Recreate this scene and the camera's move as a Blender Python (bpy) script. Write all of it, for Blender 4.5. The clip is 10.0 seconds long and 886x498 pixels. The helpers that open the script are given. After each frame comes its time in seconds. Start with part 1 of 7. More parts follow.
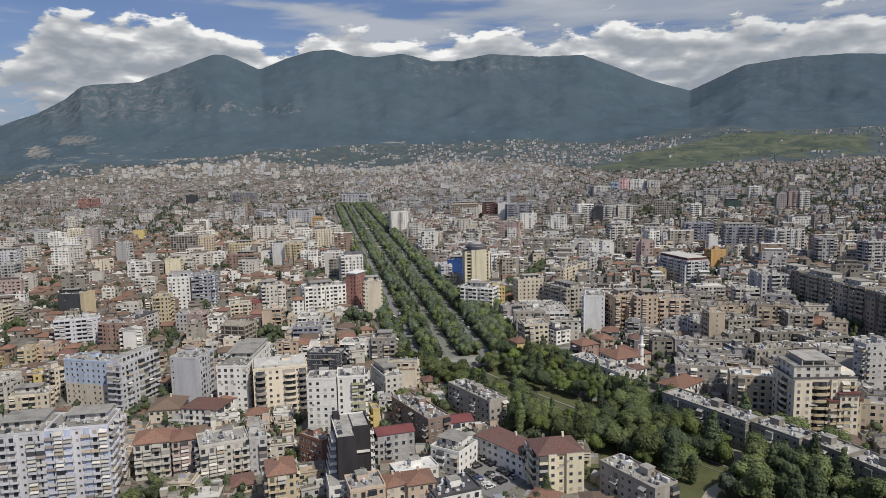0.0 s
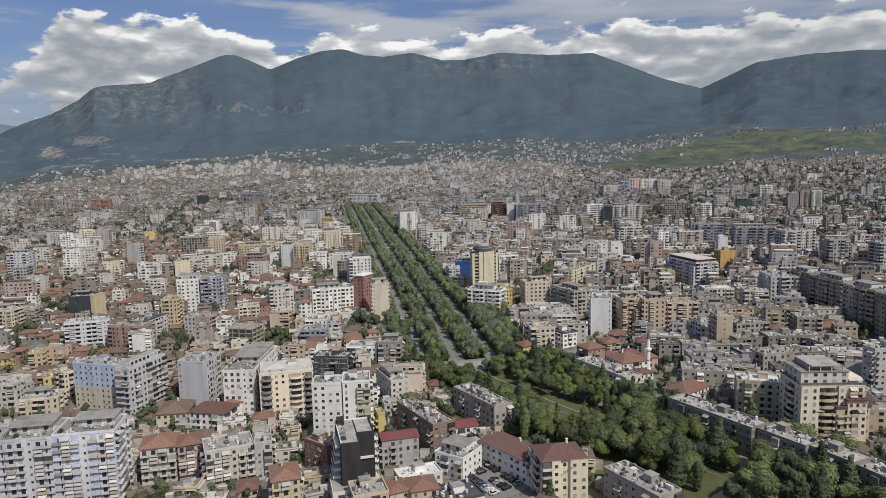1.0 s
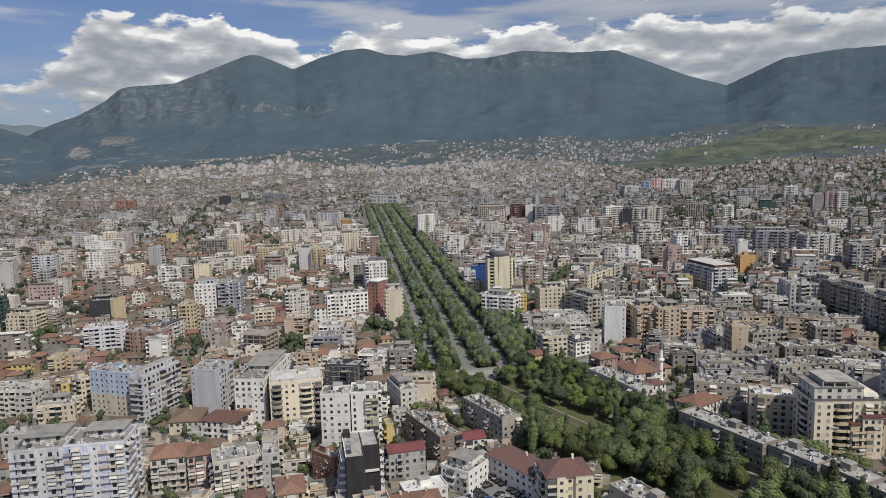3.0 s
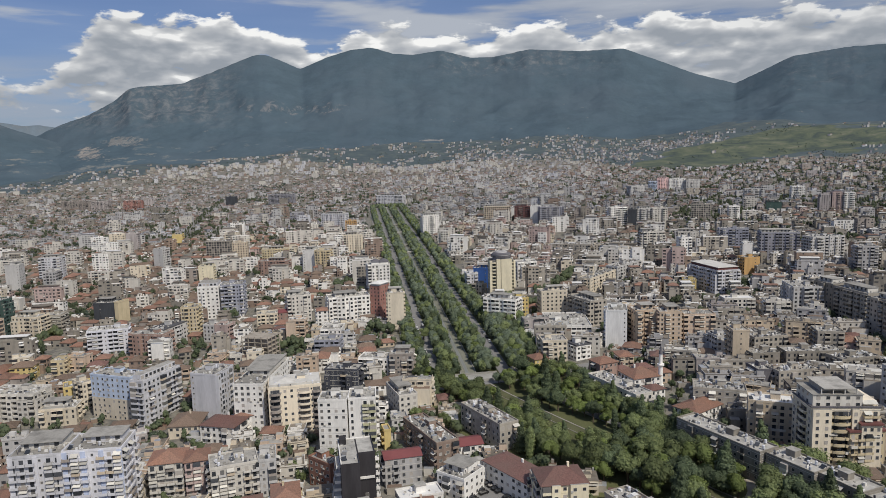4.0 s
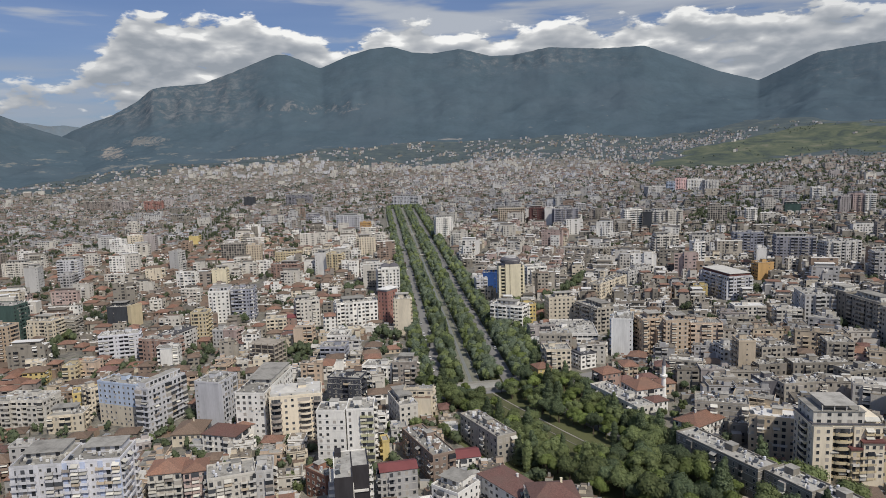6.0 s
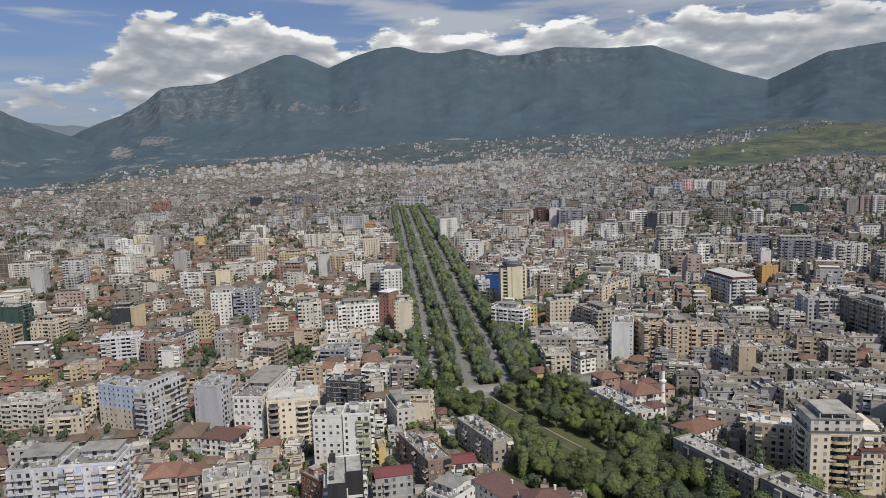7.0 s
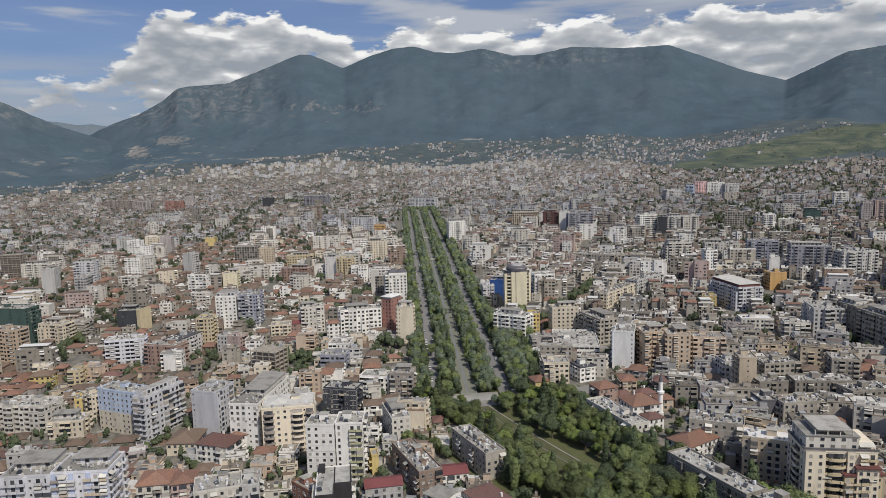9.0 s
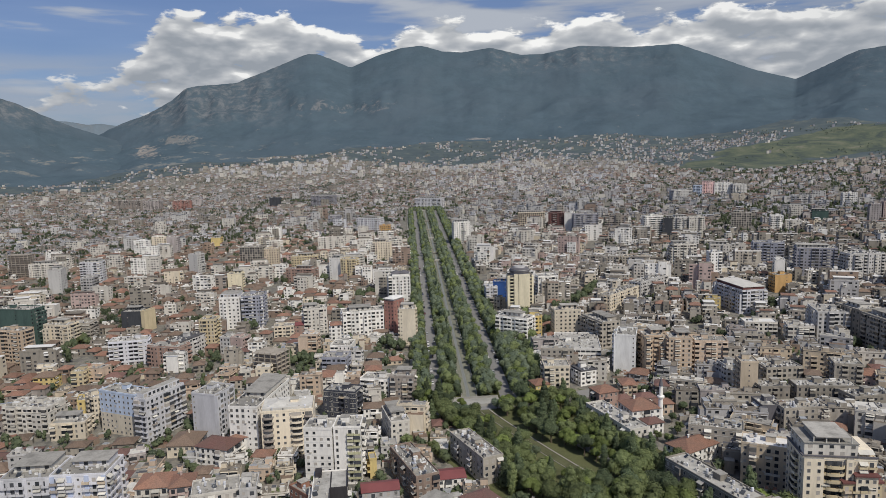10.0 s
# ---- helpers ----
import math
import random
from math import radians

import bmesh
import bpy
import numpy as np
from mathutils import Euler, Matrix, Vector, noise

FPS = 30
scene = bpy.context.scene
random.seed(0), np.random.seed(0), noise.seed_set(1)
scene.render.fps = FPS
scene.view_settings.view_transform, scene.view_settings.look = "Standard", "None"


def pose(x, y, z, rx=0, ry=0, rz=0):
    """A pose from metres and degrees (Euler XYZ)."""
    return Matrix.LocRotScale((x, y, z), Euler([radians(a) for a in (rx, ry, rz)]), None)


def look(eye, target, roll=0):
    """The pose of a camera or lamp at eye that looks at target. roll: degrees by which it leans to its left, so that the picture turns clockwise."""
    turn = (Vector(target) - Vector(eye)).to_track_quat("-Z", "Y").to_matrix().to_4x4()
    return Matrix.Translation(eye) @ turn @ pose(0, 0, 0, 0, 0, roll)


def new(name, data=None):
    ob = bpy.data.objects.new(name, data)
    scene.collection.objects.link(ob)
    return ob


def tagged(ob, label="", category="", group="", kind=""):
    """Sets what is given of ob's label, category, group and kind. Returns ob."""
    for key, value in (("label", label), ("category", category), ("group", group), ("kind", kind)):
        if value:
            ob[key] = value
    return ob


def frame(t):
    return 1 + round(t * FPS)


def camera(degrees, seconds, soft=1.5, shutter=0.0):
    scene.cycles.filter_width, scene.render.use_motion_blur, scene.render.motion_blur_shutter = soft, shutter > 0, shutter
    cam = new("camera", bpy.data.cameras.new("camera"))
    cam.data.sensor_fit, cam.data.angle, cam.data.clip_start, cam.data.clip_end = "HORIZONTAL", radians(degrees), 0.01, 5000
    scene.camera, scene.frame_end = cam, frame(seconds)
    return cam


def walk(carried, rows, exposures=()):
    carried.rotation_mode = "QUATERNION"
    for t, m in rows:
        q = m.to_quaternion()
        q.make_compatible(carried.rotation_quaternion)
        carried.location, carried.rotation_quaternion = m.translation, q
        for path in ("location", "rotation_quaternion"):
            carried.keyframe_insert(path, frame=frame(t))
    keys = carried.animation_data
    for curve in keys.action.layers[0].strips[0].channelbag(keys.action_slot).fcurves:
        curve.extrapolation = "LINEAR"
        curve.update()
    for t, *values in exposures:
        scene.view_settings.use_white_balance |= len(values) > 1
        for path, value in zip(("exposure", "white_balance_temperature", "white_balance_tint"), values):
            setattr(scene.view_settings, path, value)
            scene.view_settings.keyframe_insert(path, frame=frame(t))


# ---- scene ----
cam = camera(65.6, 10.0, soft=0.8)
PATH = [
    (0, (0.00, 0.00, 132.71), (-0.000, 99.195, 120.040), -1.01),
    (0.5, (1.46, 0.15, 134.06), (0.797, 99.328, 121.309), -1.09),
    (1, (2.87, 0.33, 135.53), (1.302, 99.490, 122.694), -1.22),
    (1.5, (4.35, 0.63, 137.05), (1.869, 99.761, 124.131), -1.30),
    (2, (5.74, 1.09, 138.60), (2.407, 100.193, 125.642), -1.35),
    (2.5, (7.46, 1.55, 140.06), (3.285, 100.614, 127.036), -1.37),
    (4, (14.51, 2.60, 144.67), (8.508, 101.538, 131.421), -1.54),
    (4.5, (16.97, 3.13, 146.36), (10.308, 102.011, 132.996), -1.58),
    (5, (19.61, 3.44, 147.98), (12.149, 102.261, 134.583), -1.63),
    (5.5, (22.29, 3.76, 149.50), (14.005, 102.499, 136.043), -1.67),
    (7, (30.16, 5.46, 153.17), (20.024, 104.018, 139.623), -1.66),
    (7.5, (32.58, 6.16, 154.24), (21.916, 104.658, 140.679), -1.59),
    (8, (34.91, 6.89, 155.31), (23.749, 105.328, 141.722), -1.52),
    (8.5, (37.38, 7.60, 156.47), (25.664, 105.978, 142.884), -1.48),
    (9, (39.77, 8.21, 157.57), (27.460, 106.515, 143.971), -1.46),
    (9.5, (42.06, 8.75, 158.62), (29.179, 106.979, 144.987), -1.44),
    (10, (44.42, 9.26, 159.86), (30.919, 107.388, 146.148), -1.46),
]
walk(cam, [(t, look(eye, target, roll)) for t, eye, target, roll in PATH])

# ---- world, sun and exposure ----
SUN_DIR = Vector((0.58, -0.70, 1.06)).normalized()   # towards the sun
scene.view_settings.exposure = 0.0


def link(tree, a, b):
    tree.links.new(a, b)


def node(tree, kind, **values):
    n = tree.nodes.new(kind)
    for key, v in values.items():
        if key == "op":
            n.operation = v
        elif key == "blend":
            n.blend_type = v
        else:
            n.inputs[key.replace("_", " ")].default_value = v
    return n


def maths(tree, op, a, b=None, c=None, clamp=False):
    n = tree.nodes.new("ShaderNodeMath")
    n.operation, n.use_clamp = op, clamp
    for i, v in enumerate((a, b, c)):
        if v is None:
            continue
        if isinstance(v, (int, float)):
            n.inputs[i].default_value = v
        else:
            tree.links.new(v, n.inputs[i])
    return n.outputs[0]


def ramp(tree, fac, stops, mode="LINEAR"):
    n = tree.nodes.new("ShaderNodeValToRGB")
    n.color_ramp.interpolation = mode
    el = n.color_ramp.elements
    while len(el) < len(stops):
        el.new(0.5)
    for e, (p, c) in zip(el, stops):
        e.position, e.color = p, (*c, 1) if len(c) == 3 else c
    tree.links.new(fac, n.inputs[0])
    return n.outputs[0]


def mix(tree, fac, a, b, blend="MIX"):
    n = tree.nodes.new("ShaderNodeMix")
    n.data_type, n.blend_type = "RGBA", blend
    for sock, v in ((n.inputs[0], fac), (n.inputs[6], a), (n.inputs[7], b)):
        if isinstance(v, (int, float)):
            sock.default_value = v
        elif isinstance(v, tuple):
            sock.default_value = (*v, 1) if len(v) == 3 else v
        else:
            tree.links.new(v, sock)
    return n.outputs[2]


def noise_of(tree, vec, scale, detail=4.0, rough=0.55, distort=0.0):
    n = node(tree, "ShaderNodeTexNoise", Scale=scale, Detail=detail, Roughness=rough, Distortion=distort)
    if vec is not None:
        tree.links.new(vec, n.inputs["Vector"])
    return n.outputs["Fac"]


def build_world():
    world = bpy.data.worlds.new("sky")
    scene.world = world
    world.use_nodes = True
    t = world.node_tree
    t.nodes.clear()
    out = t.nodes.new("ShaderNodeOutputWorld")
    bg = t.nodes.new("ShaderNodeBackground")
    bg.inputs["Strength"].default_value = 0.123
    sky = t.nodes.new("ShaderNodeTexSky")
    sky.sky_type, sky.sun_disc = "NISHITA", False
    sky.sun_elevation = math.asin(SUN_DIR.z)
    sky.sun_rotation = math.atan2(SUN_DIR.x, SUN_DIR.y)
    sky.air_density, sky.dust_density, sky.ozone_density = 1.0, 1.2, 2.0
    # a cumulus bank over the ridge, grey layers above it to the south
    co = t.nodes.new("ShaderNodeTexCoord")
    sep = t.nodes.new("ShaderNodeSeparateXYZ")
    link(t, co.outputs["Generated"], sep.inputs[0])
    x, y, z = sep.outputs
    az = maths(t, "ARCTAN2", x, y)
    hor = maths(t, "SQRT", maths(t, "ADD", maths(t, "MULTIPLY", x, x), maths(t, "MULTIPLY", y, y)))
    el = maths(t, "ARCTAN2", z, hor)

    def plane(kx, ky, off):
        c = t.nodes.new("ShaderNodeCombineXYZ")
        link(t, maths(t, "MULTIPLY", az, kx), c.inputs[0])
        link(t, maths(t, "MULTIPLY_ADD", el, ky, off), c.inputs[1])
        c.inputs[2].default_value = 3.7
        return c.outputs[0]

    def hump(centre, width, height):
        q = maths(t, "DIVIDE", maths(t, "SUBTRACT", az, centre), width)
        return maths(t, "MULTIPLY", maths(t, "EXPONENT", maths(t, "MULTIPLY", maths(t, "MULTIPLY", q, q), -1.0)), height)

    def clip(v, a, b):
        return maths(t, "MINIMUM", maths(t, "MAXIMUM", v, a), b)

    def soften(v, a, b):
        r = t.nodes.new("ShaderNodeMapRange")
        r.interpolation_type = "SMOOTHSTEP"
        link(t, v, r.inputs[0])
        r.inputs[1].default_value, r.inputs[2].default_value = a, b
        return r.outputs[0]

    # the cumulus bank: its upper edge by bearing, billows in tiers below it
    lump = noise_of(t, plane(14.0, 10.0, 0.0), 1.0, 3.0, 0.5)
    puff = noise_of(t, plane(11.0, 27.0, 0.0), 1.7, 9.0, 0.57, 0.15)
    soft = noise_of(t, plane(11.0, 27.0, 0.0), 1.7, 2.6, 0.45, 0.15)
    soft_up = noise_of(t, plane(11.0, 27.0, 0.32), 1.7, 2.6, 0.45, 0.15)
    top = maths(t, "ADD", 0.166, maths(t, "MULTIPLY", maths(t, "SUBTRACT", lump, 0.5), 0.045))
    for c, wd, hg in ((-0.44, 0.085, 0.026), (-0.225, 0.045, -0.016), (-0.13, 0.06, 0.014), (0.24, 0.10, 0.012), (-0.80, 0.14, -0.06)):
        top = maths(t, "ADD", top, hump(c, wd, hg))
    top = maths(t, "SUBTRACT", top, maths(t, "MULTIPLY", soften(az, -0.485, -0.575), 0.058))
    under = maths(t, "SUBTRACT", top, el)
    dens = maths(t, "ADD", puff, clip(maths(t, "MULTIPLY", under, 9.0), -0.34, 0.16))
    gap = maths(t, "MULTIPLY", clip(maths(t, "MULTIPLY", maths(t, "SUBTRACT", 0.120, el), 5.0), 0.0, 0.26), clip(maths(t, "MULTIPLY", maths(t, "SUBTRACT", -0.44, az), 8.0), 0.0, 1.0))
    cover = soften(maths(t, "SUBTRACT", dens, gap), 0.44, 0.54)
    depth = clip(maths(t, "MULTIPLY", under, 3.2), -0.15, 0.20)
    rim = maths(t, "DIVIDE", maths(t, "SUBTRACT", dens, 0.55), 0.09)
    rim = maths(t, "MULTIPLY", maths(t, "EXPONENT", maths(t, "MULTIPLY", maths(t, "MULTIPLY", rim, rim), -1.0)), maths(t, "MULTIPLY", soften(under, 0.040, -0.005), 0.40))
    lit = maths(t, "ADD", maths(t, "SUBTRACT", 0.50, depth), rim)
    lit = maths(t, "ADD", lit, maths(t, "ADD", maths(t, "MULTIPLY", maths(t, "SUBTRACT", soft, soft_up), 2.6), maths(t, "MULTIPLY", maths(t, "SUBTRACT", puff, soft), 1.4)), clamp=True)
    lit = maths(t, "SUBTRACT", maths(t, "SUBTRACT", lit, hump(-0.62, 0.16, 0.16), clamp=True), hump(0.46, 0.20, 0.14), clamp=True)
    cloud = ramp(t, lit, [(0.0, (2.5, 2.75, 3.1)), (0.35, (3.3, 3.5, 3.8)), (0.60, (4.1, 4.25, 4.45)), (0.80, (5.2, 5.3, 5.4)), (1.0, (7.4, 7.4, 7.3))])
    # flat grey layers over it: thin to the north, closed to the south
    flat = noise_of(t, plane(3.0, 20.0, 5.0), 1.5, 5.0, 0.50, 0.15)
    layer = maths(t, "ADD", flat, clip(maths(t, "MULTIPLY", maths(t, "ADD", az, 0.10), 0.45), -0.10, 0.17))
    layer = soften(layer, 0.44, 0.64)
    stratus = ramp(t, flat, [(0.35, (2.35, 2.7, 3.35)), (0.52, (2.9, 3.2, 3.75)), (0.68, (3.7, 3.95, 4.35))])
    # soft low layers at the mouth of the valley
    low = maths(t, "MULTIPLY", soften(noise_of(t, plane(5.0, 34.0, 2.0), 1.3, 5.0, 0.5, 0.2), 0.36, 0.62), maths(t, "MULTIPLY", soften(el, 0.150, 0.105), soften(az, -0.36, -0.46)))
    blue = mix(t, 1.0, sky.outputs[0], (0.40, 0.475, 0.665), "MULTIPLY")
    base = mix(t, maths(t, "MULTIPLY", maths(t, "MAXIMUM", layer, 0.20), 0.9), blue, stratus)
    base = mix(t, maths(t, "MULTIPLY", low, 0.7), base, (2.8, 3.15, 3.75))
    col = mix(t, cover, base, cloud)
    link(t, col, bg.inputs[0])
    link(t, bg.outputs[0], out.inputs[0])


build_world()
sun = new("sun", bpy.data.lights.new("sun", "SUN"))
sun.data.energy, sun.data.angle, sun.data.color = 3.2, radians(1.2), (1.0, 0.938, 0.838)
sun.matrix_world = look(SUN_DIR * 100, (0, 0, 0))

# ---- materials ----
MATS = {}


def base_mat(name):
    m = bpy.data.materials.new(name)
    m.use_nodes = True
    t = m.node_tree
    bsdf = t.nodes["Principled BSDF"]
    return m, t, bsdf


def world_co(t):
    return t.nodes.new("ShaderNodeNewGeometry").outputs["Position"]


def surface(name, rgb, rough=0.85, vary=0.18, scale=0.6, stain=0.25, stain_scale=0.09, streak=False, metal=0.0, bump=0.0, hue=0.0, island=0.0):
    """A weathered surface: grain, larger stains and a little difference from thing to thing."""
    if name in MATS:
        return MATS[name]
    m, t, bsdf = base_mat(name)
    co = world_co(t)
    if streak:
        mp = t.nodes.new("ShaderNodeMapping")
        mp.inputs["Scale"].default_value = (1, 1, 0.22)
        link(t, co, mp.inputs[0])
        vec = mp.outputs[0]
    else:
        vec = co
    grain = noise_of(t, vec, scale, 6.0, 0.65)
    big = noise_of(t, vec, stain_scale, 5.0, 0.6)
    g = maths(t, "ADD", 1 - vary, maths(t, "MULTIPLY", grain, 2 * vary))
    s = maths(t, "SUBTRACT", 1.0, maths(t, "MULTIPLY", maths(t, "SUBTRACT", big, 0.45, clamp=True), stain * 3))
    f = maths(t, "MULTIPLY", g, s)
    if hue:
        info = t.nodes.new("ShaderNodeObjectInfo")
        f = maths(t, "MULTIPLY", f, maths(t, "ADD", 1 - hue, maths(t, "MULTIPLY", info.outputs["Random"], 2 * hue)))
    if island:
        geo = t.nodes.new("ShaderNodeNewGeometry")
        f = maths(t, "MULTIPLY", f, maths(t, "ADD", 1 - island, maths(t, "MULTIPLY", geo.outputs["Random Per Island"], 2 * island)))
    comb = t.nodes.new("ShaderNodeVectorMath")
    comb.operation = "SCALE"
    comb.inputs[0].default_value = rgb
    link(t, f, comb.inputs["Scale"])
    link(t, comb.outputs[0], bsdf.inputs["Base Color"])
    bsdf.inputs["Roughness"].default_value, bsdf.inputs["Metallic"].default_value = rough, metal
    bsdf.inputs["Specular IOR Level"].default_value = 0.25
    if bump:
        b = node(t, "ShaderNodeBump", Strength=bump, Distance=0.1)
        link(t, grain, b.inputs["Height"])
        link(t, b.outputs[0], bsdf.inputs["Normal"])
    MATS[name] = m
    return m


WALL = {
    "white": (0.80, 0.78, 0.745), "purewhite": (0.84, 0.84, 0.83), "offwhite": (0.60, 0.57, 0.52), "greywhite": (0.52, 0.51, 0.50), "cream": (0.64, 0.57, 0.46),
    "sand": (0.56, 0.47, 0.36), "sandyellow": (0.58, 0.49, 0.33), "tan": (0.78, 0.69, 0.55), "yellowcream": (0.74, 0.67, 0.50),
    "yellow": (0.62, 0.49, 0.22), "orangeyellow": (0.54, 0.34, 0.15), "orange": (0.52, 0.41, 0.31), "peach": (0.58, 0.46, 0.36),
    "pink": (0.50, 0.39, 0.36), "brickpink": (0.36, 0.25, 0.21), "brownpink": (0.35, 0.31, 0.28), "brick": (0.29, 0.22, 0.18),
    "brickred": (0.28, 0.15, 0.11), "redbrick": (0.38, 0.20, 0.17), "maroon": (0.18, 0.09, 0.085), "coral": (0.74, 0.52, 0.50),
    "grey": (0.43, 0.42, 0.42), "greypink": (0.43, 0.39, 0.38), "greybeige": (0.41, 0.375, 0.325), "bluegrey": (0.34, 0.35, 0.41),
    "greyblue": (0.31, 0.31, 0.35), "bluewhite": (0.57, 0.57, 0.60), "lavender": (0.50, 0.56, 0.72), "lavwhite": (0.64, 0.64, 0.68), "blue": (0.50, 0.58, 0.72),
    "azure": (0.28, 0.36, 0.58), "royal": (0.04, 0.10, 0.30), "navy": (0.07, 0.075, 0.095), "slate": (0.06, 0.065, 0.075),
    "slategrey": (0.14, 0.135, 0.15), "black": (0.048, 0.045, 0.05), "greennet": (0.065, 0.105, 0.095), "concrete": (0.36, 0.32, 0.27),
    "green": (0.47, 0.46, 0.30), "dust": (0.275, 0.252, 0.218), "clay": (0.30, 0.225, 0.175),
}
WORDS = {
    "purewhite": "bright white",     "lavwhite": "lavender-white",     "offwhite": "off-white", "greywhite": "pale grey", "sandyellow": "sandy yellow", "yellowcream": "cream yellow",
    "orangeyellow": "amber yellow", "brickpink": "brick-pink", "brownpink": "brownish pink", "brickred": "brick-red",
    "redbrick": "red brick", "greypink": "pinkish grey", "greybeige": "weathered grey-beige", "bluegrey": "blue-grey",
    "greyblue": "grey-blue", "bluewhite": "bluish white", "royal": "royal blue", "slategrey": "slate grey",
    "greennet": "green-netted", "concrete": "bare concrete", "dust": "dusty brown", "clay": "clay-brown",
}


def wall_mat(key):
    return surface("wall_" + key, WALL[key], 0.9, 0.20, 1.3, 0.24 if max(WALL[key]) > 0.5 else 0.40, 0.22, streak=True, hue=0.09)


CONCRETE = surface("roof_concrete", (0.35, 0.335, 0.308), 0.95, 0.34, 0.8, 0.55, 0.18, hue=0.2, island=0.25)
ROOF_DUSTY = surface("roof_dusty", (0.205, 0.180, 0.150), 0.95, 0.36, 0.7, 0.55, 0.16, hue=0.25, island=0.35)
ROOF_WHITE = surface("roof_white", (0.72, 0.71, 0.69), 0.8, 0.10, 0.6, 0.25, 0.15)
ROOF_PALE = surface("roof_pale", (0.42, 0.405, 0.375), 0.95, 0.30, 0.9, 0.5, 0.2, hue=0.1)
ROOF_DARK = surface("roof_dark", (0.10, 0.10, 0.11), 0.8, 0.2, 0.6, 0.3, 0.15)
RED_METAL = surface("red_metal_sheet", (0.215, 0.075, 0.075), 0.5, 0.1, 0.8, 0.2, 0.2)
MAROON = surface("maroon_sheet", (0.16, 0.07, 0.065), 0.7, 0.15, 0.8, 0.25, 0.2)
TRIM = surface("pale_trim", (0.60, 0.58, 0.54), 0.9, 0.1, 1.0, 0.25, 0.2)
FRAME = surface("window_frame_paint", (0.46, 0.44, 0.41), 0.6, 0.05, 2.0, 0.1, 0.3)
AWNING = surface("awning_cloth", (0.55, 0.53, 0.48), 0.9, 0.1, 1.0, 0.2, 0.3, hue=0.35)
METAL = surface("galvanised_metal", (0.55, 0.56, 0.57), 0.45, 0.1, 2.0, 0.15, 0.5, metal=0.6)
TANK = surface("tank_plastic", (0.55, 0.56, 0.60), 0.5, 0.05, 1.0, 0.1, 0.5, hue=0.3)
ASPHALT = surface("asphalt", (0.235, 0.23, 0.225), 0.9, 0.2, 0.8, 0.25, 0.05, bump=0.1)
PAVING = surface("paving", (0.34, 0.32, 0.29), 0.9, 0.15, 1.2, 0.25, 0.06, bump=0.1)
BANK = surface("river_bank_grass", (0.225, 0.225, 0.180), 0.95, 0.3, 0.6, 0.3, 0.06)
STONE = surface("channel_concrete", (0.36, 0.35, 0.32), 0.9, 0.2, 0.5, 0.4, 0.07)
BARK = surface("bark", (0.13, 0.10, 0.075), 0.95, 0.3, 3.0, 0.3, 0.5)
TYRE = surface("tyre_rubber", (0.02, 0.02, 0.02), 0.8, 0.1, 4.0, 0.1, 1.0)


def tile_mat(name, rgb):
    if name in MATS:
        return MATS[name]
    m, t, bsdf = base_mat(name)
    co = world_co(t)
    n1 = noise_of(t, co, 1.6, 5.0, 0.7)
    n2 = noise_of(t, co, 0.12, 4.0, 0.6)
    info = t.nodes.new("ShaderNodeObjectInfo")
    dark = tuple(c * 0.55 for c in rgb)
    lite = tuple(min(1, c * 1.35 + 0.02) for c in rgb)
    c = ramp(t, n1, [(0.3, dark), (0.5, rgb), (0.72, lite)])
    old = mix(t, maths(t, "MULTIPLY", n2, 0.75), c, (0.14, 0.115, 0.095))
    geo = t.nodes.new("ShaderNodeNewGeometry")
    f = maths(t, "ADD", 0.65, maths(t, "MULTIPLY", maths(t, "ADD", info.outputs["Random"], geo.outputs["Random Per Island"]), 0.40))
    sc = t.nodes.new("ShaderNodeVectorMath")
    sc.operation = "SCALE"
    link(t, old, sc.inputs[0])
    link(t, f, sc.inputs["Scale"])
    link(t, sc.outputs[0], bsdf.inputs["Base Color"])
    bsdf.inputs["Roughness"].default_value = 0.85
    w = node(t, "ShaderNodeTexWave", Scale=3.0, Distortion=0.4)
    link(t, co, w.inputs["Vector"])
    b = node(t, "ShaderNodeBump", Strength=0.25, Distance=0.1)
    link(t, w.outputs["Fac"], b.inputs["Height"])
    link(t, b.outputs[0], bsdf.inputs["Normal"])
    MATS[name] = m
    return m


RED_TILE = tile_mat("red_tile", (0.275, 0.130, 0.085))
RED_TILE2 = tile_mat("deep_red_tile", (0.17, 0.072, 0.062))
BROWN_TILE = tile_mat("brown_tile", (0.175, 0.115, 0.080))


def glass_mat(name, islands, lift):
    """Window panes: mostly dark glass, some with pale shutters or curtains behind them."""
    m, t, bsdf = base_mat(name)
    src = t.nodes.new("ShaderNodeNewGeometry").outputs["Random Per Island"] if islands else t.nodes.new("ShaderNodeObjectInfo").outputs["Random"]
    c = ramp(t, src, [(p, tuple(v * lift for v in q)) for p, q in ((0.0, (0.022, 0.025, 0.030)), (0.42, (0.048, 0.051, 0.058)), (0.68, (0.10, 0.098, 0.095)), (0.86, (0.27, 0.25, 0.23)))], "CONSTANT")
    link(t, c, bsdf.inputs["Base Color"])
    bsdf.inputs["Roughness"].default_value = 0.12
    return m


PANE = glass_mat("window_pane", False, 1.6)
PANES = glass_mat("window_panes", True, 1.0)


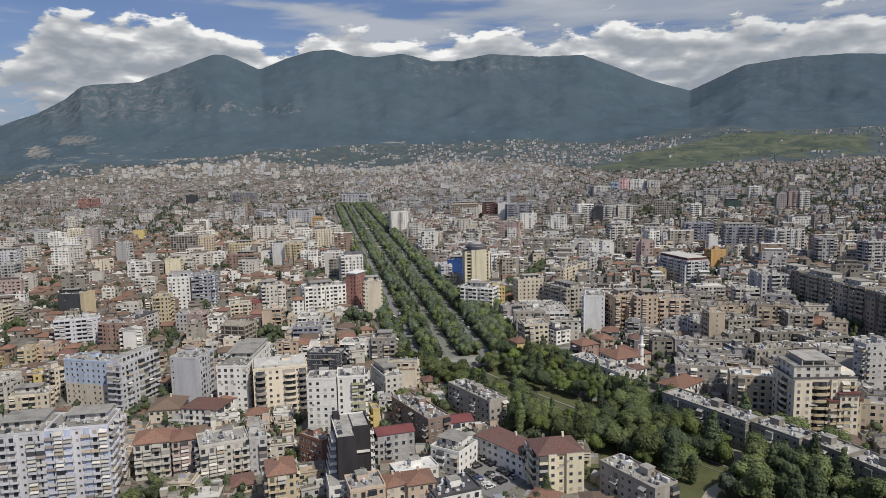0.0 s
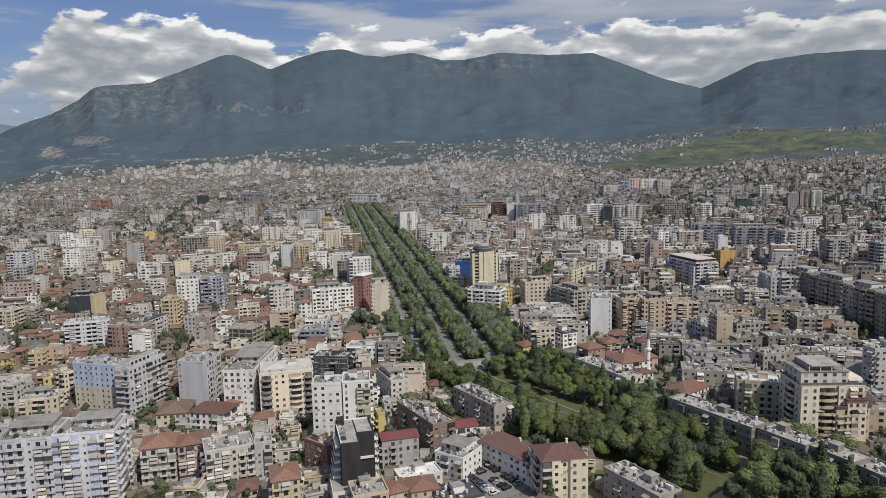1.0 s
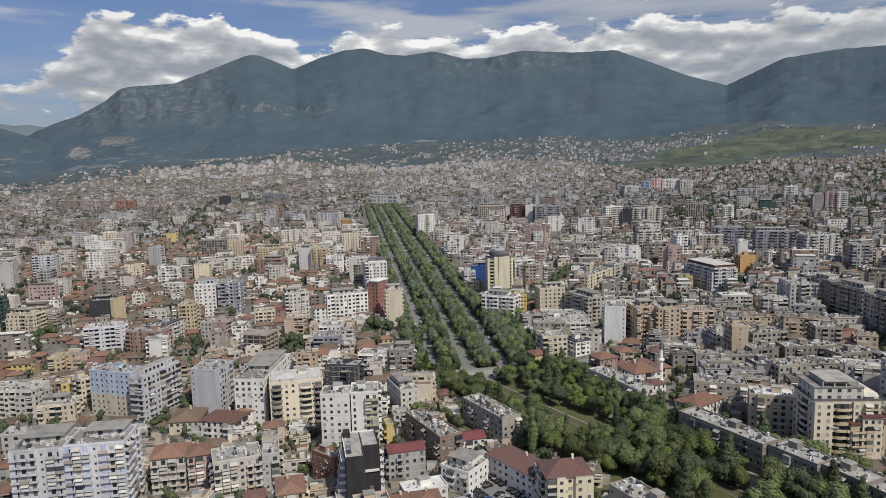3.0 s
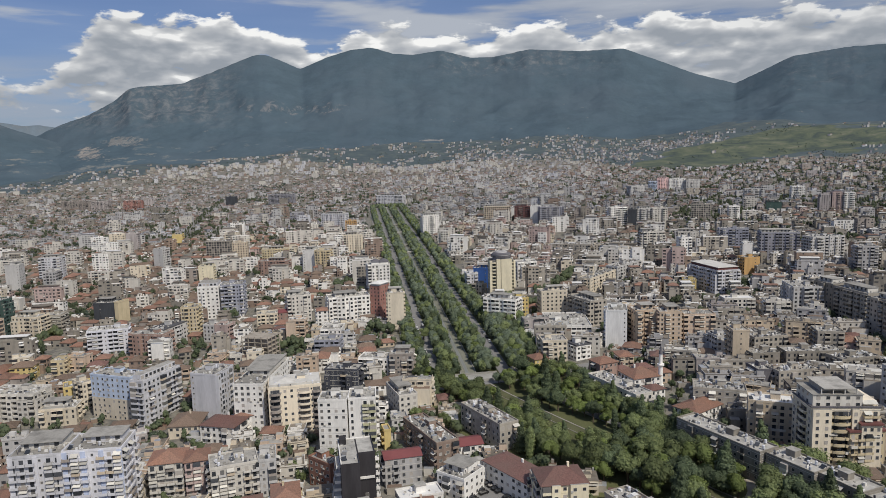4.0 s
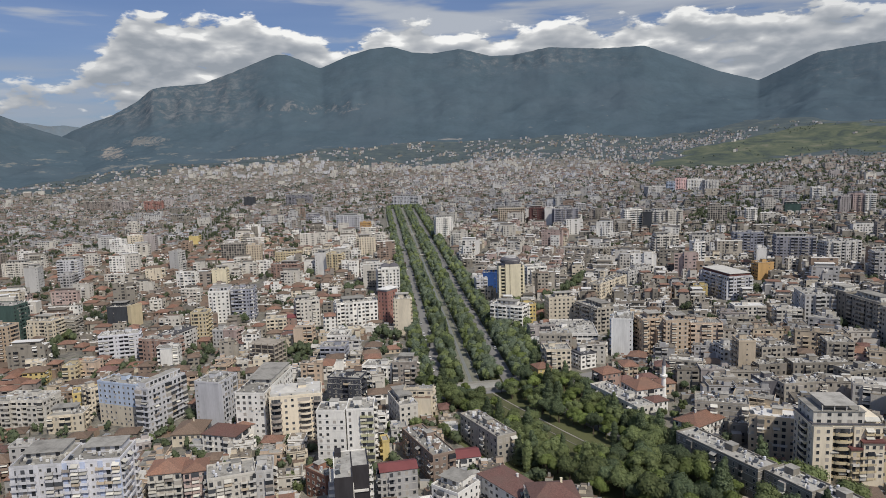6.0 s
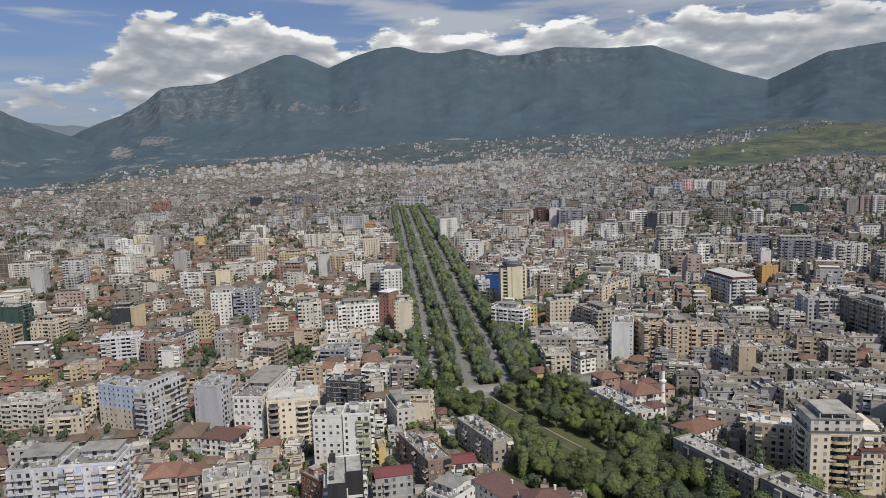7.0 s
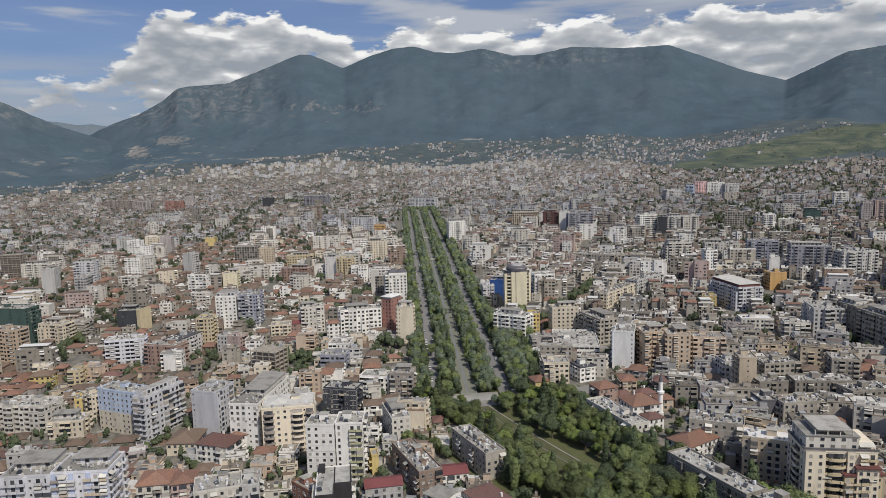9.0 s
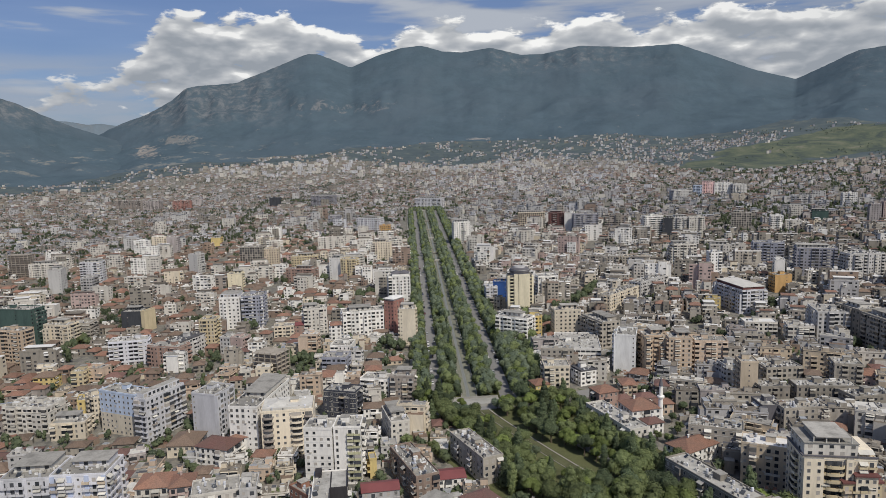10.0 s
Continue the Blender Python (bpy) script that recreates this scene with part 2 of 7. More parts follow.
def leaf_mat(name, a, b):
    m, t, bsdf = base_mat(name)
    geo = t.nodes.new("ShaderNodeNewGeometry")
    info = t.nodes.new("ShaderNodeObjectInfo")
    c = mix(t, geo.outputs["Random Per Island"], a, b)
    patch = noise_of(t, world_co(t), 0.055, 3.0, 0.6)
    c = mix(t, maths(t, "MULTIPLY", maths(t, "SUBTRACT", patch, 0.52, clamp=True), 3.5, clamp=True), c, (0.135, 0.160, 0.066))
    f = maths(t, "ADD", 0.7, maths(t, "MULTIPLY", info.outputs["Random"], 0.6))
    sc = t.nodes.new("ShaderNodeVectorMath")
    sc.operation = "SCALE"
    link(t, c, sc.inputs[0])
    link(t, f, sc.inputs["Scale"])
    link(t, sc.outputs[0], bsdf.inputs["Base Color"])
    bsdf.inputs["Roughness"].default_value = 0.7
    bsdf.inputs["Specular IOR Level"].default_value = 0.2
    tr = t.nodes.new("ShaderNodeBsdfTranslucent")
    link(t, sc.outputs[0], tr.inputs["Color"])
    both = t.nodes.new("ShaderNodeMixShader")
    both.inputs[0].default_value = 0.35
    link(t, bsdf.outputs[0], both.inputs[1])
    link(t, tr.outputs[0], both.inputs[2])
    link(t, both.outputs[0], t.nodes["Material Output"].inputs["Surface"])
    return m


LEAF = leaf_mat("leaves", (0.138, 0.174, 0.078), (0.236, 0.274, 0.124))
LEAF_DARK = leaf_mat("dark_leaves", (0.088, 0.120, 0.070), (0.165, 0.205, 0.112))
LEAF_WARM = leaf_mat("yellow_green_leaves", (0.158, 0.205, 0.064), (0.240, 0.295, 0.098))
# leaves of distant trees, with haze blue put into their colour
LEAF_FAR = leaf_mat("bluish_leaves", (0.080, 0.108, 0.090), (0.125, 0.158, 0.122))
LEAF_OLIVE = leaf_mat("olive_leaves", (0.072, 0.094, 0.056), (0.125, 0.150, 0.086))
LEAF_GREY = leaf_mat("grey_green_leaves", (0.122, 0.158, 0.110), (0.215, 0.258, 0.178))


def ground_mat():
    m, t, bsdf = base_mat("town_ground")
    co = world_co(t)
    n1, n2, n3 = noise_of(t, co, 0.02, 5.0, 0.6), noise_of(t, co, 0.18, 6.0, 0.65), noise_of(t, co, 1.1, 5.0, 0.6)
    town = ramp(t, n2, [(0.35, (0.10, 0.10, 0.09)), (0.48, (0.17, 0.16, 0.14)), (0.58, (0.24, 0.22, 0.185)), (0.66, (0.085, 0.10, 0.06))])
    # land cover: open meadows and dark scrub woods on the rising land beyond the town
    att = t.nodes.new("ShaderNodeAttribute")
    att.attribute_name = "cover"
    sep = t.nodes.new("ShaderNodeSeparateColor")
    link(t, att.outputs["Color"], sep.inputs[0])

    def edge(v):
        q = maths(t, "ADD", v, maths(t, "MULTIPLY", maths(t, "SUBTRACT", n1, 0.5), 0.9))
        return maths(t, "MULTIPLY", maths(t, "SUBTRACT", q, 0.42, clamp=True), 6.0, clamp=True)
    n4 = noise_of(t, co, 0.010, 9.0, 0.76, 0.6)
    meadow = ramp(t, n4, [(0.40, (0.042, 0.060, 0.053)), (0.48, (0.072, 0.092, 0.062)), (0.56, (0.106, 0.122, 0.076)), (0.66, (0.160, 0.158, 0.118))])
    # scrub colours hold the blue-grey of haze over the far land
    hazy_scrub = ramp(t, n1, [(0.38, (0.054, 0.077, 0.088)), (0.52, (0.068, 0.092, 0.100)), (0.62, (0.088, 0.112, 0.106)), (0.72, (0.15, 0.155, 0.14))])
    c = mix(t, edge(sep.outputs[1]), town, hazy_scrub)
    c = mix(t, edge(sep.outputs[0]), c, meadow)
    g = maths(t, "ADD", 0.8, maths(t, "MULTIPLY", n3, 0.4))
    sc = t.nodes.new("ShaderNodeVectorMath")
    sc.operation = "SCALE"
    link(t, c, sc.inputs[0])
    link(t, g, sc.inputs["Scale"])
    link(t, sc.outputs[0], bsdf.inputs["Base Color"])
    bsdf.inputs["Roughness"].default_value = 0.95
    return m


def mountain_mat(name, woods, pale):
    """Close woods over the slopes, with bare rock in the cliffs, a broken rock belt, and quarries at the foot; distance
    haze is mixed into the colours.
    """
    m, t, bsdf = base_mat(name)
    co = world_co(t)
    pos = t.nodes.new("ShaderNodeSeparateXYZ")
    link(t, co, pos.inputs[0])
    ang = maths(t, "ARCTAN2", maths(t, "SUBTRACT", pos.outputs[0], 20.0), maths(t, "SUBTRACT", pos.outputs[1], 3.0))
    z = pos.outputs[2]
    broad, stand, grain = noise_of(t, co, 0.0022, 4.0, 0.55), noise_of(t, co, 0.008, 6.0, 0.62), noise_of(t, co, 0.045, 5.0, 0.7)

    def span(v, a, b):
        r = node(t, "ShaderNodeMapRange")
        link(t, v, r.inputs[0])
        r.inputs[1].default_value, r.inputs[2].default_value = a, b
        return r.outputs[0]

    def both(*vs):
        out = vs[0]
        for v in vs[1:]:
            out = maths(t, "MULTIPLY", out, v)
        return out
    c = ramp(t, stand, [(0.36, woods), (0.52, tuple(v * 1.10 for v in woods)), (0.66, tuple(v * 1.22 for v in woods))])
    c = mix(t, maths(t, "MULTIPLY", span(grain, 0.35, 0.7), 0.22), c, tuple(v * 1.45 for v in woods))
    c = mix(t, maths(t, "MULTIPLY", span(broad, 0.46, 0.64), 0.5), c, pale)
    stretched = t.nodes.new("ShaderNodeMapping")
    stretched.inputs["Scale"].default_value = (1.0, 1.0, 0.42)
    link(t, co, stretched.inputs[0])
    crag, seam, ledge = noise_of(t, stretched.outputs[0], 0.021, 8.0, 0.72), noise_of(t, stretched.outputs[0], 0.006, 4.0, 0.6), noise_of(t, co, 0.011, 5.0, 0.65)
    zz = maths(t, "ADD", z, maths(t, "MULTIPLY", maths(t, "SUBTRACT", seam, 0.5), 220.0))
    face = maths(t, "ADD", ang, maths(t, "MULTIPLY", maths(t, "SUBTRACT", ledge, 0.5), 0.10))
    north = both(span(face, -0.325, -0.385), span(zz, 320.0, 430.0), span(crag, 0.40, 0.56))
    belt = both(span(face, -0.345, -0.325), span(face, -0.185, -0.215), span(zz, 398.0, 414.0), span(zz, 462.0, 436.0), span(crag, 0.50, 0.57))
    crown = both(span(face, -0.075, -0.045), span(face, 0.20, 0.12), span(zz, 600.0, 700.0), span(crag, 0.46, 0.62))
    slide = both(span(face, 0.36, 0.40), span(face, 0.52, 0.44), span(zz, 400.0, 520.0), span(crag, 0.46, 0.66))
    bare = maths(t, "MAXIMUM", maths(t, "MAXIMUM", maths(t, "MULTIPLY", north, 0.75), belt), maths(t, "MAXIMUM", maths(t, "MULTIPLY", crown, 0.6), maths(t, "MULTIPLY", slide, 0.35)))
    c = mix(t, bare, c, ramp(t, crag, [(0.44, (0.098, 0.118, 0.135)), (0.56, (0.150, 0.166, 0.182)), (0.68, (0.205, 0.215, 0.225))]))
    # bare scars on the slope
    scar = both(span(noise_of(t, co, 0.012, 6.0, 0.68), 0.665, 0.72), span(z, 480.0, 300.0))
    c = mix(t, scar, c, (0.22, 0.225, 0.22))
    patchy = t.nodes.new("ShaderNodeMapping")
    patchy.inputs["Scale"].default_value = (0.55, 0.55, 2.2)
    link(t, co, patchy.inputs[0])
    fields = both(span(noise_of(t, patchy.outputs[0], 0.013, 6.0, 0.7), 0.565, 0.62), span(z, 260.0, 190.0), span(ang, -0.16, -0.30))
    c = mix(t, maths(t, "MULTIPLY", fields, 0.75), c, (0.21, 0.215, 0.205))
    # quarries and bare terraces cut into the foot of the slope: bearing, half width, height, half depth
    rag = maths(t, "MULTIPLY", maths(t, "SUBTRACT", noise_of(t, co, 0.016, 6.0, 0.7, 1.2), 0.47), 7.0)
    for a0, da, z0, dz, col in ((-0.530, 0.017, 208, 34, (0.31, 0.29, 0.27)), (-0.488, 0.026, 268, 30, (0.215, 0.222, 0.222)), (-0.076, 0.020, 228, 9, (0.30, 0.29, 0.28)), (-0.136, 0.040, 212, 8, (0.19, 0.20, 0.195))):
        q = maths(t, "DIVIDE", maths(t, "SUBTRACT", ang, a0), da)
        v = maths(t, "DIVIDE", maths(t, "SUBTRACT", z, float(z0)), float(dz))
        q = maths(t, "ADD", maths(t, "ADD", maths(t, "MULTIPLY", q, q), maths(t, "MULTIPLY", v, v)), rag)
        c = mix(t, maths(t, "MULTIPLY", maths(t, "SUBTRACT", 1.0, q, clamp=True), 1.4, clamp=True), c, mix(t, span(grain, 0.35, 0.65), tuple(k * 0.72 for k in col), col))
    bmp = node(t, "ShaderNodeBump", Strength=0.30, Distance=9.0)
    link(t, maths(t, "ADD", grain, maths(t, "MULTIPLY", both(crag, bare), 2.0)), bmp.inputs["Height"])
    link(t, bmp.outputs[0], bsdf.inputs["Normal"])
    link(t, c, bsdf.inputs["Base Color"])
    bsdf.inputs["Roughness"].default_value = 1.0
    bsdf.inputs["Specular IOR Level"].default_value = 0.0
    return m


# blue-grey haze is part of both base colours, strongest in the far range
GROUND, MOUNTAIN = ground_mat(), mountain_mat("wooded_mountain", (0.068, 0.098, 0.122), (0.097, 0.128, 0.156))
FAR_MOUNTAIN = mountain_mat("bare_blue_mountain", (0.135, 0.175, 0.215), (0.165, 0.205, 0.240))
GRASS = surface("park_grass", (0.115, 0.122, 0.056), 0.95, 0.3, 0.9, 0.35, 0.07, bump=0.2)

# ---- mesh building ----


def gz(x, y):
    """The lie of the land: it rises to the east and to the south."""
    return 0.02395 * x + 0.0328 * y


class Geo:
    def __init__(self):
        self.v, self.f, self.m, self.soft = [], [], [], []

    def face(self, pts, mat=0):
        i = len(self.v)
        self.v.extend(pts)
        self.f.append(tuple(range(i, i + len(pts))))
        self.m.append(mat)

    def box(self, x0, x1, y0, y1, z0, z1, mat=0, top=None, skip=""):
        i = len(self.v)
        self.v.extend([(x0, y0, z0), (x1, y0, z0), (x1, y1, z0), (x0, y1, z0), (x0, y0, z1), (x1, y0, z1), (x1, y1, z1), (x0, y1, z1)])
        quads = {"d": (3, 2, 1, 0), "u": (4, 5, 6, 7), "f": (0, 1, 5, 4), "r": (1, 2, 6, 5), "b": (2, 3, 7, 6), "l": (3, 0, 4, 7)}
        for k, q in quads.items():
            if k not in skip:
                self.f.append(tuple(i + a for a in q))
                self.m.append(top if k == "u" and top is not None else mat)

    def tube(self, x, y, z0, z1, r0, r1, n=10, mat=0, cap=True):
        i = len(self.v)
        for r, z in ((r0, z0), (r1, z1)):
            self.v.extend((x + r * math.cos(2 * math.pi * k / n), y + r * math.sin(2 * math.pi * k / n), z) for k in range(n))
        for k in range(n):
            j = (k + 1) % n
            self.f.append((i + k, i + j, i + n + j, i + n + k))
            self.m.append(mat)
        if cap:
            self.f.append(tuple(i + n + k for k in range(n)))
            self.m.append(mat)

    def add(self, other, m, mats=None):
        i = len(self.v)
        self.v.extend(tuple(m @ Vector(p)) for p in other.v)
        self.f.extend(tuple(i + a for a in q) for q in other.f)
        self.m.extend(other.m if mats is None else [mats] * len(other.m))

    def mesh(self, name, mats):
        me = bpy.data.meshes.new(name)
        me.from_pydata(self.v, [], self.f)
        for m in mats:
            me.materials.append(m)
        if len(mats) > 1:
            me.polygons.foreach_set("material_index", self.m)
        me.update()
        return me


def part(name, geo, mats, parent=None, label="", m=None):
    """Links a mesh (or a Geo) as one object, under parent if given."""
    me = geo if isinstance(geo, bpy.types.Mesh) else geo.mesh(name, mats if isinstance(mats, (list, tuple)) else [mats])
    ob = new(name, me)
    if parent is not None:
        ob.parent = parent
    if m is not None:
        ob.matrix_basis = m
    if label:
        tagged(ob, label)
    return ob


def at(x, y, z=0.0, yaw=0.0):
    return Matrix.Translation((x, y, z)) @ Matrix.Rotation(yaw, 4, "Z")

# ---- land, mountains, boulevard ----


def smooth(a, b, v):
    s = min(1.0, max(0.0, (v - a) / (b - a)))
    return s * s * (3 - 2 * s)


def polar(x, y):
    return math.degrees(math.atan2(x - 20, y - 5)), math.hypot(x, y)


def foothill(x, y):
    """Hills that rise beyond the town, higher towards the south."""
    r = math.hypot(x, y)
    if r < 2100 or y < 0:
        return 0.0
    az = math.degrees(math.atan2(x, y))
    n = noise.fractal(Vector((x / 520, y / 520, 2.0)), 0.9, 2.0, 4)
    rise = float(np.interp(az, (-40, -33, -26, -15, 0), (36, 50, 88, 100, 110)))
    return smooth(2450, 3600, r) * (rise + 26 * n) + smooth(2100, 2600, r) * 5 * n


def land(x, y):
    return gz(x, y) + foothill(x, y)


def town_limit(az):
    """How far out the closed town reaches in each direction."""
    return float(np.interp(az, (-45, -36, -31, -27.5, -25.5, -21, -16, -13, -8, -2, 2, 8, 11.5, 13, 18, 20, 22, 25, 36),
                           (2850, 2950, 3090, 2980, 3140, 3150, 3220, 3030, 2930, 2840, 2860, 2780, 2480, 2290, 2340, 2440, 2590, 2740, 2800)))


def cover(x, y):
    """Shares of open meadow and of scrub woods on the land."""
    az, r = polar(x, y)
    if y < 0 or r < 1900:
        return 0.0, 0.0
    q = r + 150 * noise.fractal(Vector((x / 210, y / 210, 8.0)), 0.8, 2.0, 4)
    lo = float(np.interp(az, (11, 12.5, 15, 18, 20, 22, 25, 30), (2520, 2330, 2310, 2360, 2460, 2610, 2760, 2830)))
    hi = float(np.interp(az, (11, 13.5, 15, 17, 19, 20.5, 24, 30), (2520, 2720, 2870, 2910, 3010, 3230, 3290, 3300)))
    m = smooth(lo - 40, lo + 40, q) * (1 - smooth(hi - 50, hi + 60, q)) * smooth(11, 12.5, az) * (1 - smooth(30, 33, az))
    m *= smooth(-0.46, -0.20, noise.noise(Vector((x / 170, y / 170, 14.0))))
    lim = town_limit(az)
    return m, smooth(lim - 90, lim + 60, q)


def settled(az, r):
    """How thickly houses stand on the hills beyond the closed town."""
    if 13 < az < 19.6 and 2880 < r < 3270:
        return 0.85
    if az > 19.6:
        return 0.16
    if az > -3:
        return float(np.interp(r, (2800, 3050, 3250, 3420), (0.8, 0.58, 0.28, 0.05)))
    if az > -24:
        return float(np.interp(r, (2850, 3150, 3380), (0.60, 0.50, 0.28)))
    return float(np.interp(r, (2900, 3150, 3380), (0.55, 0.36, 0.12)))


def build_ground():
    g = Geo()
    xs = np.arange(-4800, 4801, 60)
    ys = np.concatenate([np.arange(-1800, 0, 300), np.arange(0, 1900, 100), np.arange(1900, 4000, 40), np.arange(4000, 4801, 200)])
    shares = []
    for yy in ys:
        for a in xs:
            g.v.append((float(a), float(yy), land(a, yy)))
            shares.extend((*cover(a, yy), 0.0, 1.0))
    n = len(xs)
    for j in range(len(ys) - 1):
        for i in range(n - 1):
            g.f.append((j * n + i, j * n + i + 1, (j + 1) * n + i + 1, (j + 1) * n + i))
            g.m.append(0)
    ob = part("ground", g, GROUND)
    att = ob.data.attributes.new("cover", "FLOAT_COLOR", "POINT")
    att.data.foreach_set("color", shares)
    for p in ob.data.polygons:
        p.use_smooth = True
    tagged(ob, "dusty town ground rising to green meadows below the mountains", "ground", kind="structure")


RIDGE = [(-60, .0), (-37, .012), (-34, .034), (-32.2, .0505), (-30.1, .0646), (-28.3, .0826), (-27.3, .0984), (-26.4, .1012), (-23.6, .1053), (-21, .1232), (-18.6, .1405), (-17.9, .1448), (-17.3, .1446), (-16.5, .1405), (-14.6, .1256), (-12.5, .1413), (-10.5, .1517), (-8.8, .1543), (-7.2, .1459), (-5.6, .1435), (-3.3, .1487),
         (-.8, .1373), (1, .1375), (3.8, .1458), (7.8, .1400), (11.2, .1400), (14, .1197), (16.6, .1001), (19.4, .085), (21.5, .1015),
         (23.1, .1143), (26.5, .1199), (30, .1195), (36, .108), (60, .06)]
EYE = (20.0, 3.0, 148.0)


def build_mountain(name, label, ridge, a0, a1, r0, r1, rough, seed, mat, crags):
    """A range whose slopes rise from its foot at r0 to the crest at r1, with broad spurs between; crags: its cliffs, as level, first and last bearing, height and edge."""
    g = Geo()
    na, nr = int((a1 - a0) / 0.16), 120
    ra, re = [p[0] for p in ridge], [p[1] for p in ridge]
    for i in range(na + 1):
        a = a0 + (a1 - a0) * i / na
        line = sum(float(np.interp(a + k * 0.2, ra, re)) * wt for k, wt in ((-1, 0.2), (0, 0.6), (1, 0.2)))
        crest = EYE[2] + r1 * line + 3.0 * noise.fractal(Vector((a * 1.9, seed, 0)), 0.9, 2.0, 5)
        sx, sy = math.sin(radians(a)), math.cos(radians(a))
        foot = land(EYE[0] + sx * r0, EYE[1] + sy * r0) - 12
        for j in range(nr + 8):
            s = j / nr
            r = r0 + (r1 - r0) * s
            x, y = EYE[0] + sx * r, EYE[1] + sy * r
            if s <= 1:
                swell = noise.fractal(Vector((x / 420, y / 420, seed)), 0.9, 2.0, 3)
                fine = noise.fractal(Vector((x / 95, y / 95, seed)), 0.7, 2.0, 4)
                bulge = math.sin(math.pi * min(1, s)) ** 0.8
                z = foot + (crest - foot) * (0.62 * s ** 1.55 + 0.38 * s ** 0.9) + bulge * (rough * swell + 0.16 * rough * fine)
                for lvl, lo, hi, hgt, edge in crags:
                    wgt = smooth(lo, lo + 1.2, a) * (1 - smooth(hi - 1.2, hi, a))
                    if wgt:
                        zl = lvl + 30 * noise.noise(Vector((a * 0.45, lvl, seed))) + 14 * noise.noise(Vector((a * 2.1, lvl, seed))) + 7 * noise.noise(Vector((a * 6.0, lvl, seed)))
                        amp = hgt * wgt * min(1.0, max(0.0, 0.5 + 1.3 * noise.noise(Vector((a * 0.9, lvl * 0.1, 3.0)))))
                        z += amp * (smooth(zl, zl + edge, z) - smooth(zl + edge * 1.6, zl + 190, z))
                z = min(z, EYE[2] + (crest - EYE[2]) * r / r1 - 3 * (1 - s))
            else:
                z = crest - (s - 1) * 900
            g.v.append((x, y, z))
    n = nr + 8
    for i in range(na):
        for j in range(n - 1):
            g.f.append((i * n + j, i * n + n + j, i * n + n + j + 1, i * n + j + 1))
            g.m.append(0)
    ob = part(name, g, mat)
    for p in ob.data.polygons:
        p.use_smooth = True
    tagged(ob, label, "mountain", kind="structure")


build_ground()
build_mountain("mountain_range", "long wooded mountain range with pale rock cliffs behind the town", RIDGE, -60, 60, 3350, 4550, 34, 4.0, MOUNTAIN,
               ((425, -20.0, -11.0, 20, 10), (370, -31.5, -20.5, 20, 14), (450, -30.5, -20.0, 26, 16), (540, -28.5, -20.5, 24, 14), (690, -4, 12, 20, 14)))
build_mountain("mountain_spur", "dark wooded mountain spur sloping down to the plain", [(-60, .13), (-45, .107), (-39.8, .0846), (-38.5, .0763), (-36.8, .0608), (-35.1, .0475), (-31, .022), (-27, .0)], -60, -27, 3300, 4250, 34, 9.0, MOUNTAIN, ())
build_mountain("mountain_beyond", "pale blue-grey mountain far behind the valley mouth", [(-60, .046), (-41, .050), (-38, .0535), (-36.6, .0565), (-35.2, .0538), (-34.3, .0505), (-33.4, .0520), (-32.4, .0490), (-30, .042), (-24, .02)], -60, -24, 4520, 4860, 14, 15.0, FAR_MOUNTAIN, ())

BO, BU, BR = Vector((1, 411)), Vector((-0.186, 0.9826)), Vector((0.9826, 0.186))


def along(s, o):
    """A place on the boulevard: s metres up it, o metres to the right of the river."""
    p = BO + BU * s + BR * o
    return p.x, p.y


def bend(points, step=6.0):
    """A smooth run of places through a few turning points."""
    pts = [Vector(p) for p in points]
    out = []
    for i in range(len(pts) - 1):
        p0, p1, p2, p3 = pts[max(i - 1, 0)], pts[i], pts[i + 1], pts[min(i + 2, len(pts) - 1)]
        n = max(2, int((p2 - p1).length / step))
        for k in range(n):
            t = k / n
            out.append(0.5 * ((2 * p1) + (p2 - p0) * t + (2 * p0 - 5 * p1 + 4 * p2 - p3) * t * t + (3 * p1 - p0 - 3 * p2 + p3) * t ** 3))
    return out + [pts[-1]]


def strip(name, line, o0, o1, z0, z1, mat, label, category):
    """A ribbon of ground with a thickness, from o0 to o1 metres right of a line."""
    g = Geo()
    n = len(line)
    for i, p in enumerate(line):
        d = (line[min(i + 1, n - 1)] - line[max(i - 1, 0)]).normalized()
        r = Vector((d.y, -d.x))
        for o, z in ((o0, z0), (o0, z1), (o1, z1), (o1, z0)):
            q = p + r * o
            g.v.append((q.x, q.y, gz(q.x, q.y) + z))
    for i in range(n - 1):
        for a, b in ((0, 1), (1, 2), (2, 3)):
            g.f.append((i * 4 + a, i * 4 + b, i * 4 + 4 + b, i * 4 + 4 + a)[::-1])
            g.m.append(0)
    ob = part(name, g, mat)
    return tagged(ob, label, category, kind="structure")


AXIS = [Vector(along(s, 0)) for s in range(-12, 1050, 12)]
NEAR = bend([(179, 156), (132, 225), (92, 276), (69, 309), (44, 343), (18, 381), (1, 411)])
strip("verge", AXIS, -34, 44, -0.5, 0.05, GRASS, "grass verge under the boulevard trees", "ground")
strip("road_1", AXIS, -20.6, -13.4, -0.3, 0.13, ASPHALT, "grey asphalt carriageway beside the river", "road")
strip("road_2", AXIS, 20.2, 28.0, -0.3, 0.13, ASPHALT, "grey asphalt carriageway beside the river", "road")
strip("pavement_1", AXIS, -33.5, -30.5, -0.3, 0.20, PAVING, "pale paved footway", "pavement")
strip("pavement_2", AXIS, 40, 43.5, -0.3, 0.20, PAVING, "pale paved footway", "pavement")
DITCH = NEAR[:-3] + [Vector(along(-12, 1.2))]
